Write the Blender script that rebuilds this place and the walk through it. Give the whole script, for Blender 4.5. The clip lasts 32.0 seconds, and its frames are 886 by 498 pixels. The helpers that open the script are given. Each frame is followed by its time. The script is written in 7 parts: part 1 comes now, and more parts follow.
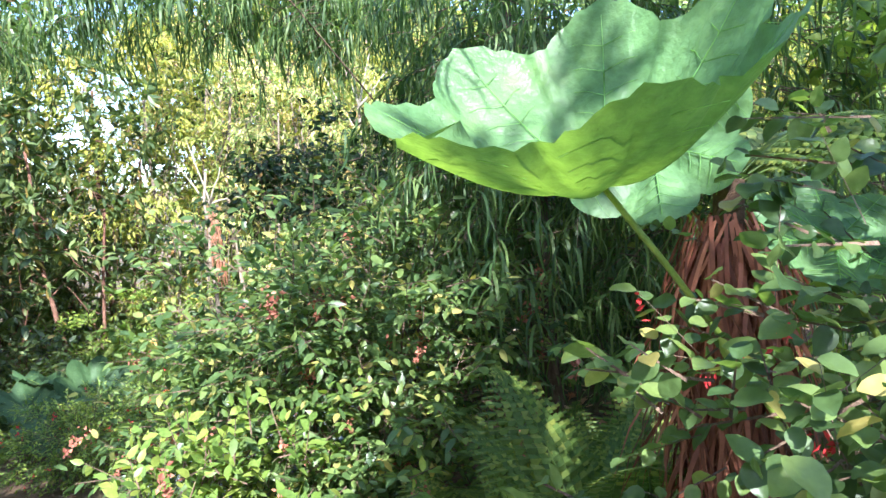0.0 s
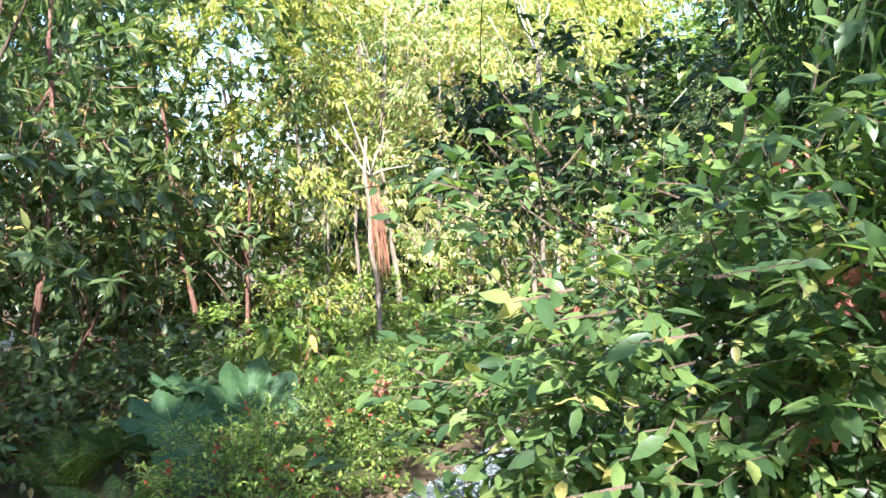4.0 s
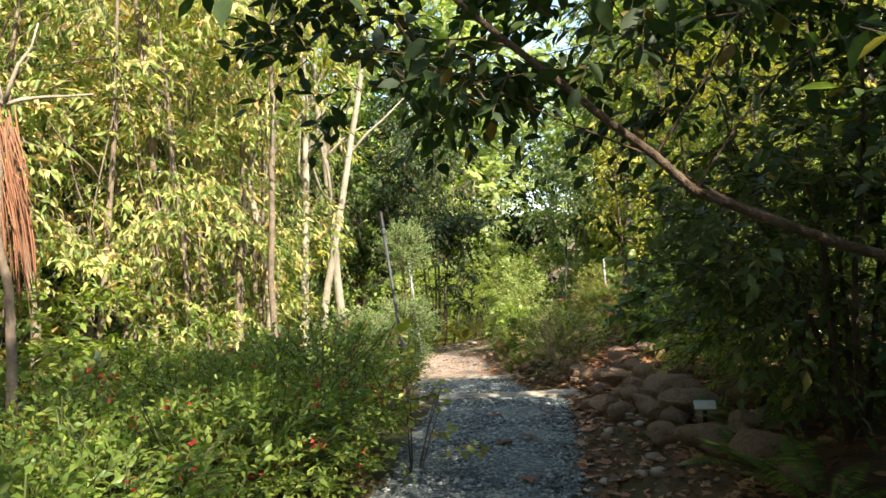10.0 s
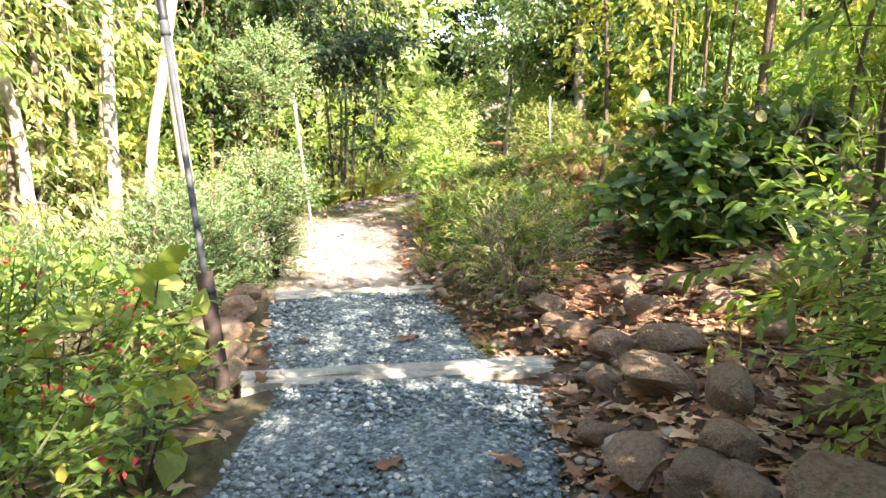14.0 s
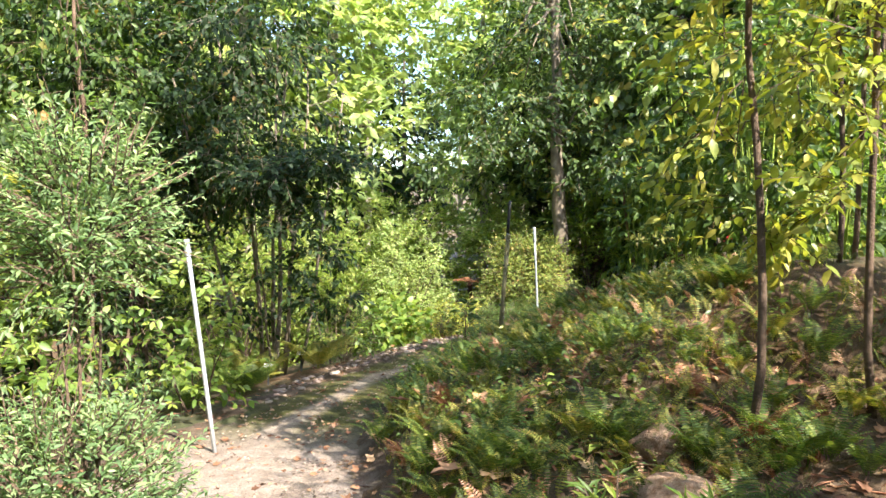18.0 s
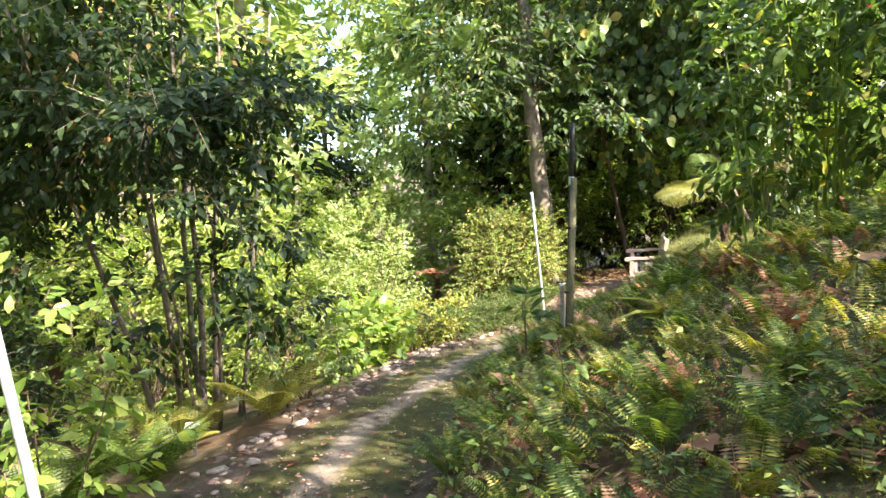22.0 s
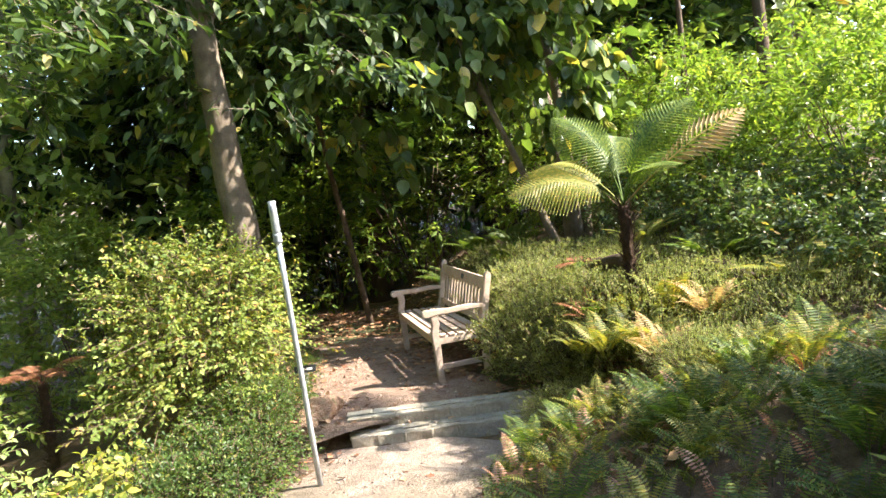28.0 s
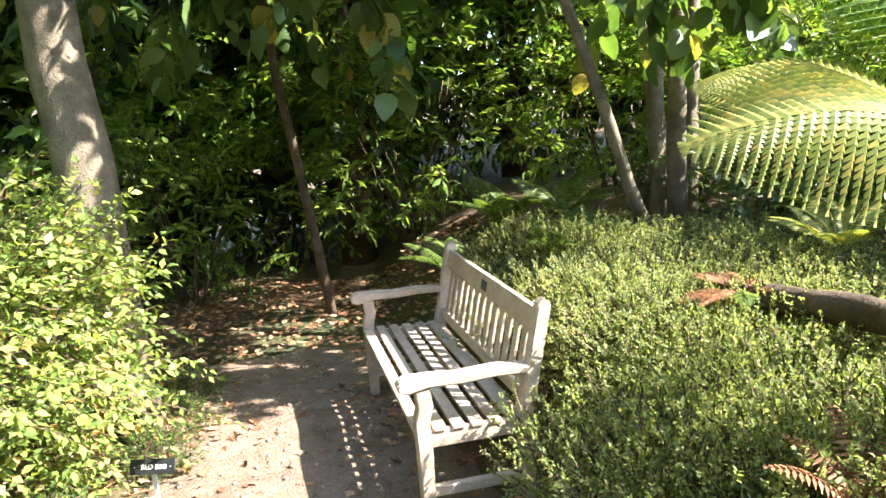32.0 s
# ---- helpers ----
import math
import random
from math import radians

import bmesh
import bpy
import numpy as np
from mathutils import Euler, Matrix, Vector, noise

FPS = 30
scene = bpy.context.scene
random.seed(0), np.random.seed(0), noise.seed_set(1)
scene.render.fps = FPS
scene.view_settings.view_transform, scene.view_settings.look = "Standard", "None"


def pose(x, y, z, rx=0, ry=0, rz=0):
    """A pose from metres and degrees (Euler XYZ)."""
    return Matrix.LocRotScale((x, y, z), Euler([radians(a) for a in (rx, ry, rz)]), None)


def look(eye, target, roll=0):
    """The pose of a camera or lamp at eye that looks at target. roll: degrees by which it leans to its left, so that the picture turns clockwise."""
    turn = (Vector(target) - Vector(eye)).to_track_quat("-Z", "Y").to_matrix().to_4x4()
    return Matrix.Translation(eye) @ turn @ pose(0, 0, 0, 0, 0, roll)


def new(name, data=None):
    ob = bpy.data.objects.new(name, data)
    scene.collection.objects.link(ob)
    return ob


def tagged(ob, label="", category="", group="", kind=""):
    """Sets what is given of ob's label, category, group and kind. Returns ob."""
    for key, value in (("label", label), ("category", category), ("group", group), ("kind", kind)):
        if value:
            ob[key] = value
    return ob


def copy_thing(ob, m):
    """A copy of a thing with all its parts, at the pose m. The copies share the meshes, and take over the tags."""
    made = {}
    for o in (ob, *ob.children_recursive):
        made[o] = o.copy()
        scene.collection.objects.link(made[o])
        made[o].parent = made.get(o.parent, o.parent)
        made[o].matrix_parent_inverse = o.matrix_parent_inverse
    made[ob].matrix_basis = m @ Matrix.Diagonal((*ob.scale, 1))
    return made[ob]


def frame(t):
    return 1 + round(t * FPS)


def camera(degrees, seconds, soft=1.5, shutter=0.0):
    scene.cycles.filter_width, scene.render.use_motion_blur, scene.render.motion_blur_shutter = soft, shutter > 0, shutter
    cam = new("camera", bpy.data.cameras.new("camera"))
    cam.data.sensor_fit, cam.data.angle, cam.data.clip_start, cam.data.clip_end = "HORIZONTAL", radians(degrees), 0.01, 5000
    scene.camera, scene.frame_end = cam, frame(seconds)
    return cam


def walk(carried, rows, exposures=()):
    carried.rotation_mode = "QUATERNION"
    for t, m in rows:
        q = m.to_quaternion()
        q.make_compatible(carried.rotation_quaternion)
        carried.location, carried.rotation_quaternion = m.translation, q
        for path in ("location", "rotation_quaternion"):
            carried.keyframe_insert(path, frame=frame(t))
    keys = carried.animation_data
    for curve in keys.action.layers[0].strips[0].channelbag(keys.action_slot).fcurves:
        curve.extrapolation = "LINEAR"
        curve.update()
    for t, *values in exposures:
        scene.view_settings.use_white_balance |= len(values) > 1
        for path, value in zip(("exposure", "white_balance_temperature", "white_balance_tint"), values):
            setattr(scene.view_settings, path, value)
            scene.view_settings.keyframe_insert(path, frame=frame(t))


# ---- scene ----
cam = camera(64.4, 32.0)
PATH = [
    (0.0, (1.574, -3.140, 2.133), (2.161, -0.204, 1.951), -3.61),
    (0.5, (1.514, -2.839, 2.131), (2.144, 0.090, 1.973), -4.05),
    (1.0, (1.423, -2.597, 2.145), (2.033, 0.336, 1.993), -3.88),
    (1.5, (1.255, -2.311, 2.182), (1.787, 0.637, 2.025), -3.17),
    (2.0, (1.128, -2.030, 2.130), (1.633, 0.922, 1.963), -3.10),
    (2.5, (1.047, -1.750, 2.085), (1.489, 1.212, 1.896), -3.37),
    (3.0, (0.888, -1.539, 1.954), (1.225, 1.435, 1.746), -3.19),
    (3.5, (0.707, -1.303, 1.942), (1.007, 1.675, 1.727), -3.23),
    (4.0, (0.608, -1.016, 1.888), (0.802, 1.973, 1.732), -3.43),
    (4.5, (0.452, -0.792, 1.802), (0.537, 2.206, 1.743), -3.54),
    (6.5, (0.000, 0.000, 1.500), (0.000, 2.994, 1.683), 0.00),
    (7.0, (-0.084, 0.236, 1.430), (0.031, 3.227, 1.629), -0.03),
    (7.5, (-0.126, 0.471, 1.361), (0.254, 3.438, 1.589), 0.76),
    (8.0, (-0.210, 0.711, 1.228), (0.423, 3.635, 1.454), 0.96),
    (8.5, (-0.252, 0.964, 1.222), (0.715, 3.798, 1.406), -0.63),
    (9.0, (-0.168, 1.277, 1.263), (1.033, 4.024, 1.373), -1.40),
    (9.5, (-0.042, 1.593, 1.261), (1.361, 4.244, 1.323), -1.74),
    (10.0, (0.147, 1.906, 1.301), (1.823, 4.394, 1.322), -2.16),
    (10.5, (0.399, 2.200, 1.298), (2.298, 4.522, 1.262), -2.92),
    (11.0, (0.609, 2.496, 1.274), (2.591, 4.745, 1.150), -3.02),
    (11.5, (0.819, 2.792, 1.250), (2.805, 5.025, 0.989), -2.25),
    (12.0, (1.071, 3.130, 1.229), (2.968, 5.412, 0.784), -1.06),
    (12.5, (1.323, 3.492, 1.167), (3.163, 5.792, 0.596), 0.02),
    (13.0, (1.596, 3.870, 1.169), (3.430, 6.156, 0.526), 0.32),
    (13.5, (1.974, 4.203, 1.231), (3.820, 6.467, 0.547), 0.51),
    (14.0, (2.268, 4.493, 1.312), (4.144, 6.730, 0.621), 0.47),
    (14.5, (2.541, 4.805, 1.373), (4.505, 6.979, 0.729), -0.67),
    (15.0, (2.793, 5.140, 1.394), (4.820, 7.280, 0.833), -1.75),
    (15.5, (3.045, 5.475, 1.414), (5.121, 7.604, 1.012), -2.08),
    (17.5, (3.969, 6.906, 1.417), (6.093, 9.017, 1.238), -0.79),
    (18.0, (4.137, 7.243, 1.417), (6.240, 9.374, 1.233), -0.26),
    (18.5, (4.305, 7.584, 1.333), (6.392, 9.730, 1.129), -0.34),
    (19.0, (4.515, 7.925, 1.269), (6.570, 10.099, 1.041), -0.51),
    (19.5, (4.704, 8.302, 1.292), (6.726, 10.505, 1.045), -0.77),
    (20.0, (4.914, 8.639, 1.292), (6.945, 10.828, 1.008), -1.49),
    (20.5, (5.082, 8.956, 1.269), (7.176, 11.084, 0.976), -2.28),
    (21.0, (5.250, 9.277, 1.184), (7.463, 11.286, 0.930), -3.22),
    (21.5, (5.502, 9.600, 1.056), (7.799, 11.516, 0.823), -4.22),
    (22.0, (5.733, 9.960, 1.015), (8.071, 11.829, 0.810), -4.66),
    (22.5, (5.985, 10.341, 0.975), (8.386, 12.133, 0.813), -5.33),
    (23.0, (6.237, 10.762, 0.980), (8.682, 12.496, 0.866), -5.37),
    (23.5, (6.489, 11.139, 1.003), (9.005, 12.773, 0.993), -4.24),
    (24.0, (6.804, 11.476, 1.003), (9.405, 12.969, 1.083), -2.33),
    (24.5, (7.098, 11.833, 1.003), (9.729, 13.270, 1.123), -1.07),
    (25.0, (7.413, 12.148, 1.023), (10.105, 13.464, 1.171), -0.14),
    (25.5, (7.770, 12.378, 1.037), (10.581, 13.411, 1.220), 0.32),
    (26.0, (8.190, 12.652, 1.033), (11.085, 13.415, 1.226), -0.08),
    (26.5, (8.610, 12.864, 1.003), (11.552, 13.451, 1.050), -2.73),
    (28.5, (10.416, 13.473, 1.020), (13.368, 13.891, 0.685), -8.12),
    (29.0, (10.878, 13.559, 1.004), (13.838, 13.899, 0.649), -8.54),
    (29.5, (11.319, 13.644, 0.988), (14.284, 13.911, 0.614), -8.86),
    (30.0, (11.760, 13.729, 0.972), (14.727, 13.910, 0.567), -8.68),
    (30.5, (12.180, 13.792, 0.976), (15.146, 13.919, 0.541), -8.59),
    (31.0, (12.579, 13.813, 0.977), (15.542, 13.933, 0.521), -7.99),
    (31.5, (12.936, 13.834, 0.979), (15.888, 14.038, 0.485), -6.28),
    (32.0, (13.293, 13.877, 0.960), (16.198, 14.348, 0.379), -3.63),
]
EXPOSURES = [(0.0, 2.4, 5450, 13), (4.0, 2.38, 5500, 12), (7.0, 2.2, 5800, 11), (8.0, 1.8, 6500, 9), (9.0, 1.6, 6900, 9), (11.0, 2.05, 7000, 10), (12.5, 3.0, 6800, 13), (15.5, 2.62, 6500, 11), (18.0, 2.12, 6300, 10), (20.0, 2.35, 6350, 13), (21.0, 2.55, 6400, 14), (24.0, 2.45, 6450, 13), (26.0, 2.5, 6700, 16), (28.5, 2.3, 6300, 10), (32.0, 2.85, 6000, 6)]
walk(cam, [(t, look(eye, target, roll)) for t, eye, target, roll in PATH], EXPOSURES)

# ---- world, sun ----
SUN_EL = 41.0   # the sun stands over -y
world = bpy.data.worlds.new("world")
scene.world = world
world.use_nodes = True
wn = world.node_tree.nodes
sky = wn.new("ShaderNodeTexSky")
sky.sky_type = "NISHITA"
sky.sun_disc = False
sky.sun_elevation = radians(SUN_EL)
sky.sun_rotation = radians(180)
wn["Background"].inputs["Strength"].default_value = 0.15
world.node_tree.links.new(sky.outputs[0], wn["Background"].inputs["Color"])
sun_data = bpy.data.lights.new("sun", "SUN")
sun_data.energy, sun_data.angle, sun_data.color = 4.6, radians(0.55), (1.0, 0.93, 0.80)
sun = new("sun", sun_data)
sun.matrix_world = look((0, -30, 30), (0, -30 + math.cos(radians(SUN_EL)), 30 - math.sin(radians(SUN_EL))))

# ---- materials ----


def mat_base(name):
    m = bpy.data.materials.new(name)
    m.use_nodes = True
    nt = m.node_tree
    bsdf = nt.nodes["Principled BSDF"]
    return m, nt, bsdf, nt.nodes["Material Output"]


def ramp(nt, fac, stops):
    r = nt.nodes.new("ShaderNodeValToRGB")
    els = r.color_ramp.elements
    while len(els) < len(stops):
        els.new(0.5)
    for e, (p, c) in zip(els, stops):
        e.position, e.color = p, (*c, 1)
    nt.links.new(fac, r.inputs["Fac"])
    return r.outputs["Color"]


def tex_noise(nt, scale, detail=4.0, rough=0.6, coord="Object"):
    tc = nt.nodes.new("ShaderNodeTexCoord")
    n = nt.nodes.new("ShaderNodeTexNoise")
    n.inputs["Scale"].default_value = scale
    n.inputs["Detail"].default_value = detail
    n.inputs["Roughness"].default_value = rough
    nt.links.new(tc.outputs[coord], n.inputs["Vector"])
    return n.outputs["Fac"]


def mix_col(nt, fac, a, b, mode="MIX"):
    m = nt.nodes.new("ShaderNodeMix")
    m.data_type, m.blend_type = "RGBA", mode
    for sock, val in ((m.inputs[0], fac), (m.inputs[6], a), (m.inputs[7], b)):
        if hasattr(val, "is_linked"):
            nt.links.new(val, sock)
        elif isinstance(val, (int, float)):
            sock.default_value = val
        else:
            sock.default_value = (*val, 1)
    return m.outputs[2]


def add_bump(nt, bsdf, fac, strength, dist=0.02):
    b = nt.nodes.new("ShaderNodeBump")
    b.inputs["Strength"].default_value = strength
    b.inputs["Distance"].default_value = dist
    nt.links.new(fac, b.inputs["Height"])
    nt.links.new(b.outputs[0], bsdf.inputs["Normal"])


def leaf_mat(name, stops, glow, rough=0.42, trans=0.42, patch=7.0):
    """Leaf: colour differs from leaf to leaf, mottled, thin enough to let light through."""
    m, nt, bsdf, out = mat_base(name)
    geo = nt.nodes.new("ShaderNodeNewGeometry")
    soft = []
    for p, c in stops:
        lum = 0.3 * c[0] + 0.6 * c[1] + 0.1 * c[2]
        soft.append((p, (c[0] * 1.12 + lum * 0.16, c[1] * 0.87 + lum * 0.13, c[2] * 0.88 + lum * 0.14)))
    col = ramp(nt, geo.outputs["Random Per Island"], soft)
    mott = tex_noise(nt, patch * 9, 3)
    bough = tex_noise(nt, 1.7, 3)
    col = mix_col(nt, 0.75, col, ramp(nt, bough, [(0.3, (0.62, 0.66, 0.6)), (0.7, (1.3, 1.25, 1.1))]), "MULTIPLY")
    dark = mix_col(nt, 0.45, col, ramp(nt, mott, [(0.25, (0.35, 0.4, 0.3)), (0.75, (1, 1, 1))]), "MULTIPLY")
    nt.links.new(dark, bsdf.inputs["Base Color"])
    bsdf.inputs["Roughness"].default_value = rough
    bsdf.inputs["Specular IOR Level"].default_value = 0.35
    tr = nt.nodes.new("ShaderNodeBsdfTranslucent")
    nt.links.new(mix_col(nt, 1.0, dark, glow, "MULTIPLY"), tr.inputs["Color"])
    mx = nt.nodes.new("ShaderNodeMixShader")
    mx.inputs[0].default_value = trans
    nt.links.new(bsdf.outputs[0], mx.inputs[1])
    nt.links.new(tr.outputs[0], mx.inputs[2])
    nt.links.new(mx.outputs[0], out.inputs["Surface"])
    return m


def rough_mat(name, stops, scale, rough=0.9, bump=0.5, dist=0.02, fine=None, metal=0.0, spread=0.5):
    """Mottled solid surface at two scales, varied a little from object to object."""
    m, nt, bsdf, out = mat_base(name)
    big = tex_noise(nt, scale, 5, 0.62)
    col = ramp(nt, big, stops)
    small = tex_noise(nt, fine or scale * 9, 4, 0.7)
    col = mix_col(nt, 0.55, col, ramp(nt, small, [(0.3, (0.45, 0.45, 0.45)), (0.7, (1.1, 1.1, 1.1))]), "MULTIPLY")
    if spread:
        oi = nt.nodes.new("ShaderNodeObjectInfo")
        col = mix_col(nt, spread, col, ramp(nt, oi.outputs["Random"], [(0.0, (0.55, 0.55, 0.55)), (1.0, (1.15, 1.1, 1.05))]), "MULTIPLY")
    nt.links.new(col, bsdf.inputs["Base Color"])
    bsdf.inputs["Roughness"].default_value = rough
    bsdf.inputs["Metallic"].default_value = metal
    bsdf.inputs["Specular IOR Level"].default_value = 0.3
    add_bump(nt, bsdf, small, bump, dist)
    return m


def island_mat(name, stops, rough=0.85, scale=40):
    """Loose small pieces: each piece its own shade."""
    m, nt, bsdf, out = mat_base(name)
    geo = nt.nodes.new("ShaderNodeNewGeometry")
    col = ramp(nt, geo.outputs["Random Per Island"], stops)
    small = tex_noise(nt, scale, 4)
    nt.links.new(mix_col(nt, 0.5, col, ramp(nt, small, [(0.3, (0.5, 0.5, 0.5)), (0.7, (1.1, 1.1, 1.1))]), "MULTIPLY"), bsdf.inputs["Base Color"])
    bsdf.inputs["Roughness"].default_value = rough
    return m


LF = {}
LF["mid"] = leaf_mat("leaf_mid_green", [(0.0, (0.035, 0.09, 0.022)), (0.5, (0.065, 0.15, 0.03)), (0.88, (0.11, 0.23, 0.04)), (1.0, (0.24, 0.28, 0.06))], (1.8, 1.9, 0.8))
LF["bright"] = leaf_mat("leaf_bright_green", [(0.0, (0.08, 0.19, 0.025)), (0.5, (0.14, 0.29, 0.035)), (1.0, (0.26, 0.40, 0.05))], (1.7, 1.8, 0.7))
LF["lime"] = leaf_mat("leaf_lime", [(0.0, (0.16, 0.27, 0.03)), (0.5, (0.26, 0.38, 0.045)), (1.0, (0.42, 0.46, 0.06))], (1.5, 1.5, 0.6))
LF["yellow"] = leaf_mat("leaf_yellowing", [(0.0, (0.13, 0.29, 0.06)), (0.45, (0.27, 0.45, 0.11)), (0.75, (0.50, 0.62, 0.22)), (0.94, (0.80, 0.75, 0.32)), (1.0, (0.52, 0.34, 0.13))], (1.25, 1.3, 0.8), trans=0.5)
LF["sunny"] = leaf_mat("leaf_sunny_green", [(0.0, (0.12, 0.25, 0.04)), (0.5, (0.20, 0.36, 0.06)), (1.0, (0.33, 0.45, 0.10))], (1.5, 1.6, 0.8), trans=0.5)
# far crowns: albedo raised so the colour itself carries strong sunlight
LF["far"] = leaf_mat("leaf_far_sun_tint", [(0.0, (0.18, 0.36, 0.10)), (0.5, (0.29, 0.50, 0.16)), (1.0, (0.42, 0.60, 0.25))], (1.5, 1.5, 0.8), trans=0.5)
LF["bush"] = leaf_mat("leaf_fresh_green", [(0.0, (0.035, 0.095, 0.03)), (0.5, (0.075, 0.17, 0.045)), (0.9, (0.15, 0.28, 0.065)), (1.0, (0.34, 0.36, 0.09))], (1.8, 1.9, 0.8), rough=0.36, trans=0.42)
LF["fern_tan"] = leaf_mat("fern_tan", [(0.0, (0.26, 0.15, 0.08)), (0.6, (0.44, 0.29, 0.18)), (1.0, (0.60, 0.46, 0.31))], (1.2, 1.0, 0.8), rough=0.75, trans=0.25)
LF["dark"] = leaf_mat("leaf_dark_glossy", [(0.0, (0.014, 0.042, 0.013)), (0.6, (0.026, 0.07, 0.018)), (0.95, (0.046, 0.105, 0.025)), (1.0, (0.24, 0.17, 0.04))], (1.9, 2.2, 0.8), rough=0.58, trans=0.3)
LF["rhodo"] = leaf_mat("leaf_leathery", [(0.0, (0.04, 0.09, 0.032)), (0.6, (0.075, 0.15, 0.048)), (0.95, (0.14, 0.23, 0.065)), (1.0, (0.44, 0.35, 0.09))], (1.7, 1.9, 0.8), rough=0.34, trans=0.34)
LF["crown"] = leaf_mat("leaf_tree_crown", [(0.0, (0.028, 0.07, 0.022)), (0.6, (0.05, 0.115, 0.03)), (0.95, (0.10, 0.19, 0.045)), (1.0, (0.36, 0.33, 0.07))], (1.7, 1.9, 0.8), rough=0.5, trans=0.34)
LF["strap"] = leaf_mat("leaf_strap", [(0.0, (0.03, 0.085, 0.03)), (0.6, (0.06, 0.15, 0.045)), (1.0, (0.14, 0.26, 0.07))], (1.8, 2.0, 0.8), rough=0.52)
LF["fern_straw"] = leaf_mat("fern_straw", [(0.0, (0.38, 0.32, 0.12)), (0.6, (0.52, 0.44, 0.18)), (1.0, (0.62, 0.54, 0.26))], (1.2, 1.1, 0.7), rough=0.6, trans=0.35)
LF["blue"] = leaf_mat("leaf_blue_green", [(0.0, (0.09, 0.21, 0.085)), (0.5, (0.17, 0.34, 0.14)), (1.0, (0.30, 0.47, 0.22))], (1.5, 1.7, 0.9))
LF["fern"] = leaf_mat("fern_green", [(0.0, (0.05, 0.12, 0.02)), (0.6, (0.10, 0.21, 0.03)), (1.0, (0.22, 0.32, 0.04))], (1.7, 1.8, 0.7), rough=0.5)
# darker copy of the fern green, with the bank's shade in the colour
LF["fern_shade_tint"] = leaf_mat("fern_green_shade_tint", [(0.0, (0.035, 0.07, 0.014)), (0.6, (0.075, 0.13, 0.022)), (1.0, (0.19, 0.22, 0.035))], (1.7, 1.8, 0.7), rough=0.55)
LF["fern_gold"] = leaf_mat("fern_gold", [(0.0, (0.14, 0.22, 0.03)), (0.6, (0.24, 0.32, 0.05)), (1.0, (0.40, 0.38, 0.07))], (1.6, 1.6, 0.6), rough=0.5)
LF["fern_brown"] = leaf_mat("fern_brown", [(0.0, (0.16, 0.075, 0.03)), (0.6, (0.30, 0.14, 0.06)), (1.0, (0.42, 0.26, 0.13))], (1.3, 1.0, 0.7), rough=0.7, trans=0.25)
LF["hedge"] = leaf_mat("leaf_small_pale", [(0.0, (0.095, 0.20, 0.035)), (0.5, (0.185, 0.32, 0.05)), (0.9, (0.31, 0.43, 0.08)), (1.0, (0.46, 0.30, 0.12))], (1.5, 1.5, 0.7), rough=0.55)
LF["heart"] = leaf_mat("leaf_heart_glossy", [(0.0, (0.05, 0.11, 0.035)), (0.5, (0.09, 0.18, 0.045)), (0.9, (0.16, 0.27, 0.07)), (1.0, (0.5, 0.45, 0.08))], (1.7, 1.9, 0.7), rough=0.3, trans=0.36)
LF["mound"] = leaf_mat("leaf_tiny_green", [(0.0, (0.14, 0.23, 0.07)), (0.5, (0.23, 0.34, 0.11)), (0.92, (0.33, 0.43, 0.16)), (1.0, (0.46, 0.42, 0.20))], (1.35, 1.4, 0.75), rough=0.6, trans=0.5)
LF["great"] = leaf_mat("leaf_great_dark", [(0.0, (0.035, 0.085, 0.028)), (1.0, (0.075, 0.15, 0.045))], (1.6, 1.8, 0.8), rough=0.55, trans=0.25, patch=0.6)
LF["red"] = leaf_mat("petal_red", [(0.0, (0.45, 0.02, 0.03)), (1.0, (0.75, 0.05, 0.06))], (1.3, 0.8, 0.8), trans=0.3)
LF["pink"] = leaf_mat("dry_flower", [(0.0, (0.28, 0.11, 0.07)), (1.0, (0.52, 0.24, 0.16))], (1.2, 1.0, 0.8), rough=0.8, trans=0.25)
LF["rust"] = leaf_mat("dead_frond_rust", [(0.0, (0.10, 0.036, 0.018)), (0.6, (0.25, 0.095, 0.045)), (1.0, (0.42, 0.19, 0.10))], (1.2, 0.9, 0.7), rough=0.8, trans=0.2)
LF["litter"] = leaf_mat("fallen_leaf", [(0.0, (0.10, 0.055, 0.03)), (0.4, (0.26, 0.14, 0.07)), (0.75, (0.46, 0.31, 0.17)), (0.92, (0.58, 0.48, 0.28)), (1.0, (0.5, 0.24, 0.08))], (1.1, 1.0, 0.8), rough=0.75, trans=0.15)
LF["litter_gold"] = leaf_mat("leaf_golden", [(0.0, (0.75, 0.48, 0.05)), (1.0, (0.8, 0.52, 0.06))], (1.2, 1.0, 0.6))
LF["dry"] = leaf_mat("dry_vine", [(0.0, (0.16, 0.09, 0.05)), (1.0, (0.38, 0.20, 0.11))], (1.1, 0.9, 0.7), rough=0.8, trans=0.1)

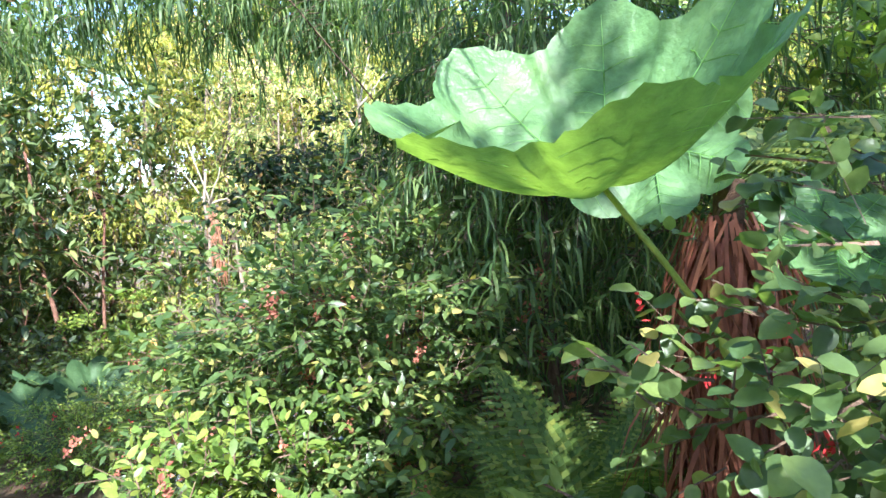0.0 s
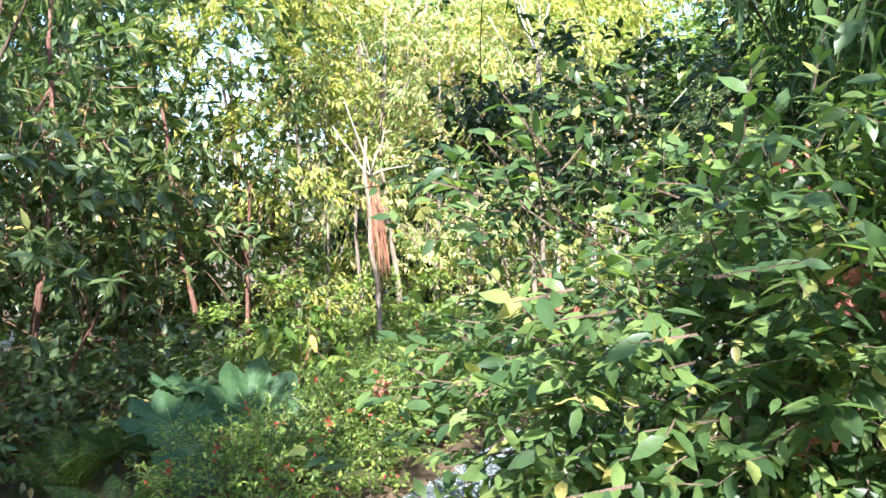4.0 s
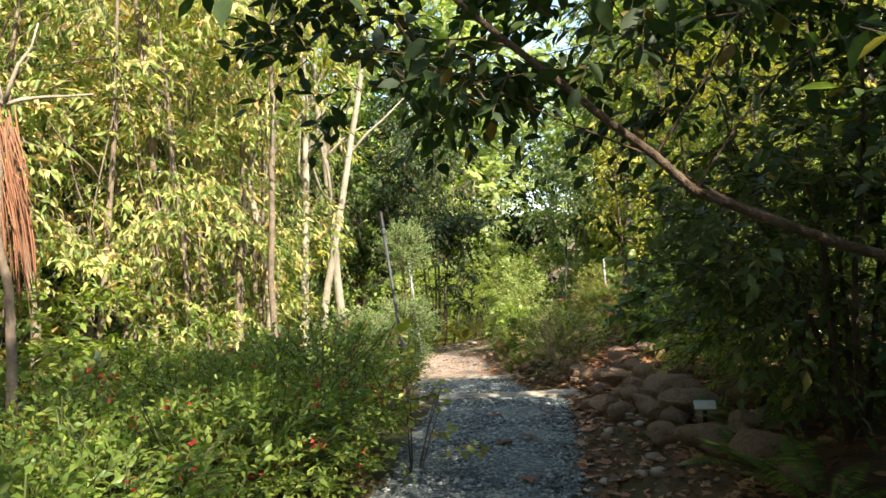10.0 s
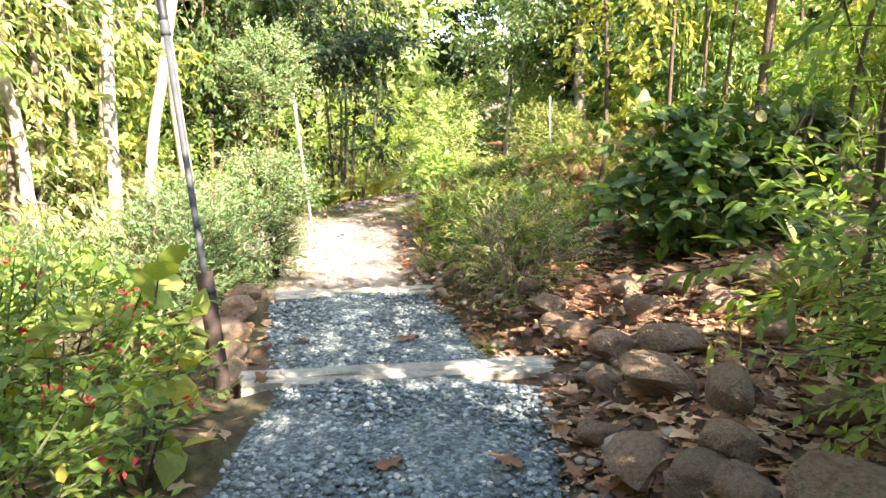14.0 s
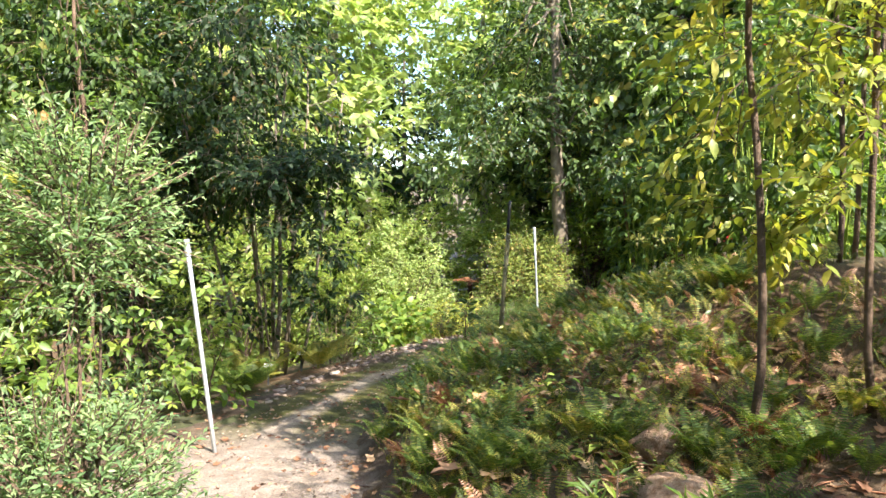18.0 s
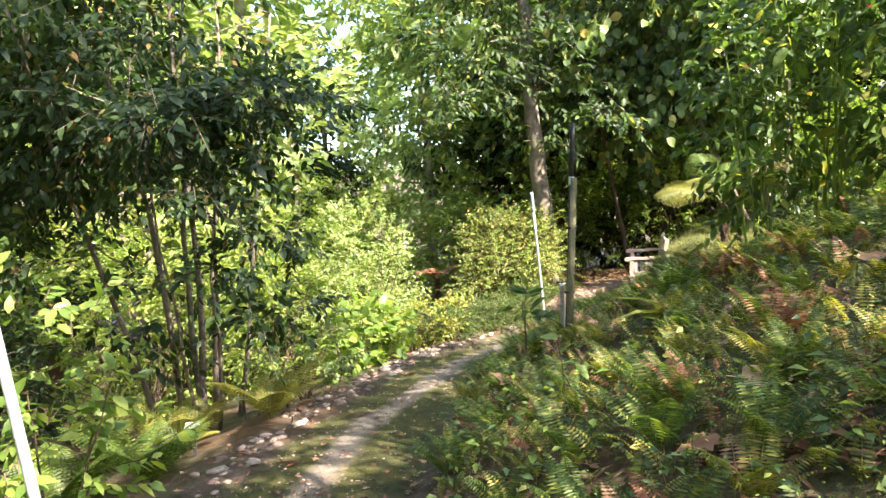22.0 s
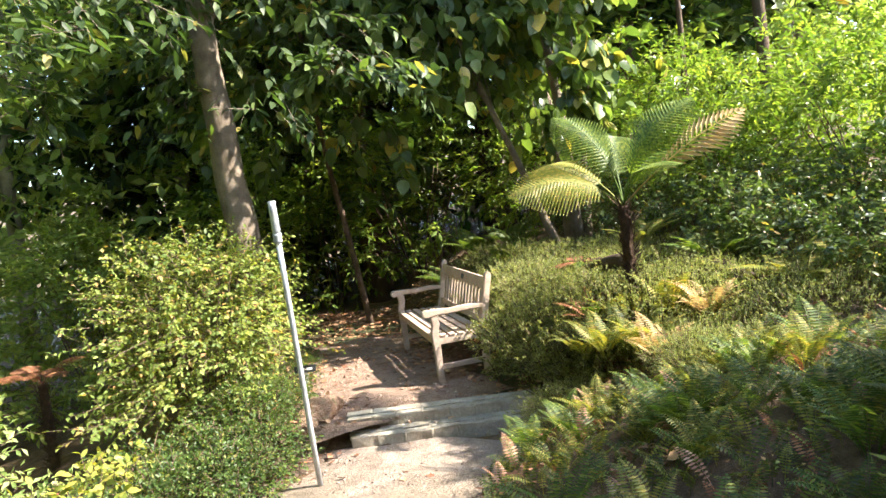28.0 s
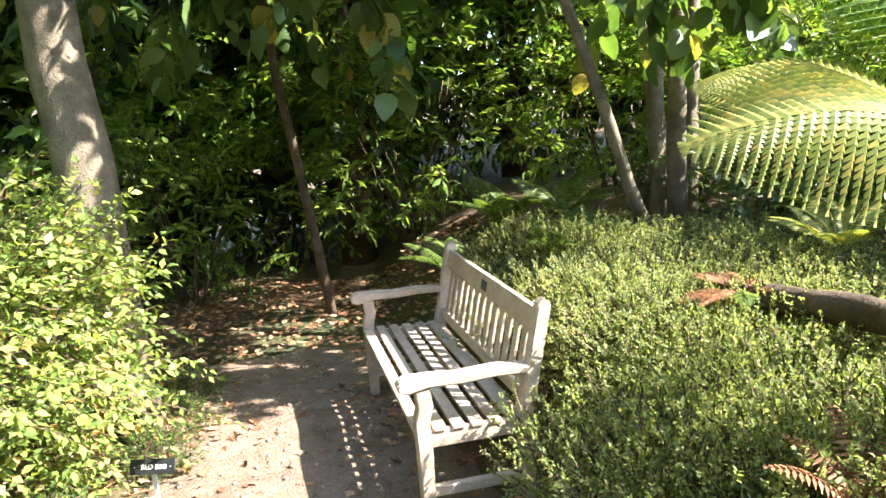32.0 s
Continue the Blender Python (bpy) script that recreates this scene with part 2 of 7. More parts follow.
BARK = rough_mat("bark_brown", [(0.25, (0.06, 0.04, 0.028)), (0.55, (0.15, 0.10, 0.07)), (0.8, (0.25, 0.18, 0.13))], 6, bump=0.8)
BARK_RED = rough_mat("bark_reddish", [(0.25, (0.10, 0.045, 0.03)), (0.55, (0.22, 0.11, 0.075)), (0.8, (0.36, 0.22, 0.16))], 8, bump=0.8)
BARK_PALE = rough_mat("bark_pale", [(0.25, (0.19, 0.165, 0.125)), (0.5, (0.39, 0.345, 0.27)), (0.8, (0.58, 0.53, 0.43))], 5, bump=0.5)
BARK_GREY = rough_mat("bark_grey_brown", [(0.25, (0.12, 0.095, 0.07)), (0.55, (0.26, 0.205, 0.155)), (0.8, (0.36, 0.30, 0.24))], 7, bump=0.7)
GREEN_STEM = rough_mat("green_stem", [(0.3, (0.14, 0.22, 0.03)), (0.7, (0.34, 0.42, 0.06))], 12, rough=0.5, bump=0.2)
DULL_STEM = rough_mat("dull_green_stem", [(0.3, (0.06, 0.07, 0.025)), (0.7, (0.13, 0.14, 0.05))], 12, rough=0.6, bump=0.2)
TREEFERN_TRUNK = rough_mat("fibrous_trunk", [(0.25, (0.05, 0.03, 0.02)), (0.55, (0.15, 0.088, 0.055)), (0.85, (0.34, 0.21, 0.13))], 18, bump=1.0, dist=0.04)
TIMBER = rough_mat("weathered_timber", [(0.25, (0.26, 0.22, 0.17)), (0.5, (0.45, 0.40, 0.32)), (0.8, (0.60, 0.55, 0.46))], 5, bump=0.6)
TEAK = rough_mat("silvered_teak", [(0.25, (0.42, 0.31, 0.24)), (0.55, (0.56, 0.43, 0.34)), (0.8, (0.68, 0.55, 0.45))], 9, rough=0.75, bump=0.35, dist=0.006, spread=0.25)
ROCK = rough_mat("boulder_stone", [(0.2, (0.20, 0.12, 0.07)), (0.4, (0.44, 0.26, 0.16)), (0.56, (0.56, 0.37, 0.26)), (0.68, (0.24, 0.23, 0.09)), (0.8, (0.46, 0.40, 0.28))], 3.6, bump=1.0, dist=0.05, fine=14, spread=0.35)
RUBBLE = island_mat("rubble_stone", [(0.0, (0.14, 0.09, 0.07)), (0.5, (0.30, 0.215, 0.17)), (0.85, (0.46, 0.36, 0.29)), (1.0, (0.38, 0.19, 0.12))], scale=30)
CHIPS = island_mat("gravel_chips", [(0.0, (0.07, 0.08, 0.082)), (0.4, (0.15, 0.172, 0.172)), (0.75, (0.25, 0.275, 0.268)), (0.93, (0.38, 0.40, 0.38)), (1.0, (0.55, 0.50, 0.42))], rough=0.8, scale=120)
BLACK = rough_mat("black_plastic", [(0.3, (0.012, 0.012, 0.013)), (0.7, (0.035, 0.035, 0.037))], 20, rough=0.5, bump=0.1, spread=0)
DARKSTEEL = rough_mat("dull_steel_pipe", [(0.3, (0.045, 0.047, 0.05)), (0.7, (0.10, 0.10, 0.102))], 14, rough=0.65, bump=0.15, metal=0.0, spread=0)
GALV = rough_mat("galvanised_pipe", [(0.3, (0.36, 0.38, 0.41)), (0.7, (0.60, 0.62, 0.64))], 16, rough=0.42, bump=0.12, metal=0.35, spread=0)
POSTWOOD = rough_mat("treated_pine", [(0.25, (0.12, 0.105, 0.055)), (0.55, (0.25, 0.22, 0.12)), (0.8, (0.36, 0.32, 0.19))], 8, bump=0.4)
COLLAR = rough_mat("brown_sleeve", [(0.3, (0.03, 0.02, 0.016)), (0.7, (0.085, 0.055, 0.042))], 12, rough=0.7, bump=0.3, spread=0)
WHITEPL = rough_mat("white_plastic", [(0.3, (0.66, 0.65, 0.6)), (0.7, (0.8, 0.79, 0.74))], 25, rough=0.5, bump=0.05, spread=0)


def ground_mat():
    m, nt, bsdf, out = mat_base("forest_floor")
    big, mid, fine = tex_noise(nt, 0.55, 5), tex_noise(nt, 5.0, 6, 0.7), tex_noise(nt, 46, 5, 0.75)
    soil = ramp(nt, mid, [(0.25, (0.05, 0.032, 0.017)), (0.5, (0.15, 0.09, 0.048)), (0.75, (0.27, 0.175, 0.10))])
    green = ramp(nt, mid, [(0.3, (0.03, 0.05, 0.015)), (0.7, (0.08, 0.11, 0.03))])
    col = mix_col(nt, ramp(nt, big, [(0.48, (0, 0, 0)), (0.62, (0.8, 0.8, 0.8))]), soil, green)
    col = mix_col(nt, 0.7, col, ramp(nt, fine, [(0.3, (0.3, 0.3, 0.3)), (0.7, (1.25, 1.2, 1.1))]), "MULTIPLY")
    nt.links.new(col, bsdf.inputs["Base Color"])
    bsdf.inputs["Roughness"].default_value = 0.95
    add_bump(nt, bsdf, fine, 0.9, 0.03)
    return m


def dirt_mat(name, tint):
    m, nt, bsdf, out = mat_base(name)
    big, mid, fine = tex_noise(nt, 1.1, 4), tex_noise(nt, 6.0, 6, 0.7), tex_noise(nt, 60, 5, 0.75)
    dirt = ramp(nt, mid, [(p, tuple(a * b for a, b in zip(c, tint))) for p, c in ((0.25, (0.20, 0.145, 0.11)), (0.5, (0.40, 0.31, 0.25)), (0.75, (0.56, 0.47, 0.40)))])
    moss = ramp(nt, mid, [(0.3, (0.045, 0.05, 0.010)), (0.7, (0.15, 0.135, 0.022))])
    at = nt.nodes.new("ShaderNodeAttribute")
    at.attribute_name = "moss"
    sm = nt.nodes.new("ShaderNodeMath")
    sm.operation = "MULTIPLY"
    nt.links.new(at.outputs["Fac"], sm.inputs[0])
    nt.links.new(ramp(nt, big, [(0.24, (0, 0, 0)), (0.42, (1, 1, 1))]), sm.inputs[1])
    col = mix_col(nt, sm.outputs[0], dirt, moss)
    soil = ramp(nt, mid, [(0.25, (0.05, 0.034, 0.022)), (0.5, (0.13, 0.085, 0.055)), (0.75, (0.25, 0.17, 0.115))])
    rim = nt.nodes.new("ShaderNodeAttribute")
    rim.attribute_name = "rim"
    wob = nt.nodes.new("ShaderNodeMath")
    wob.operation = "ADD"
    nt.links.new(rim.outputs["Fac"], wob.inputs[0])
    nt.links.new(mid, wob.inputs[1])
    col = mix_col(nt, ramp(nt, wob.outputs[0], [(0.62, (0, 0, 0)), (0.95, (1, 1, 1))]), col, soil)
    col = mix_col(nt, 0.75, col, ramp(nt, fine, [(0.3, (0.38, 0.37, 0.36)), (0.7, (1.2, 1.17, 1.14))]), "MULTIPLY")
    nt.links.new(col, bsdf.inputs["Base Color"])
    bsdf.inputs["Roughness"].default_value = 0.93
    add_bump(nt, bsdf, fine, 1.0, 0.025)
    return m


def gravel_mat():
    m, nt, bsdf, out = mat_base("gravel_bed")
    tc = nt.nodes.new("ShaderNodeTexCoord")
    v = nt.nodes.new("ShaderNodeTexVoronoi")
    v.inputs["Scale"].default_value = 62
    nt.links.new(tc.outputs["Object"], v.inputs["Vector"])
    big = tex_noise(nt, 2.2, 4)
    sep = nt.nodes.new("ShaderNodeSeparateColor")
    nt.links.new(v.outputs["Color"], sep.inputs[0])
    col = ramp(nt, sep.outputs[0], [(0.0, (0.065, 0.075, 0.077)), (0.5, (0.145, 0.165, 0.163)), (1.0, (0.29, 0.315, 0.30))])
    col = mix_col(nt, 0.6, col, ramp(nt, big, [(0.35, (0.6, 0.58, 0.55)), (0.65, (1.15, 1.15, 1.15))]), "MULTIPLY")
    nt.links.new(col, bsdf.inputs["Base Color"])
    bsdf.inputs["Roughness"].default_value = 0.88
    add_bump(nt, bsdf, v.outputs["Distance"], 0.8, 0.02)
    return m


GROUND, DIRT, TERRACE, GRAVEL = ground_mat(), dirt_mat("dirt_path_with_moss", (1, 1, 1)), dirt_mat("reddish_trodden_earth", (0.86, 0.75, 0.68)), gravel_mat()

# ---- mesh tools ----


def rng_of(seed):
    return np.random.default_rng(seed)


def unit(v):
    return v / np.maximum(np.linalg.norm(v, axis=-1, keepdims=True), 1e-9)


class Soup:
    """Vertices and faces gathered from many pieces, turned into one mesh."""

    def __init__(self):
        self.v, self.f, self.n = [], [], 0

    def add(self, verts, faces):
        self.v.append(np.asarray(verts, float).reshape(-1, 3))
        self.f += [np.asarray(f) + self.n for f in faces]
        self.n += len(self.v[-1])

    def mesh(self, name, material, smooth=False):
        me = bpy.data.meshes.new(name)
        verts = np.concatenate(self.v) if self.v else np.zeros((0, 3))
        loops = np.concatenate([f.reshape(-1) for f in self.f]).astype(np.int32)
        sizes = np.concatenate([np.full(len(f), f.shape[1]) for f in self.f]).astype(np.int32)
        starts = np.concatenate([[0], np.cumsum(sizes)[:-1]]).astype(np.int32)
        me.vertices.add(len(verts))
        me.vertices.foreach_set("co", verts.astype(np.float32).ravel())
        me.loops.add(len(loops))
        me.loops.foreach_set("vertex_index", loops)
        me.polygons.add(len(sizes))
        me.polygons.foreach_set("loop_start", starts)
        me.polygons.foreach_set("loop_total", sizes)
        if smooth:
            me.polygons.foreach_set("use_smooth", np.ones(len(sizes), bool))
        me.materials.append(material)
        me.update(calc_edges=True)
        return me


def part_of(name, soup, material, parent=None, label="", smooth=False):
    ob = new(name, soup.mesh(name, material, smooth))
    if parent is not None:
        ob.parent = parent
    if label:
        tagged(ob, label)
    return ob


def part(name, bm, material, parent, label="", smooth=False):
    me = bpy.data.meshes.new(name)
    bm.to_mesh(me)
    bm.free()
    me.materials.append(material)
    if smooth:
        for p in me.polygons:
            p.use_smooth = True
    ob = new(name, me)
    if parent is not None:
        ob.parent = parent
    if label:
        tagged(ob, label)
    return ob


def thing(name, at, label, category, group="", kind="", rz=0.0):
    ob = new(name)
    ob.empty_display_size = 0.1
    ob.matrix_world = pose(*at, 0, 0, rz)
    return tagged(ob, label, category, group, kind)


# leaf shapes: along +y, facing +z, one unit long: (vertices, faces)
def leaf_ovate(w=0.5, fold=0.10, droop=0.18):
    v = [(0, 0, 0)]
    for y, h in ((0.28, 0.42), (0.62, 0.40)):
        z = -droop * y * y
        v += [(-h * w, y, z + fold * h), (0, y, z), (h * w, y, z + fold * h)]
    v.append((0, 1, -droop))
    return np.array(v, float), [np.array([(0, 2, 1), (0, 3, 2), (4, 5, 7), (5, 6, 7)]), np.array([(1, 2, 5, 4), (2, 3, 6, 5)])]


def leaf_plain(w=0.42, fold=0.12):
    return np.array([(0, 0, 0), (-w * 0.5, 0.48, fold * 0.5), (0, 1, -0.1), (w * 0.5, 0.48, fold * 0.5)], float), [np.array([(0, 2, 1), (0, 3, 2)])]


def leaf_fold(w=0.45, fold=0.12, droop=0.15, mid=0.45):
    """A light four-faced leaf, folded at the midrib."""
    return np.array([(0, 0, 0), (-w * 0.5, mid, fold * 0.5), (0, mid + 0.05, -droop * 0.25), (w * 0.5, mid, fold * 0.5), (0, 1, -droop)], float), [np.array([(0, 2, 1), (0, 3, 2), (1, 2, 4), (2, 3, 4)])]


def leaf_round(w=0.9, fold=0.12, droop=0.2, n=6, tip=0.08, wave=0.03):
    """A broad leaf with a rounded outline, folded at the midrib."""
    v, q = [], []
    for i in range(n + 1):
        u = i / n
        y = u
        h = 0.5 * w * (math.sin(math.pi * min(max(u, 0.02), 0.985) ** 0.82)) ** 0.62 * (1 - tip * u)
        z = -droop * u * u + wave * math.sin(u * 9)
        v += [(-h, y, z + fold * h * 2), (-h * 0.5, y + 0.01, z + fold * h + 0.012), (0, y, z), (h * 0.5, y + 0.01, z + fold * h + 0.012), (h, y, z + fold * h * 2)]
        if i:
            b = 5 * i
            q += [(b - 5 + k, b - 4 + k, b + 1 + k, b + k) for k in range(4)]
    return np.array(v, float), [np.array(q)]


def panicle(seed=4, n=34):
    """A loose hanging flower head, one unit long down -z."""
    rng = np.random.default_rng(seed)
    s = Soup()
    u = rng.random(n)
    pos = np.column_stack([rng.normal(0, 0.19, n) * (1.1 - u), rng.normal(0, 0.19, n) * (1.1 - u), -u])
    scatter(s, leaf_plain(0.6), pos, rng.normal(size=(n, 3)), rng.normal(size=(n, 3)), 0.2 * (0.6 + 0.7 * rng.random(n)))
    return np.concatenate(s.v)[:, [0, 2, 1]] * np.array([1, -1, 1]), s.f


def leaf_strap(w=0.07, droop=0.9, n=4):
    v, f = [], []
    for i in range(n + 1):
        u = i / n
        a = droop * u
        y, z = math.sin(a) / max(droop, 0.01), -(1 - math.cos(a)) / max(droop, 0.01) * 1.3
        h = w * 0.5 * (0.75 + 0.5 * u if u < 0.4 else 1.0 - 0.92 * ((u - 0.4) / 0.6) ** 1.6)
        v += [(-h, y, z), (h, y, z)]
    return np.array(v, float), [np.array([(2 * i, 2 * i + 1, 2 * i + 3, 2 * i + 2) for i in range(n)])]


def frond(pairs=22, width=0.30, droop=0.7, teeth=0, stalk=0.16, rise=0.25, sweep=0.25, slim=0.62, rib=True):
    """A fern frond, one unit long along +y: midrib and paired leaflets, toothed where teeth > 0."""
    v, q, t = [], [], []

    def at(u):
        a = droop * u
        return np.array([0.0, u * (1 - 0.18 * droop * u), rise * u - droop * 0.55 * u * u])
    pts = [at(i / 8) for i in range(9)]
    for i, p in enumerate(pts):
        r = 0.008 * (1 - 0.8 * i / 8)
        v += [p + (-r, 0, 0), p + (r, 0, 0), p + (0, 0, -r)]
        if i:
            b = 3 * i
            q += [(b - 3, b - 2, b + 1, b), (b - 2, b - 1, b + 2, b + 1), (b - 1, b - 3, b, b + 2)]
    for k in range(pairs):
        u = stalk + (1 - stalk) * (k + 0.5) / pairs
        s = (k + 0.5) / pairs
        ln = width * (0.35 + 1.9 * s if s < 0.30 else 0.92 * (1 - ((s - 0.30) / 0.70) ** 1.7) + 0.05)
        p = at(u)
        tan = at(min(u + 0.02, 1)) - at(u - 0.02)
        tan /= np.linalg.norm(tan)
        wd = slim * (1 - stalk) / pairs
        for sg in (-1, 1):
            d = np.array([sg, 0, 0]) * math.cos(sweep) + tan * math.sin(sweep) + np.array([0, 0, -0.12])
            d /= np.linalg.norm(d)
            b = len(v)
            if not teeth:
                v += [p, p + d * ln * 0.45 + tan * wd * 0.9, p + d * ln - np.array([0, 0, 0.12 * ln]), p + d * ln * 0.45 - tan * wd * 0.7]
                t += [(b, b + 1, b + 2), (b, b + 2, b + 3)]
            else:
                m = teeth
                for j in range(m):
                    c0, c1 = j / m, (j + 1) / m
                    h = wd * (1.15 if j else 0.8) * (1 - 0.85 * (j + 0.5) / m)
                    dz = np.array([0, 0, -0.16 * ln])
                    for sd in (-1, 1):
                        b = len(v)
                        v += [p + d * ln * c0 + dz * c0 * c0, p + d * ln * c1 + dz * c1 * c1, p + d * ln * (c1 + 0.05 / m) + tan * sd * h + dz * c1, p + d * ln * (c0 + 0.35 / m) + tan * sd * h * 0.8 + dz * c1]
                        t += [(b, b + 1, b + 2), (b, b + 2, b + 3)]
    return np.array(v), [np.array(q), np.array(t)] if rib else [np.array(t)]


def scatter(soup, shape, pos, way, up, size):
    """Copies of a shape: +y along way, +z towards up."""
    v, faces = shape
    y = unit(np.asarray(way, float))
    x = unit(np.cross(y, np.asarray(up, float)))
    z = np.cross(x, y)
    size = np.broadcast_to(np.asarray(size, float), (len(pos),))
    w = (x[:, None, :] * v[None, :, :1] + y[:, None, :] * v[None, :, 1:2] + z[:, None, :] * v[None, :, 2:3]) * size[:, None, None] + np.asarray(pos)[:, None, :]
    off = (np.arange(len(pos)) * len(v))[:, None, None]
    soup.add(w.reshape(-1, 3), [(f[None] + off).reshape(-1, f.shape[1]) for f in faces])


def tube(soup, pts, radii, sides=6):
    pts = np.asarray(pts, float)
    radii = np.broadcast_to(np.asarray(radii, float), (len(pts),))
    tan = unit(np.gradient(pts, axis=0))
    ref = np.array([0.31, 0.87, 0.2]) if abs(tan[0][2]) > 0.6 else np.array([0.05, 0.1, 1.0])
    a = unit(np.cross(tan, ref))
    b = np.cross(tan, a)
    ang = np.linspace(0, 2 * math.pi, sides, endpoint=False)
    ring = a[:, None] * np.cos(ang)[None, :, None] + b[:, None] * np.sin(ang)[None, :, None]
    v = (pts[:, None] + ring * radii[:, None, None]).reshape(-1, 3)
    i = np.arange(len(pts) - 1)[:, None] * sides
    j = np.arange(sides)[None]
    k = (j + 1) % sides
    f = np.stack([i + j, i + k, i + sides + k, i + sides + j], -1).reshape(-1, 4)
    soup.add(v, [f, np.array([list(range(sides))[::-1]]), np.array([[(len(pts) - 1) * sides + s for s in range(sides)]])])


def bend(rng, a, b, n=6, wob=0.08, sag=0.0):
    """A wavering line from a to b."""
    a, b = np.asarray(a, float), np.asarray(b, float)
    u = np.linspace(0, 1, n)[:, None]
    ln = np.linalg.norm(b - a)
    off = np.cumsum(rng.normal(0, wob * ln / n, (n, 3)), axis=0)
    off -= u * off[-1]
    p = a + (b - a) * u + off
    p[:, 2] -= sag * ln * (u[:, 0] * (1 - u[:, 0])) * 4
    p[0] = a
    return p


def foliage(rng, leaves, wood, blobs, twigs, shape, leaf, per=7, twig=0.28, droop=0.25, shell=0.55, up=0.35, whorl=False, twig_r=0.004, spread=1.0, keep=None, clump=None):
    """Leafy twigs in a crown made of ellipsoids (cx, cy, cz, rx, ry, rz). droop: how far twigs hang; whorl: leaves in rosettes at tips."""
    blobs = np.asarray(blobs, float)
    vol = np.prod(blobs[:, 3:], axis=1)
    pick = rng.choice(len(blobs), twigs, p=vol / vol.sum())
    d = unit(rng.normal(size=(twigs, 3)))
    r = (shell + (1 - shell) * rng.random(twigs)) ** (1 / 1.5)
    lump = 1 + 0.16 * np.sin(d[:, 0] * 5 + pick) * np.cos(d[:, 2] * 6 + pick * 2) + 0.12 * rng.normal(size=twigs)
    p = blobs[pick, :3] + d * blobs[pick, 3:] * (r * lump)[:, None]
    clump = (8 if twigs >= 300 else 0) if clump is None else clump
    if clump:   # boughs: twigs gathered round fewer places, with gaps between them
        nc = max(5, twigs // clump)
        own = rng.integers(0, nc, twigs)
        mean_r = blobs[pick[own], 3:].mean(1)
        p = p[own] + rng.normal(size=(twigs, 3)) * (0.17 * mean_r)[:, None] * np.array([1, 1, 0.5])
        d = unit(d[own] + 0.5 * unit(rng.normal(size=(twigs, 3))))
    out = unit(d * np.array([1, 1, 0.7]) + np.array([0, 0, up]) + rng.normal(0, 0.35, (twigs, 3)))
    if keep is not None:
        ok = keep(p)
        p, out = p[ok], out[ok]
    n = len(p)
    ln = twig * (0.6 + 0.8 * rng.random(n))
    tip = p + out * ln[:, None] + np.array([0, 0, -1]) * (droop * ln)[:, None]
    way = unit(tip - p)
    if wood is not None:
        side = unit(np.cross(way, rng.normal(size=(n, 3)))) * twig_r
        quad = np.stack([p - side, p + side, tip + side * 0.4, tip - side * 0.4], 1).reshape(-1, 3)
        wood.add(quad, [np.arange(4 * n).reshape(-1, 4)])
    u = np.linspace(0.15, 1.0, per) if not whorl else np.linspace(0.9, 1.0, per)
    m = n * per
    pos = (p[:, None] + (tip - p)[:, None] * u[None, :, None]).reshape(-1, 3)
    w = np.repeat(way, per, axis=0)
    if whorl:
        perp = unit(np.cross(w, rng.normal(size=(m, 3))))
        dirs = unit(perp * spread + w * 0.45 + rng.normal(0, 0.15, (m, 3)) + np.array([0, 0, -droop * 0.5]))
    else:
        perp = unit(np.cross(np.repeat(way, per, axis=0), np.array([0, 0, 1.0]) + rng.normal(0, 0.5, (m, 3))))
        sgn = np.where(np.arange(m) % 2 == 0, 1, -1)[:, None]
        dirs = unit(perp * sgn * 0.8 * spread + w * 0.7 + rng.normal(0, 0.25, (m, 3)) + np.array([0, 0, -droop * 0.7]))
    ups = np.array([0, -0.25, 1.0]) + rng.normal(0, 0.45, (m, 3))
    scatter(leaves, shape, pos, dirs, ups, leaf * (0.65 + 0.6 * rng.random(m)))
    return p, tip


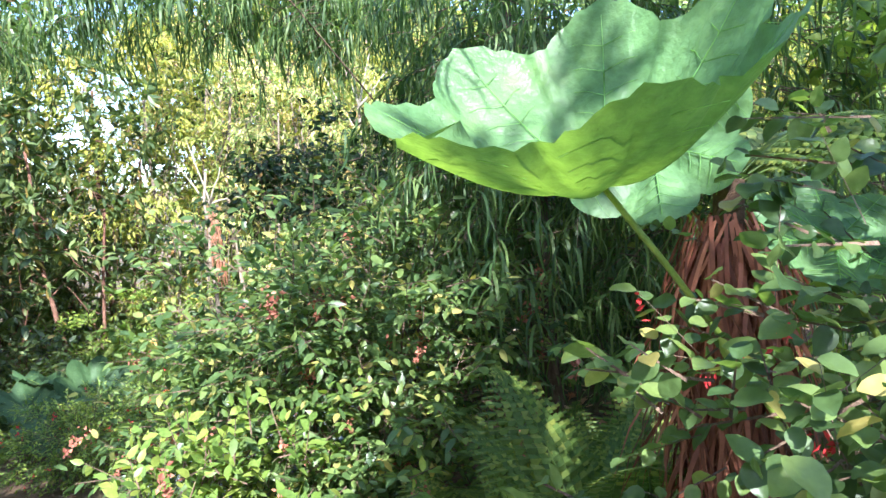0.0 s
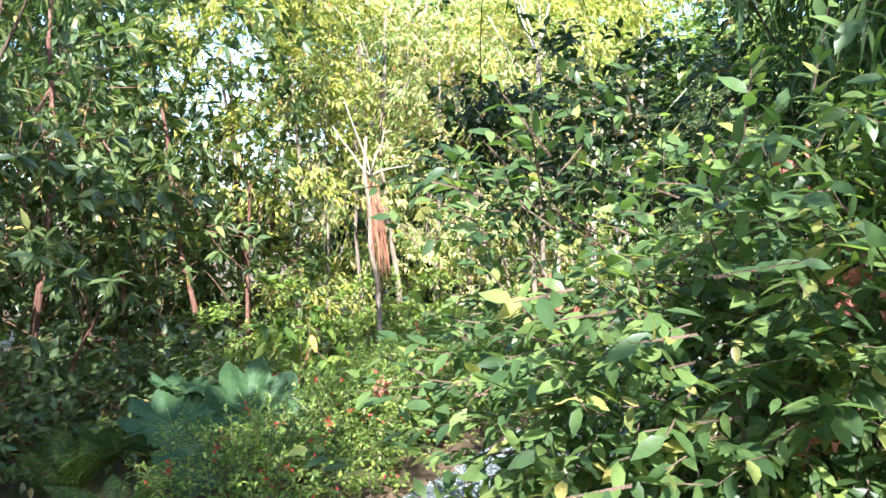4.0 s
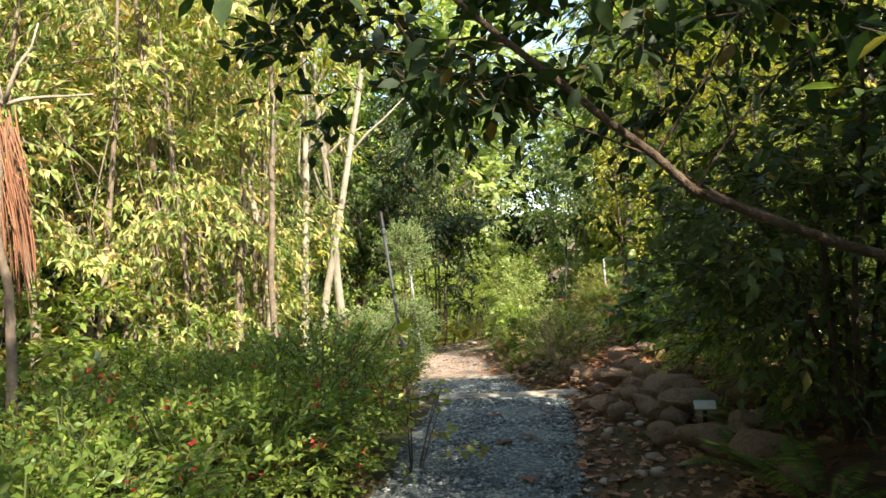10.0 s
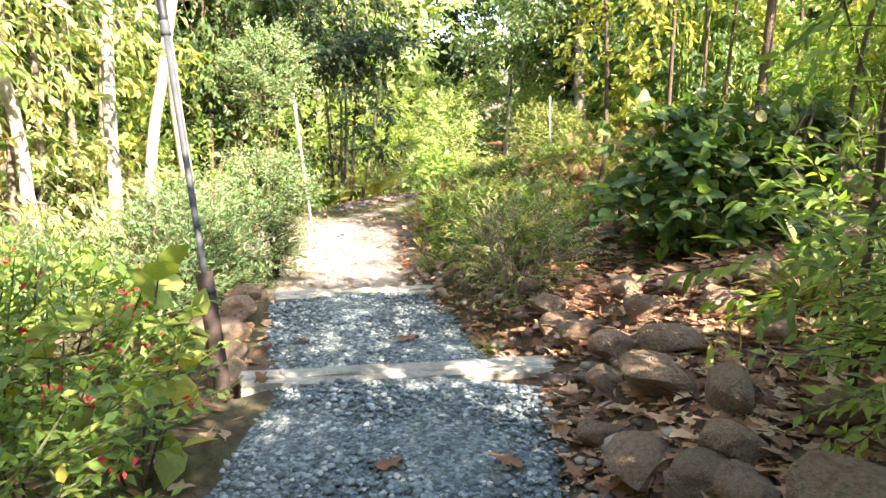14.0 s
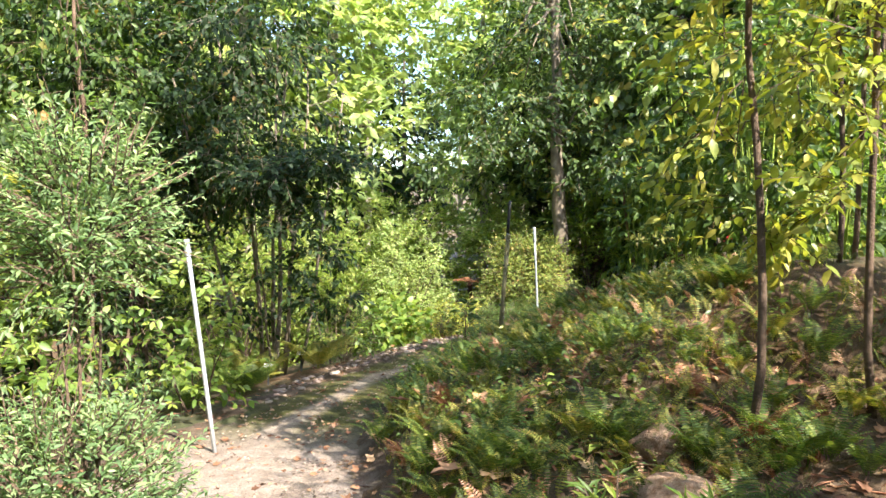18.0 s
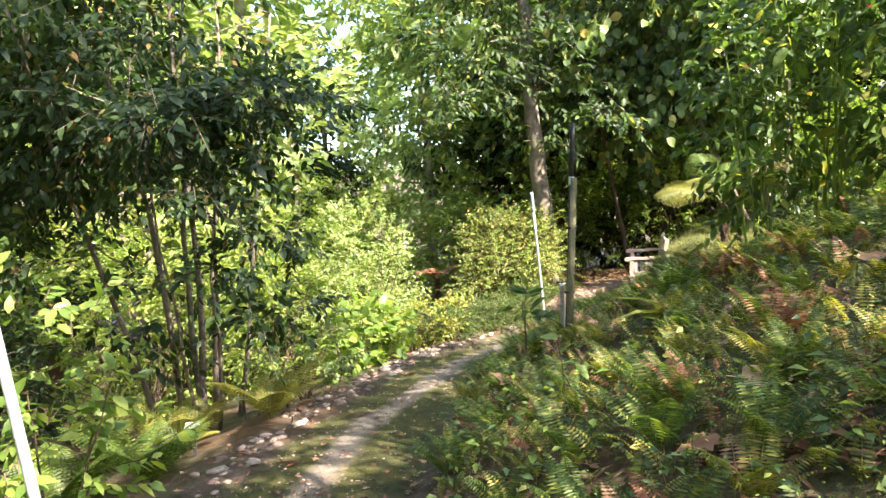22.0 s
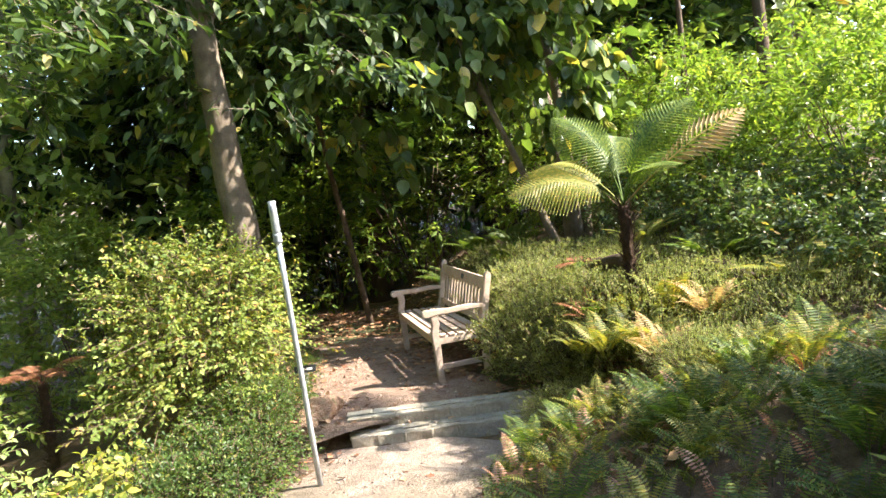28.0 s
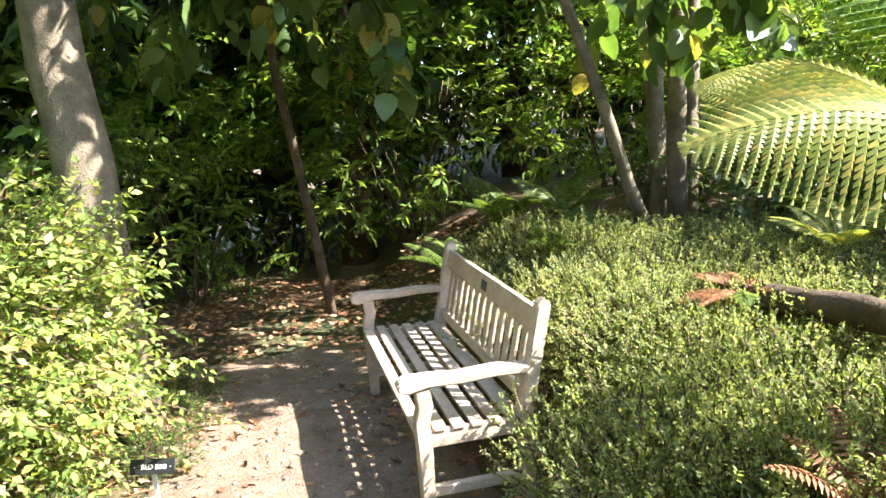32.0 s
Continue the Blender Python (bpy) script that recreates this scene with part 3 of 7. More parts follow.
def plant(name, at, label, category, seed, trunks, blobs, shape, leaf_mat_key, leaf, twigs, bark=None, limbs=6, group="", flowers=None, leaf_name="foliage", limb_from=0.5, **kw):
    """Tree or shrub: trunks [(points, radius at foot, radius at top)], limbs that reach into the crown, and the crown's leaves."""
    rng = rng_of(seed)
    root = thing(name, at, label, category, group)
    bark = bark or BARK
    wood, leaves = Soup(), Soup()
    p, tip = foliage(rng, leaves, wood, blobs, twigs, shape, leaf, **kw)
    tops = []
    for pts, r0, r1 in trunks:
        s = Soup()
        line = np.asarray(pts, float)
        fine = np.concatenate([bend(rng, line[i], line[i + 1], 5, 0.05)[:-1] for i in range(len(line) - 1)] + [line[-1:]])
        tube(s, fine, np.linspace(r0, r1, len(fine)), 8)
        part_of("trunk" if r0 > 0.03 else "stem", s, bark, root, smooth=True)
        tops.append((fine, r0, r1))
    if tops and limbs:
        for k in range(limbs):
            fine, r0, r1 = tops[k % len(tops)]
            i = rng.integers(int(len(fine) * limb_from), len(fine))
            far = p[rng.integers(len(p))]
            near = p[np.argsort(np.linalg.norm(p - (fine[i] * 0.4 + far * 0.6), axis=1))[rng.integers(0, min(6, len(p)))]]
            r = min(max(r1 * 0.7, (r0 + (r1 - r0) * i / len(fine)) * 0.4), 0.05)
            mid = bend(rng, fine[i], near, 5, 0.12)
            one = Soup()
            tube(one, mid, np.linspace(r, r * 0.25, 5), 5)
            part_of("branch", one, bark, root)
    tagged(part_of("twig_spray", wood, bark, root), kind="stuff")
    tagged(part_of(leaf_name, leaves, LF[leaf_mat_key], root), kind="stuff")
    if flowers:
        key, count, fshape, fsize, fname, hang = flowers
        fl = Soup()
        idx = rng.integers(0, len(tip), count)
        many = 6 if len(fshape[0]) < 30 else 1
        pos = np.repeat(tip[idx], many, axis=0) + rng.normal(0, fsize * 0.6, (count * many, 3)) + np.array([0, 0, -hang])
        dr = unit(rng.normal(size=(count * many, 3)) * (1 if many > 1 else 0.35) + np.array([0, 0, (-0.6 if many > 1 else -1.2) if hang else 0.3]))
        scatter(fl, fshape, pos, dr, rng.normal(size=(count * many, 3)), fsize * (0.6 + 0.8 * rng.random(count * many)))
        tagged(part_of(fname, fl, LF[key], root), kind="stuff")
    return root


def clone(ob, x, y, z=None, rz=0.0, s=1.0, tall=None):
    z = height(x, y) - 0.02 if z is None else z
    return copy_thing(ob, pose(x, y, z, 0, 0, rz) @ Matrix.Diagonal((s, s, tall or s, 1)))


# ---- the lie of the land ----
LINE = np.array([(3.2, -9, 1.0, .6), (2.4, -6, .80, .6), (1.57, -3.14, .55, .6), (.45, -.8, .28, .6), (0, 0, .14, .6), (-.12, 1.3, .05, .6), (.6, 2.7, .02, .62), (1.6, 4.0, 0, .66),
                 (2.9, 5.55, 0, .66), (4.14, 6.90, 0, .66), (4.18, 7.05, -.19, .62), (4.89, 8.64, -.19, .56), (4.98, 8.80, -.34, .56), (5.84, 10.6, -.38, .82), (6.58, 11.85, -.45, .92),
                 (7.6, 12.65, -.55, .68), (9.45, 13.8, -.68, .60), (12.0, 14.75, -.82, .62), (13.6, 14.75, -.86, .72), (14.98, 14.38, -.88, .85), (15.20, 14.42, -.735, .85), (16.3, 15.1, -.735, .85),
                 (19, 16.2, -.78, .8), (26, 18, -1.2, .8)])


def along(x, y):
    """Nearest place on the path's line: height there, signed distance (right positive), half width, place along the line."""
    p = np.stack([np.atleast_1d(x), np.atleast_1d(y)], -1).astype(float)
    best = np.full(len(p), 1e9)
    res = np.zeros((len(p), 4))
    s0 = 0.0
    for a, b in zip(LINE[:-1], LINE[1:]):
        d = b[:2] - a[:2]
        ln = np.linalg.norm(d)
        u = np.clip(((p - a[:2]) @ d) / ln ** 2, 0, 1)
        q = p - a[:2] - u[:, None] * d
        dist = np.linalg.norm(q, axis=1)
        ok = dist < best
        side = np.sign(q[:, 0] * d[1] - q[:, 1] * d[0])
        val = np.stack([a[2] + u * (b[2] - a[2]), dist * np.where(side == 0, 1, side), a[3] + u * (b[3] - a[3]), s0 + u * ln], -1)
        res[ok], best[ok] = val[ok], dist[ok]
        s0 += ln
    return res.T


S_STEP = float(along(4.89, 8.64)[3][0])


def smooth01(v):
    v = np.clip(v, 0, 1)
    return v * v * (3 - 2 * v)


def heights(x, y):
    z, d, hw, s = along(x, y)
    x, y = np.atleast_1d(x).astype(float), np.atleast_1d(y).astype(float)
    late = smooth01((s - 12.0) / 3.0)
    e = np.maximum(np.abs(d) - hw, 0)
    steep = 0.15 + 0.25 * smooth01((s - S_STEP) / 3.0)
    cap = 3.0 - 1.5 * smooth01((s - S_STEP - 6.5) / 3.0)
    right = 0.22 * smooth01(e / 0.45) * late + steep * np.minimum(e, cap) * late + 0.06 * np.minimum(np.maximum(e - cap, 0), 20) + 0.04 * e * (1 - late)
    left = -0.26 * np.clip(e - 0.35, 0, 5) * late - 0.02 * np.clip(e, 0, 20) * (1 - late)
    side = np.where(d > 0, right, left)
    bump = 0.03 * np.sin(x * 2.3 + y) * np.cos(y * 1.9 - x * .7) * smooth01(e / 0.5)
    far = np.maximum(np.hypot(x - 6, y - 6) - 30, 0)
    under = -0.035 * (1 - smooth01((np.abs(d) - hw + 0.12) / 0.1))
    return z + side * np.exp(-far / 60) + bump + under + 0.02 * far ** 1.15


def height(x, y):
    return float(heights(x, y)[0])


def build_ground():
    xs = np.concatenate([[-600, -250, -110, -60, -36, -24, -16, -11], np.arange(-8, 24.01, 0.16), [27, 31, 37, 46, 64, 110, 250, 600]])
    ys = np.concatenate([[-600, -250, -110, -60, -36, -24, -16, -12], np.arange(-9, 22.01, 0.16), [25, 29, 35, 45, 64, 110, 250, 600]])
    gx, gy = np.meshgrid(xs, ys)
    z = heights(gx.ravel(), gy.ravel())
    s = Soup()
    nx, ny = len(xs), len(ys)
    i = (np.arange(ny - 1)[:, None] * nx + np.arange(nx - 1)[None]).ravel()
    s.add(np.stack([gx.ravel(), gy.ravel(), z], -1), [np.stack([i, i + 1, i + nx + 1, i + nx], -1)])
    g = part_of("ground", s, GROUND, smooth=True)
    tagged(g, "brown leaf-littered woodland soil with mossy patches", "ground", kind="structure")


def line_point(s):
    s0 = 0.0
    for a, b in zip(LINE[:-1], LINE[1:]):
        ln = np.linalg.norm(b[:2] - a[:2])
        if s <= s0 + ln:
            u = (s - s0) / ln
            return a + u * (b - a), (b[:2] - a[:2]) / ln
        s0 += ln
    return LINE[-1], (LINE[-1][:2] - LINE[-2][:2]) / np.linalg.norm(LINE[-1][:2] - LINE[-2][:2])


def s_of(x, y):
    return float(along(x, y)[3][0])


def strip(name, s_from, s_to, material, label, category, step=0.12, lift=0.006, seed=3, flat=None):
    """A path surface along the line, with a slightly wavering edge and a shallow crown."""
    rng = rng_of(seed)
    n = max(int((s_to - s_from) / step), 2)
    us = np.linspace(s_from, s_to, n + 1)
    soft = material is DIRT
    across = np.linspace(-1.45, 1.45, 17) if soft else np.linspace(-1, 1, 11)
    s = Soup()
    v, moss, rim = [], [], []
    dirs = np.array([line_point(u)[1] for u in us])
    k = 7
    pad = np.pad(dirs, ((k, k), (0, 0)), mode="edge")
    dirs = unit(np.array([pad[i:i + 2 * k + 1].mean(0) for i in range(len(us))]))
    for i, u in enumerate(us):
        p, _ = line_point(u)
        d = dirs[i]
        nrm = np.array([d[1], -d[0]])
        for a in across:
            w = a * (p[3] + 0.05 * math.sin(u * 3.1 + a) + 0.03 * rng.normal() * (abs(a) > 0.9))
            q = p[:2] + nrm * w
            z = (p[2] if flat is None else flat) + lift - 0.03 * a * a + 0.012 * math.sin(q[0] * 7) * math.cos(q[1] * 6)
            if abs(a) > 1.0:
                z = height(q[0], q[1]) + 0.008 - 0.03 * (abs(a) > 1.4)
            v.append((q[0], q[1], z))
            moss.append(min(max((abs(a + 0.1) - 0.03) * 4.5, 0), 1) * min(max((u - S_STEP - 3.9) * 0.9, 0), 1) * min(max((S_STEP + 12.5 - u) * 0.5, 0), 1))
            rim.append(min(max((abs(a) - 0.72) * 1.4, 0), 1))
    m = len(across)
    i = (np.arange(n)[:, None] * m + np.arange(m - 1)[None]).ravel()
    s.add(np.array(v), [np.stack([i, i + 1, i + m + 1, i + m], -1)])
    ob = part_of(name, s, material, smooth=True)
    for key, vals in (("moss", moss), ("rim", rim)):
        at = ob.data.attributes.new(key, "FLOAT", "POINT")
        at.data.foreach_set("value", np.array(vals, np.float32))
    return tagged(ob, label, category, kind="structure")


S1, S2 = s_of(4.14, 6.90), s_of(4.89, 8.64)
build_ground()
strip("path_dirt_upper", 0.5, s_of(0.3, -0.4), DIRT, "trodden brown earth path between shrubs", "path")
strip("path_gravel_upper", s_of(0.3, -0.4), S1 - 0.08, GRAVEL, "blue-grey gravel path with scattered dry leaves", "path")
strip("path_gravel_lower", S1 + 0.08, S2 - 0.04, GRAVEL, "blue-grey gravel landing between two timber steps", "path", flat=-0.17)
strip("path_dirt", S2 + 0.16, s_of(14.98, 14.38), DIRT, "pale earth path with mossy green edges", "path")
strip("path_terrace", s_of(15.22, 14.43), s_of(18.2, 15.6), TERRACE, "reddish-brown earth terrace in front of the bench", "path")

# ---- built things ----


def box_bm(sx, sy, sz, bev=0.006, wear=0.0, seed=1):
    bm = bmesh.new()
    bmesh.ops.create_cube(bm, size=1.0, matrix=Matrix.Diagonal((sx, sy, sz, 1)))
    if wear:
        bmesh.ops.subdivide_edges(bm, edges=[e for e in bm.edges if e.calc_length() > 0.5 * max(sx, sy, sz)], cuts=7)
    if bev:
        bmesh.ops.bevel(bm, geom=bm.edges[:], offset=bev, segments=2, affect="EDGES", profile=0.6)
    if wear:
        rng = random.Random(seed)
        for v in bm.verts:
            v.co += Vector((rng.uniform(-1, 1), rng.uniform(-1, 1), rng.uniform(-1, 1))) * wear
    return bm


def placed(bm, m):
    bmesh.ops.transform(bm, matrix=m, verts=bm.verts)
    return bm


def profile_bm(outline, thick, bev=0.006):
    """A board cut to an outline in the y-z plane, thick along x."""
    bm = bmesh.new()
    vs = [bm.verts.new((-thick / 2, y, z)) for y, z in outline]
    f = bm.faces.new(vs)
    r = bmesh.ops.extrude_face_region(bm, geom=[f])
    bmesh.ops.translate(bm, verts=[g for g in r["geom"] if isinstance(g, bmesh.types.BMVert)], vec=(thick, 0, 0))
    bmesh.ops.recalc_face_normals(bm, faces=bm.faces[:])
    if bev:
        bmesh.ops.bevel(bm, geom=[e for e in bm.edges if e.calc_face_angle(0) > 0.6], offset=bev, segments=2, affect="EDGES")
    return bm


def build_bench():
    """Axes: x along the seat, +y to the front, z up from the feet."""
    L, D = 1.46, 0.50
    root = thing("garden_bench", (16.68, 14.52, -0.733), "weathered silvery teak garden bench on the sandy terrace", "bench", rz=23.0)
    hx = L / 2
    for sx in (-1, 1):
        x = sx * hx
        rear = [(-D / 2 - 0.005, 0), (-D / 2 + 0.055, 0), (-D / 2 + 0.055, 0.42), (-D / 2 - 0.045, 0.885), (-D / 2 - 0.075, 0.91), (-D / 2 - 0.105, 0.885), (-D / 2 - 0.01, 0.42)]
        part("rear_leg", placed(profile_bm(rear, 0.06), pose(x, 0, 0)), TEAK, root)
        front = [(D / 2 - 0.065, 0), (D / 2 - 0.01, 0), (D / 2 - 0.002, 0.34), (D / 2 + 0.004, 0.45), (D / 2 - 0.014, 0.52), (D / 2 - 0.004, 0.60), (D / 2 - 0.07, 0.60), (D / 2 - 0.078, 0.52), (D / 2 - 0.06, 0.45), (D / 2 - 0.066, 0.34)]
        part("front_leg", placed(profile_bm(front, 0.06), pose(x, 0, 0)), TEAK, root)
        arm = [(-D / 2 + 0.0, 0.600), (-D / 2 + 0.0, 0.635), (-0.10, 0.648), (0.06, 0.640), (0.18, 0.650), (D / 2 + 0.03, 0.652), (D / 2 + 0.062, 0.636), (D / 2 + 0.068, 0.612), (D / 2 + 0.052, 0.590), (D / 2 + 0.02, 0.586), (0.18, 0.602), (0.04, 0.598), (-0.10, 0.606)]
        part("armrest", placed(profile_bm(arm, 0.075, 0.008), pose(x, 0, 0)), TEAK, root, "teak armrest with a scrolled front end")
        part("side_rail", placed(box_bm(0.035, D - 0.1, 0.07), pose(x, 0, 0.37)), TEAK, root)
        part("stretcher", placed(box_bm(0.035, D - 0.09, 0.045), pose(x, -0.005, 0.135)), TEAK, root)
    part("front_rail", placed(box_bm(L - 0.05, 0.03, 0.075), pose(0, D / 2 - 0.035, 0.365)), TEAK, root)
    part("rear_rail", placed(box_bm(L - 0.05, 0.03, 0.075), pose(0, -D / 2 + 0.03, 0.365)), TEAK, root)
    for k in range(6):
        y = D / 2 - 0.020 - k * 0.081
        part("seat_slat", placed(box_bm(L + 0.05 if k else L + 0.02, 0.053, 0.015, 0.003), pose(0, y, 0.418 - 0.003 * k)), TEAK, root)
    lean = 12.0
    def back(z):
        return -D / 2 + 0.02 - (z - 0.42) * 0.215
    part("top_rail", placed(box_bm(L - 0.05, 0.032, 0.105), pose(0, back(0.80), 0.80, lean)), TEAK, root)
    part("lower_back_rail", placed(box_bm(L - 0.05, 0.03, 0.055), pose(0, back(0.475), 0.475, lean)), TEAK, root)
    for k in range(13):
        x = -0.60 + k * 0.10
        part("back_slat", placed(box_bm(0.05, 0.014, 0.30, 0.003), pose(x, back(0.625), 0.625, lean)), TEAK, root)
    part("plaque", placed(box_bm(0.085, 0.004, 0.05, 0.001), pose(-0.02, back(0.80) + 0.0185, 0.80, lean)), DARKSTEEL, root, "small dull metal plaque")
    return root


def timber_step(a, b, top, width, thick, label, seed):
    a, b = np.array(a), np.array(b)
    d = b - a
    ln = float(np.linalg.norm(d))
    mid = (a + b) / 2
    root = thing("timber_step", (mid[0], mid[1], top - thick), label, "step", rz=math.degrees(math.atan2(d[1], d[0])))
    part("beam", placed(box_bm(ln, width * 0.60, thick, 0.012, 0.005, seed), pose(0, width * 0.19, thick / 2)), TIMBER, root)
    part("split_rail", placed(box_bm(ln * 0.985, width * 0.37, thick - 0.008, 0.010, 0.006, seed + 1), pose(0.006, -width * 0.31, thick / 2 - 0.004, 1.5, 0, 0.3)), TIMBER, root)
    return root


def rock_mesh(seed, squash=0.75):
    rng = random.Random(seed)
    bm = bmesh.new()
    bmesh.ops.create_icosphere(bm, subdivisions=3, radius=1.0)
    off = Vector((rng.uniform(-50, 50), rng.uniform(-50, 50), rng.uniform(-50, 50)))
    for _ in range(11):   # flattened facets, as on broken stone
        n = Vector((rng.gauss(0, 1), rng.gauss(0, 1), rng.gauss(0, 0.8))).normalized()
        c = rng.uniform(0.52, 0.85)
        for v in bm.verts:
            h = v.co.dot(n) - c
            if h > 0:
                v.co -= n * h * 0.96
    for v in bm.verts:
        k = noise.noise(v.co * 1.3 + off) * 0.16 + noise.noise(v.co * 5 + off) * 0.05 + noise.noise(v.co * 12 + off) * 0.025
        v.co *= 1 + k
        v.co.z *= squash
    me = bpy.data.meshes.new("boulder")
    bm.to_mesh(me)
    bm.free()
    me.materials.append(ROCK)
    return me


ROCKS = [rock_mesh(40 + k, 0.62 + 0.07 * k) for k in range(6)]


def boulder(x, y, r, k, rz, sink=0.35, sx=1.0, z=None, label="brown weathered boulder edging the path"):
    ob = new("boulder", ROCKS[k % 6])
    z = height(x, y) if z is None else z
    ob.matrix_world = pose(x, y, z + r * (0.62 - sink), 6 * math.sin(k * 3 + x * 5), 5 * math.cos(y * 7), rz) @ Matrix.Diagonal((r * sx, r, r * 0.9, 1))
    return tagged(ob, label, "rock", "boulders along the path")


build_bench()
timber_step((3.46, 7.34), (4.74, 6.56), 0.014, 0.16, 0.11, "pale weathered timber sleeper set as a step in the gravel", 5)
timber_step((4.42, 8.92), (5.50, 8.30), -0.158, 0.16, 0.11, "pale weathered timber sleeper below the gravel landing", 8)
timber_step((15.13, 15.08), (15.33, 13.48), -0.70, 0.17, 0.15, "grey split timber sleeper at the terrace edge", 11)
timber_step((14.97, 15.02), (15.18, 13.38), -0.79, 0.16, 0.14, "grey cracked timber sleeper forming the lower step", 14)

ROCK_ROW = [(3.22, 4.55, .17, 20), (3.55, 4.62, .22, 70), (3.30, 4.10, .20, 120), (3.62, 4.98, .16, 10), (3.86, 5.02, .21, 80), (3.72, 5.28, .17, 200), (3.92, 5.45, .18, 160), (4.02, 5.72, .17, 30), (4.30, 5.60, .19, 300),
            (4.16, 5.98, .13, 75), (4.40, 5.92, .20, 250), (4.45, 6.20, .14, 15), (4.66, 6.33, .17, 60), (4.62, 6.02, .15, 130), (4.88, 6.30, .16, 210), (4.80, 6.60, .17, 100), (4.98, 6.84, .17, 140)] + [(5.06, 6.55, .13, 20),
            (5.22, 6.36, .15, 330), (5.12, 7.08, .15, 50), (5.30, 7.42, .13, 190), (5.46, 7.80, .15, 20), (5.58, 8.15, .14, 280), (5.10, 6.05, .17, 95), (5.50, 6.10, .2, 45), (3.05, 3.85, .19, 15), (2.82, 3.55, .16, 260),
            (4.95, 5.75, .14, 170), (4.40, 5.25, .16, 310), (3.98, 4.62, .18, 220), (5.70, 8.55, .13, 130), (5.86, 8.95, .12, 40), (3.75, 4.35, .14, 100)]
for k, (x, y, r, rz) in enumerate(ROCK_ROW):
    boulder(x + .08, y - .06, r * .76, k, rz, sx=1.0 + 0.25 * math.sin(k * 2.1))
for k, (x, y, r, rz, sx) in enumerate([(3.44, 4.26, .15, 130, 1.3), (3.22, 4.16, .16, 130, 1.5), (3.16, 3.98, .17, 100, 1.2), (3.42, 4.48, .13, 40, 1.2), (3.54, 4.74, .14, 60, 1.5), (3.70, 4.52, .15, 10, 1.3), (3.84, 4.32, .16, 80, 1.3), (3.76, 4.94, .13, 50, 1.4), (3.90, 4.75, .13, 150, 1.2), (3.92, 5.22, .13, 45, 1.5), (4.10, 5.38, .14, 60, 1.2)]):
    boulder(x, y, r * .74, k + 2, rz, sink=.1, sx=.5 + .5 * sx, label="brown boulder stacked in the low bank beside the gravel")
for k, (x, y, r, rz) in enumerate([(3.50, 7.55, .15, 30), (3.62, 7.84, .13, 80), (3.74, 8.16, .17, 150), (3.98, 8.50, .16, 200), (4.14, 8.78, .13, 20), (3.30, 7.02, .14, 250)]):
    boulder(x, y, r, k + 3, rz, z=-0.12, label="flat brown stone edging the gravel landing")
for k, (x, y, r, rz) in enumerate([(15.32, 15.36, .24, 30), (15.02, 15.38, .15, 80), (15.55, 15.62, .13, 150), (15.12, 13.30, .17, 20), (15.3, 13.25, .14, 250), (14.85, 13.25, .16, 60), (14.62, 13.35, .14, 110), (14.35, 13.45, .12, 20), (15.75, 15.75, .12, 60)]):
    boulder(x, y, r, k + 1, rz, z=-0.80, label="dark brown boulder beside the timber step")
for k, (x, y, r, rz) in enumerate([(6.9, 8.6, .2, 30), (7.25, 8.9, .17, 80)]):
    boulder(x, y, r, k + 1, rz, label="flat mossy boulder under the saplings")


def rubble(name, pts, size, seed, label, material=None, flat=0.6):
    rng = rng_of(seed)
    v = unit(np.array([(1, 0, 0), (-1, 0, 0), (0, 1, 0), (0, -1, 0), (0, 0, 1), (0, 0, -1), (.6, .6, .5), (-.6, .5, .6), (.5, -.6, .5), (-.5, -.6, .6)], float)) 
    f = np.array([(4, 6, 7), (4, 7, 9), (4, 9, 8), (4, 8, 6), (0, 2, 6), (2, 1, 7), (1, 3, 9), (3, 0, 8), (2, 7, 6), (1, 9, 7), (3, 8, 9), (0, 6, 8), (5, 2, 0), (5, 1, 2), (5, 3, 1), (5, 0, 3)])
    n = len(pts)
    sc = size * (0.5 + rng.random(n))[:, None, None] * (0.65 + 0.7 * rng.random((n, 1, 3)))
    jit = v[None] * (1 + rng.normal(0, 0.14, (n, 10, 1)))
    ang = rng.random(n) * 6.28
    c, s_ = np.cos(ang), np.sin(ang)
    w = jit * sc * np.array([1, 1, flat])
    w = np.stack([w[..., 0] * c[:, None] - w[..., 1] * s_[:, None], w[..., 0] * s_[:, None] + w[..., 1] * c[:, None], w[..., 2]], -1)
    w += pts[:, None]
    s = Soup()
    s.add(w.reshape(-1, 3), [(f[None] + (np.arange(n) * 10)[:, None, None]).reshape(-1, 3)])
    ob = part_of(name, s, material or RUBBLE)
    return tagged(ob, label, "stones", kind="stuff")


def edge_points(seed, s_from, s_to, n, side, off, wide, lift=0.0, follow=True):
    """Loose places along one side of the path."""
    rng = rng_of(seed)
    us = s_from + (s_to - s_from) * rng.random(n)
    out = []
    for u in us:
        p, d = line_point(u)
        nrm = np.array([d[1], -d[0]]) * side
        q = p[:2] + nrm * (p[3] + off + wide * rng.random())
        out.append((q[0], q[1]))
    q = np.array(out)
    return np.column_stack([q, heights(q[:, 0], q[:, 1]) + lift])


def strip_points(seed, s_from, s_to, n, flat=None):
    rng = rng_of(seed)
    out = []
    for u, a in zip(s_from + (s_to - s_from) * rng.random(n), rng.uniform(-1, 1, n)):
        p, d = line_point(u)
        q = p[:2] + np.array([d[1], -d[0]]) * a * (p[3] + 0.03)
        out.append((q[0], q[1], (p[2] if flat is None else flat) + 0.006 - 0.03 * a * a))
    return np.array(out)


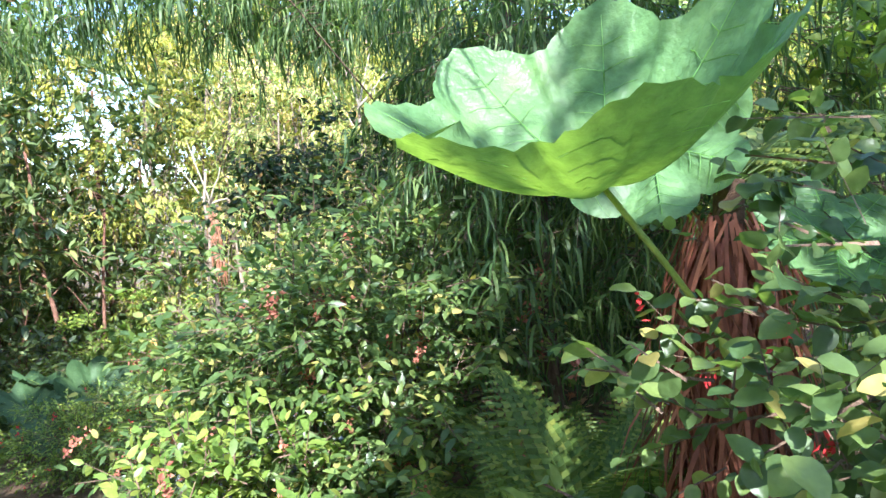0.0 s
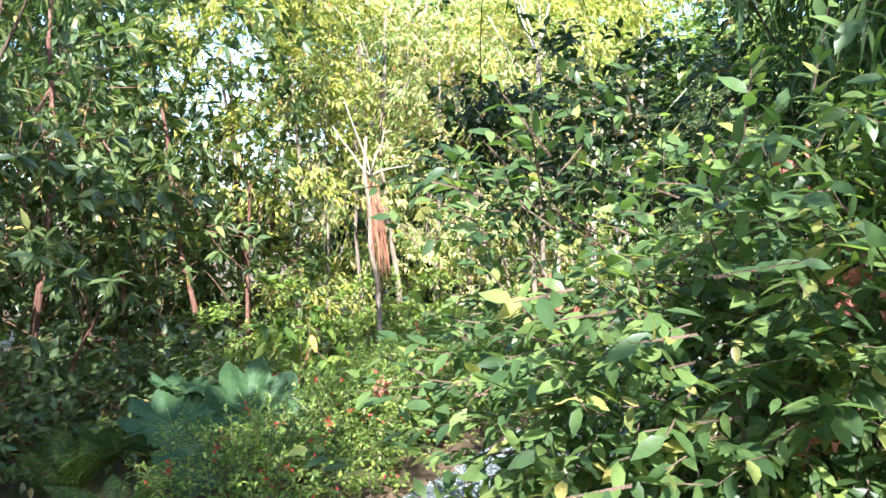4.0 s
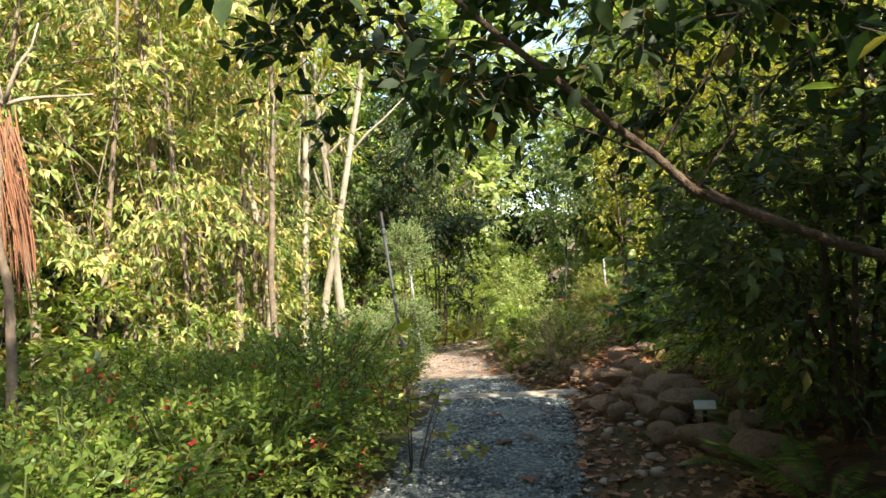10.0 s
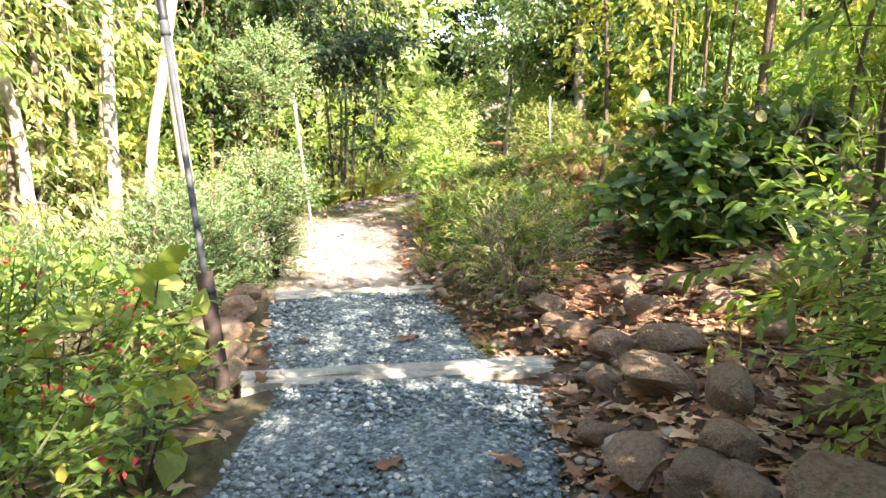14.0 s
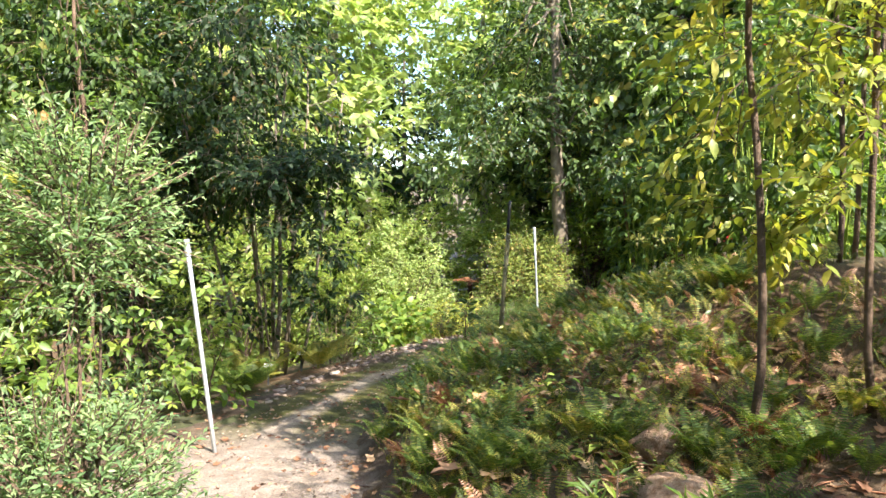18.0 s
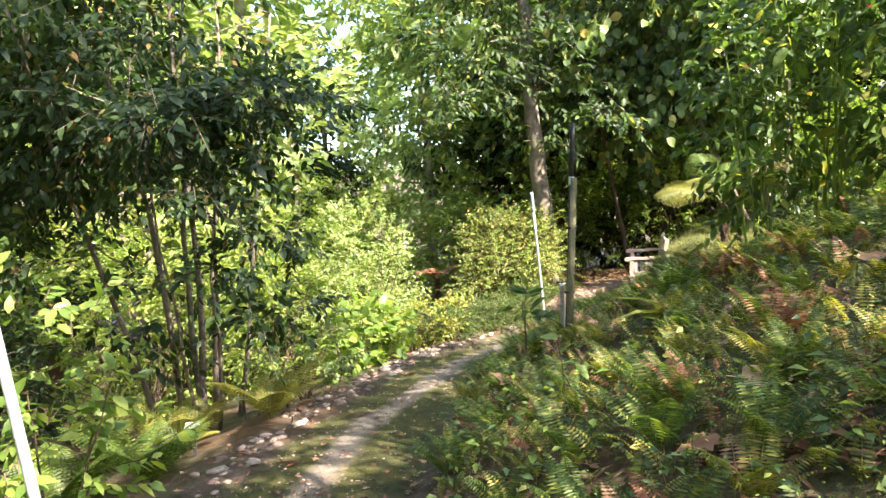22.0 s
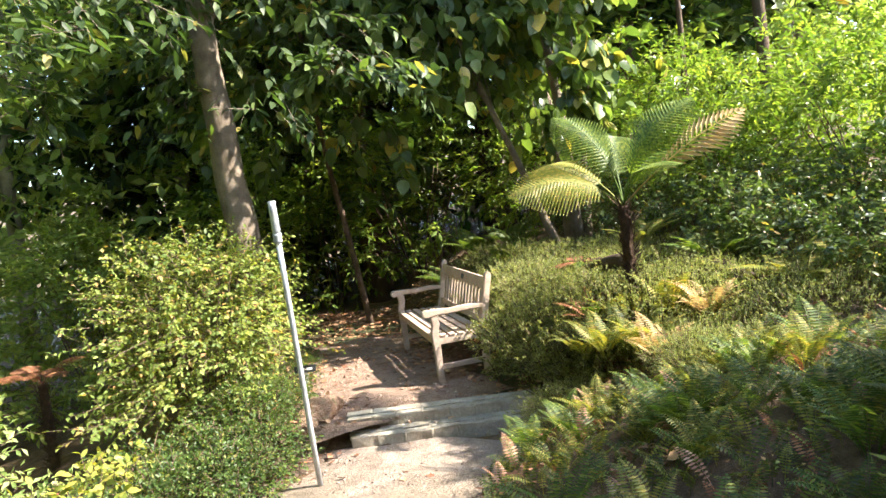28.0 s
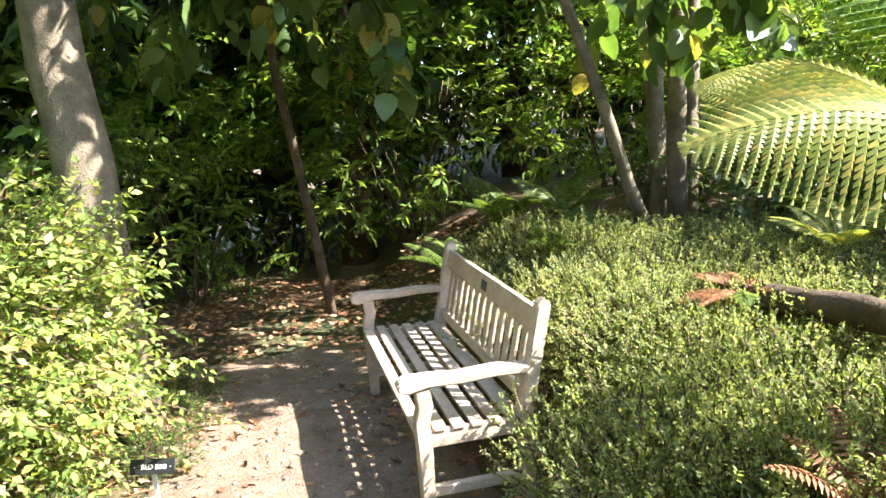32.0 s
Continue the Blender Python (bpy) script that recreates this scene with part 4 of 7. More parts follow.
rubble("gravel_chips", np.concatenate([strip_points(1, s_of(1.2, 3.4), S1 - 0.1, 9000), strip_points(2, S1 + 0.1, S2 - 0.06, 4500, -0.17)]), 0.0125, 5, "blue-grey angular gravel chips", CHIPS)
rubble("rubble_edge", np.concatenate([edge_points(3, s_of(8.2, 13.0), s_of(14.2, 14.5), 260, -1, -0.02, 0.34, 0.0), edge_points(4, S1 - 3, S2 + 1, 160, 1, -0.02, 0.3, 0.01)]), 0.036, 6, "small broken brown stones along the path edge")
rubble("path_grit", strip_points(7, S2 + 0.2, s_of(14.6, 14.4), 2600), 0.009, 8, "small stones and grit on the earth path")
rubble("terrace_grit", np.concatenate([strip_points(17, s_of(15.1, 14.4), s_of(18, 15.8), 420), edge_points(18, s_of(15.3, 14.6), s_of(17.5, 15.6), 260, -1, -0.05, 0.5, 0.01)]), 0.013, 9, "small pale stones on the terrace")


def pipe_marker(at, top, radius, mat_key, label, sleeve=None, collar=None, band=None):
    """A slender pipe riser: shaft, and sleeve, collar or band where it has them. top: the upper end."""
    a, b = np.array(at, float), np.array(top, float)
    root = thing("pipe_riser", tuple(a), label, "pole")
    d = b - a

    def seg(name, u0, u1, r, mat, lab=""):
        s = Soup()
        tube(s, np.array([d * u for u in np.linspace(u0, u1, 5)]), r, 14)
        part_of(name, s, mat, root, lab, smooth=False)
    seg("shaft", -0.05, sleeve[0] if sleeve else 1.0, radius, mat_key)
    if sleeve:
        seg("sleeve", sleeve[0], 1.0, sleeve[1], sleeve[2], "dark sleeve at the top")
        seg("joint", sleeve[0] - 0.02, sleeve[0] + 0.012, sleeve[1] * 1.12, WHITEPL if band else mat_key)
    if collar:
        seg("collar", collar[0], collar[1], collar[2], collar[3], "brown sleeve round the foot")
        for u in (collar[0] + 0.06, collar[1] - 0.05):
            seg("tie", u, u + 0.008, collar[2] * 1.08, BLACK)
    return root


pipe_marker((3.35, 7.22, -0.12), (3.38, 7.74, 1.72), 0.014, DARKSTEEL, "dark steel pipe leaning beside the gravel path", sleeve=(0.90, 0.019, BLACK), collar=(0.0, 0.34, 0.036, COLLAR))
pipe_marker((6.62, 12.28, -0.47), (6.52, 12.46, 1.17), 0.017, GALV, "pale galvanised pipe standing at the path edge", sleeve=(0.94, 0.022, GALV))
pipe_marker((14.24, 15.03, -0.82), (14.07, 15.00, 1.03), 0.018, GALV, "pale galvanised pipe standing before the terrace", sleeve=(0.88, 0.024, GALV))
riser = pipe_marker((10.12, 12.45, -0.45), (10.11, 12.24, 1.47), 0.0135, DARKSTEEL, "black-topped pipe strapped to a round timber post", sleeve=(0.80, 0.0165, BLACK), band=True)
stub = Soup()
tube(stub, [(-0.024, -0.03, -0.1), (-0.024, -0.105, 0.7), (-0.026, -0.20, 1.55)], [0.025, 0.024, 0.022], 14)
part_of("timber_post", stub, POSTWOOD, riser, "round greenish treated-pine post")
for zz in (0.75, 1.2):
    band = Soup()
    tube(band, [(-0.012, -0.015 - 0.11 * zz, zz), (-0.012, -0.015 - 0.11 * zz, zz + 0.012)], 0.040, 14)
    part_of("strap", band, BLACK, riser)


def stake_label(at, rz, w, h, tilt, tall, plate_mat, label, text=False):
    root = thing("plant_label", at, label, "sign", rz=rz)
    part("stake", placed(box_bm(0.022, 0.006, tall, 0.001), pose(0, 0, tall / 2 - 0.03)), WHITEPL if text else DARKSTEEL, root)
    plate = part("plate", placed(box_bm(w, 0.004, h, 0.001), pose(0, -0.006, tall, tilt)), plate_mat, root)
    if text:
        for body, x in (("BED", -0.022),):
            cu = bpy.data.curves.new("text", "FONT")
            cu.body, cu.size, cu.align_x, cu.align_y = body, 0.030, "CENTER", "CENTER"
            tmp = new("letters", cu)
            me = bpy.data.meshes.new_from_object(tmp.evaluated_get(bpy.context.evaluated_depsgraph_get()))
            bpy.data.objects.remove(tmp)
            me.materials.append(WHITEPL)
            lt = new("letters", me)
            lt.parent = plate
            lt.matrix_basis = pose(x, -0.011, tall, 90 + tilt)
        for k in range(3):
            part("digit_bar", placed(box_bm(0.013, 0.002, 0.020, 0), pose(0.022 + k * 0.018, -0.010, tall, tilt)), WHITEPL, plate)
        for x in (-0.078, 0.083):
            part("screw", placed(box_bm(0.006, 0.003, 0.006, 0.001), pose(x, -0.010, tall, tilt)), GALV, plate)
    return root


stake_label((15.92, 15.66, -0.76), -83, 0.20, 0.065, -25, 0.26, BLACK, "small black bed label with white lettering on a stake", True)
for x, y, rz in ((9.15, 14.95, -50), (9.75, 15.15, -62), (8.55, 14.75, -55), (14.45, 16.2, -80)):
    stake_label((x, y, height(x, y)), rz, 0.11, 0.06, -45, 0.24, WHITEPL, "small white plant label on a short stake")
stake_label((3.32, 4.22, height(3.32, 4.22) + 0.04), -42, 0.11, 0.05, -40, 0.14, WHITEPL, "small cream plant label among the boulders")
stake_label((2.55, -2.1, height(2.55, -2.1)), 10, 0.12, 0.08, -50, 0.5, WHITEPL, "pale plant label under the broad leaves")
peg = part("timber_peg", placed(box_bm(0.055, 0.03, 0.75, 0.004, 0.002, 4), pose(0, 0, 0.3)), TIMBER, None)
peg.matrix_world = pose(10.34, 12.57, -0.35, 3, -3, 20)
tagged(peg, "pale sawn timber peg on the ferny bank", "stake")


def log(a, b, r, label, seed):
    rng = rng_of(seed)
    a, b = np.array(a, float), np.array(b, float)
    root = thing("log", tuple(a), label, "log")
    s = Soup()
    n = 14
    line = bend(rng, (0, 0, 0), b - a, n, 0.03)
    tube(s, line, r * (1 + 0.08 * rng.normal(size=n)), 14)
    part_of("bark", s, BARK, root, smooth=True)
    e = Soup()
    t = unit((b - a)[None])[0]
    tube(e, [line[-1] - t * 0.005, line[-1] + t * 0.012], r * 0.86, 14)
    part_of("cut_end", e, TREEFERN_TRUNK, root)
    return root


log((17.04, 13.24, 0.0), (15.64, 12.75, 0.20), 0.062, "dark mossy log lying on the low hedge", 3)
log((15.9, 12.2, 0.10), (14.9, 12.0, 0.02), 0.09, "dark fallen log behind the tree fern", 4)
log((2.15, 7.75, -0.02), (3.28, 8.75, -0.06), 0.075, "grey decaying log edging the leafy bank", 5)
log((6.75, 6.32, 0.58), (5.85, 5.72, 0.56), 0.11, "pale fallen log on the leafy bank", 6)

# ---- plants ----


def corridor(at):
    def keep(p):
        q = p + np.asarray(at)
        z, d, hw, s = along(q[:, 0], q[:, 1])
        return (np.abs(d) > 0.62) | (q[:, 2] > z + 2.6)
    return keep


OVATE, BROAD, LANCE = leaf_ovate(0.55), leaf_ovate(0.8, 0.14, 0.25), leaf_ovate(0.3, 0.08, 0.3)
SMALL, NEEDLE, ROUND = leaf_plain(0.5), leaf_plain(0.2, 0.05), leaf_ovate(0.95, 0.1, 0.15)


def put(name, x, y, label, category, seed, trunks, blobs, shape, key, leaf, twigs, z=None, **kw):
    at = (x, y, height(x, y) - 0.02 if z is None else z)
    kw.setdefault("keep", corridor(at))
    return plant(name, at, label, category, seed, trunks, blobs, shape, key, leaf, twigs, **kw)


def stems(rng, n, foot, reach, r0=0.012, r1=0.004, spread=None):
    out = []
    for k in range(n):
        a = rng.random() * 6.28
        f = np.array([math.cos(a), math.sin(a), 0]) * foot * rng.random()
        t = np.array([math.cos(a) * (spread or reach * 0.4), math.sin(a) * (spread or reach * 0.4), reach * (0.7 + 0.4 * rng.random())])
        out.append(([f, f * 0.5 + t * 0.5 + np.array([0, 0, 0.08 * reach]), t], r0, r1))
    return out


# the mounded bush with dry pink flower heads
R = rng_of(11)
put("shrub", 1.85, 1.05, "rounded leafy shrub with dry pinkish flower heads", "shrub", 11, stems(R, 9, 0.2, 1.5, 0.014),
            [(0, 0, 1.15, 1.08, 1.0, 0.95), (-.35, -.25, .65, .85, .75, .6), (.3, -.2, 1.55, .75, .7, .6), (-.4, .1, 1.45, .65, .7, .55), (-.1, -.55, .35, .9, .6, .45), (-.7, .2, .35, .5, .6, .4)], leaf_ovate(0.46), "bush", 0.074, 2800, per=7, twig=0.22, droop=0.2, shell=0.3, clump=6, keep=lambda p: (p[:, 1] < .55) | (p[:, 0] > -.5),
            flowers=("pink", 70, panicle(), 0.15, "blossom", 0.03))
put("shrub", 0.95, -0.1, "low sprawling shrub with bright young leaves", "shrub", 12, stems(R, 6, 0.15, 0.6, 0.008), [(0, 0, .45, .55, .5, .38), (.4, .1, .55, .5, .5, .4)], OVATE, "bright", 0.07, 340, per=7, twig=0.22, droop=0.1,
    flowers=("pink", 22, panicle(), 0.12, "blossom", 0.02))
put("shrub", 0.25, 2.9, "dense low shrub along the path edge", "shrub", 14, stems(R, 5, 0.2, 0.5, 0.007), [(-.6, .6, .25, .5, .5, .35)], LANCE, "mid", 0.07, 180, per=6, twig=0.18)


# the weeping tree with hanging strap leaves
def weeping(x, y, seed, label, trunks, blobs, sprays, limbs=12, droop=1.9):
    rng = rng_of(seed)
    at = (x, y, height(x, y) - 0.02)
    root = thing("weeping_tree", at, label, "tree")
    wood, lv = Soup(), Soup()
    b = np.asarray(blobs, float)
    vol = np.prod(b[:, 3:], axis=1)
    pick = rng.choice(len(b), sprays, p=vol / vol.sum())
    d = unit(rng.normal(size=(sprays, 3)))
    p = b[pick, :3] + d * b[pick, 3:] * ((0.35 + 0.65 * rng.random(sprays)) ** 0.5)[:, None]
    hor = unit(d * np.array([1, 1, 0]) + rng.normal(0, 0.4, (sprays, 3)) * np.array([1, 1, 0.3]))
    per = 15
    u = np.linspace(0.05, 1, per)
    ln = 0.42 * (0.7 + 0.6 * rng.random(sprays))
    line = p[:, None] + hor[:, None] * (ln[:, None] * u)[..., None] + np.array([0, 0, -1]) * (0.45 * ln[:, None] * u ** 2)[..., None]
    for k in range(sprays):
        tube(wood, line[k][::4], [0.005, 0.004, 0.003, 0.002], 3)
    way = unit(np.repeat(hor, per, axis=0) * 0.45 + np.array([0, 0, -0.25]) * np.tile(0.2 + 0.8 * u, sprays)[:, None] + unit(rng.normal(size=(sprays * per, 3)) * (1, 1, 0.5)) * 0.75)
    scatter(lv, leaf_strap(0.062, droop, 5), line.reshape(-1, 3), way, np.array([0, 0, 1.0]) + rng.normal(0, 0.12, (sprays * per, 3)), 0.235 * (0.6 + 0.7 * rng.random(sprays * per)))
    for pts, r0, r1 in trunks:
        s = Soup()
        q = np.asarray(pts, float)
        fine = np.concatenate([bend(rng, q[i], q[i + 1], 5, 0.06)[:-1] for i in range(len(q) - 1)] + [q[-1:]])
        tube(s, fine, np.linspace(r0, r1, len(fine)), 8)
        part_of("trunk", s, BARK, root, smooth=True)
        for k in range(limbs):
            i = rng.integers(3, len(fine))
            j = np.argsort(np.linalg.norm(p - fine[i], axis=1))[rng.integers(0, 10)]
            one = Soup()
            tube(one, bend(rng, fine[i], p[j], 5, 0.1), np.linspace(r1, 0.005, 5), 5)
            part_of("branch", one, BARK, root)
    tagged(part_of("twig_spray", wood, BARK, root), kind="stuff")
    tagged(part_of("foliage", lv, LF["strap"], root, "long hanging strap-shaped leaves"), kind="stuff")
    return root


# its last three crown parts hang above view, added to shade bush and gravel
weeping(3.15, 1.35, 21, "dark weeping tree with long hanging strap leaves", [([(0, 0, 0), (0.05, 0.1, 1.8), (-.1, .3, 3.6)], 0.07, 0.03)],
        [(0, -.1, 1.55, .95, .8, .7), (0, -.4, 2.1, 1.05, .85, .85), (.5, -.4, 2.9, 1.2, 1.0, .8), (.9, -.7, 1.8, .8, .8, 1.1), (-.1, .0, 3.3, .9, .9, .6), (.0, .0, 2.6, 1.0, .8, .6),
         (-1.2, -1.2, 4.35, 1.0, .9, .45), (-.1, -1.5, 4.3, 1.0, .8, .45), (-1.1, -2.9, 3.35, .95, .55, .3)], 960)
weeping(-2.1, 2.7, 22, "weeping tree whose leafy limb overhangs the path", [([(0, 0, 0), (.1, 0, 2.0), (.3, .1, 3.6), (1.6, .2, 4.35), (3.6, .4, 4.3)], 0.07, 0.02)],
        [(3.8, .3, 3.85, .8, .4, .3), (2.7, .25, 3.98, .8, .35, .24), (1.7, .2, 3.9, .7, .35, .24), (3.2, .4, 4.4, 1.3, .6, .3), (.9, .1, 3.65, .5, .4, .3), (4.4, .0, 3.7, .5, .5, .4)], 400, droop=2.2)


# ferns
FROND, FROND_FINE = frond(26, 0.21, 0.8), frond(22, 0.25, 0.8, teeth=6, stalk=0.12, rise=0.4)
LADDER = frond(19, 0.17, 1.0, rise=0.5, sweep=0.1, slim=0.4)


def fern(at, label, seed, n, length, key, shape=None, name="fern", spread=1.0, group="", lift=0.0, category="fern", rise=0.9):
    rng = rng_of(seed)
    root = thing(name, at, label, category, group)
    for k in range(n):
        a = k * 2.399 + rng.normal(0, 0.2)
        s = Soup()
        way = unit(np.array([[math.cos(a) * spread, math.sin(a) * spread, rise * (0.45 + 0.6 * rng.random())]]))
        scatter(s, shape or FROND, np.array([[0.02 * math.cos(a), 0.02 * math.sin(a), lift]]), way, np.array([[0, 0, 1.0]]), length * (0.7 + 0.5 * rng.random()))
        part_of("frond", s, LF[key if not (k % 5 == 4 and key == "fern_brown") else "fern"], root)
    return root


# the tree fern with a skirt of dead fronds at the start
def skirted_fern():
    at = (2.90, -1.12, height(2.90, -1.12) - 0.03)
    rng = rng_of(31)
    root = thing("tree_fern", at, "tree fern with a shaggy rust-brown skirt of dead fronds", "tree fern")
    s = Soup()
    tube(s, bend(rng, (0, 0, 0), (0.05, 0.05, 1.7), 8, 0.03), np.linspace(0.06, 0.05, 8), 10)
    part_of("trunk", s, TREEFERN_TRUNK, root, smooth=True)
    dead = Soup()
    n = 1300
    a = rng.random(n) * 6.28
    z = 0.75 + 0.85 * rng.random(n)
    out = np.column_stack([np.cos(a), np.sin(a), np.zeros(n)])
    pos = out * (0.07 + 0.07 * rng.random(n))[:, None] + np.column_stack([np.zeros(n), np.zeros(n), z])
    scatter(dead, leaf_strap(0.032, 0.6, 3), pos, out * 0.5 + np.array([0, 0, -1]) + rng.normal(0, 0.22, (n, 3)), out, 0.40 * (0.6 + 0.8 * rng.random(n)))
    part_of("dead_skirt", dead, LF["rust"], root, "hanging rust-brown dead fronds")
    for k in range(7):
        b = -0.5 + k * 0.3
        f = Soup()
        scatter(f, FROND_FINE, np.array([[0.05, 0.05, 1.68]]), unit(np.array([[math.cos(b), math.sin(b), 0.05 + 0.3 * (k % 3) / 2]])), np.array([[0, 0, 1.0]]), 1.0 * (0.85 + 0.3 * rng.random()))
        part_of("frond", f, LF["fern"], root)
    return root


skirted_fern()
fern((2.75, -0.05, height(2.75, 0)), "large dark fern with drooping fronds", 32, 13, 1.05, "fern", FROND_FINE, rise=1.3)
fern((3.0, 0.55, height(3.0, .55)), "large dark fern under the weeping tree", 33, 9, 0.95, "fern", FROND_FINE, rise=1.3)
fern((2.15, -0.42, height(2.15, -.42)), "dark fern with long arching fronds", 36, 12, 0.75, "fern", FROND_FINE, rise=1.3)
fern((1.95, -0.95, height(1.95, -.95)), "small bright fern at the path edge", 34, 8, 0.42, "fern_gold", FROND)
fern((1.55, -1.25, height(1.55, -1.25)), "small bright fern beside low shrubs", 35, 7, 0.36, "fern", FROND)
rubble("path_edge_stones", np.column_stack([1.5 + 1.3 * rng_of(5).random(130), -1.4 + 1.3 * rng_of(6).random(130), 0.40 + 0.03 * rng_of(7).random(130)]), 0.035, 12, "small grey stones under the shrubs")


for k, (x, y, l) in enumerate(((2.60, -.70, 1.15), (2.95, -.45, 1.1), (2.35, -.30, .8))):
    fern((x, y, height(x, y)), "large soft shaded fern beneath the weeping tree", 36 + k, 9, l, "fern", FROND_FINE, rise=1.8)

# the plant with great umbrella leaves
def umbrella_leaf(soup, r, lobes=9, cup=0.42, seed=1, tilt=None, deep=0.16):
    """A great cupped, lobed, toothed leaf blade round the stalk's tip at the origin, opening upwards."""
    rng = rng_of(seed)
    rings, seg = 9, 108
    v = [(0, 0, 0)]
    for i in range(1, rings + 1):
        u = i / rings
        for j in range(seg):
            a = 2 * math.pi * j / seg
            lob = 1 - deep + deep * abs(math.cos(a * lobes / 2)) ** 0.7 + 0.022 * math.sin(a * 54)
            notch = 1 - 0.25 * math.exp(-((a - math.pi) / 0.06) ** 2)
            q = r * u * (1 - (1 - lob * notch) * u)
            z = cup * r * u ** 1.7 + 0.075 * r * math.cos(a * lobes) * u + 0.014 * r * math.cos(a * lobes * 6) * u * u
            v.append((q * math.cos(a), q * math.sin(a), z))
    f = [(0, 1 + j, 1 + (j + 1) % seg) for j in range(seg)]
    q = []
    for i in range(rings - 1):
        b = 1 + i * seg
        q += [(b + j, b + seg + j, b + seg + (j + 1) % seg, b + (j + 1) % seg) for j in range(seg)]
    v = np.array(v)
    m = np.array(tilt.to_3x3()) if tilt else np.eye(3)
    soup.add(v @ m.T, [np.array(f), np.array(q)])


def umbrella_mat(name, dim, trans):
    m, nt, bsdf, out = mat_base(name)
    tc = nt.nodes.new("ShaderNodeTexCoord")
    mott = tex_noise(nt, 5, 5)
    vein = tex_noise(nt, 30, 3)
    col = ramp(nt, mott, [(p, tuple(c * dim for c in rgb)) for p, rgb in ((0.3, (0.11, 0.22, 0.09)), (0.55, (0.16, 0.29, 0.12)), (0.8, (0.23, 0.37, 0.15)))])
    col = mix_col(nt, 0.65, col, ramp(nt, vein, [(0.35, (0.6, 0.65, 0.55)), (0.65, (1.1, 1.1, 1.05))]), "MULTIPLY")
    nt.links.new(col, bsdf.inputs["Base Color"])
    bsdf.inputs["Roughness"].default_value = 0.42 if dim > 0.5 else 0.55
    bsdf.inputs["Specular IOR Level"].default_value = 0.4 if dim > 0.5 else 0.18
    add_bump(nt, bsdf, vein, 0.55, 0.015)
    tr = nt.nodes.new("ShaderNodeBsdfTranslucent")
    nt.links.new(mix_col(nt, 1.0, col, (1.75, 1.5, 0.35), "MULTIPLY"), tr.inputs["Color"])
    mx = nt.nodes.new("ShaderNodeMixShader")
    mx.inputs[0].default_value = trans
    nt.links.new(bsdf.outputs[0], mx.inputs[1])
    nt.links.new(tr.outputs[0], mx.inputs[2])
    nt.links.new(mx.outputs[0], out.inputs["Surface"])
    return m


# second copy: a deeper green, with the clump's shade dimmed into it
GREAT, GREAT_SHADED, GREAT_VEIN = umbrella_mat("great_leaf", 1.0, 0.48), umbrella_mat("great_leaf_shaded", 0.34, 0.12), umbrella_mat("great_leaf_vein", 1.6, 0.6)


def umbrella_plant(at, leaves, label, name="broad_leaved_plant", key=""):
    root = thing(name, at, label, "plant")
    a = np.array(at)
    for k, (tip, r, cup, rx, ry, rz, foot) in enumerate(leaves):
        s, st, ve = Soup(), Soup(), Soup()
        tip = np.array(tip) - a
        m = pose(0, 0, 0, rx, ry, rz)
        lobes = 9 if key else 7
        umbrella_leaf(s, r, lobes, cup, k, m, 0.24 if key else 0.22)
        s.v = [x + tip for x in s.v]
        leaf = part_of("leaf", s, GREAT_SHADED if key else GREAT, root, smooth=True)
        for j in range(lobes):
            aa = 2 * math.pi * j / lobes
            pts = [np.array(m.to_3x3() @ Vector((r * u * math.cos(aa), r * u * math.sin(aa), cup * r * u ** 1.7 + 0.075 * r * u))) + tip for u in np.linspace(0, 0.92, 7)] if key else [np.array(m.to_3x3() @ Vector((r * u * math.cos(aa), r * u * math.sin(aa), cup * r * u ** 1.7 + 0.075 * r * u + .01))) + tip for u in np.linspace(0, 0.92, 7)]
            tube(ve, pts, np.linspace(0.003, 0.0008, 7), 4)
            for u0 in (0.18, 0.3, 0.42, 0.54, 0.66, 0.78):
                for sg in (-1, 1):
                    side = []
                    for w in (0.0, 0.5, 1.0):
                        u, an = u0 + 0.14 * w, aa + sg * 2.43 / lobes * w
                        side.append(np.array(m.to_3x3() @ Vector((r * u * math.cos(an), r * u * math.sin(an), cup * r * u ** 1.7 + 0.075 * r * math.cos(an * lobes) * u + (0 if key else .01)))) + tip)
                    tube(ve, side, [0.0014, 0.001, 0.0006], 3)
        part_of("vein_network", ve, GREEN_STEM if key else GREAT_VEIN, leaf, "pale raised veins")
        foot = np.array(foot) - a
        tube(st, bend(rng_of(k + 2), foot, tip, 9, 0.04, -0.04), np.linspace(0.010, 0.007, 9), 10)
        part_of("stalk", st, GREEN_STEM, root, smooth=True)
    return root


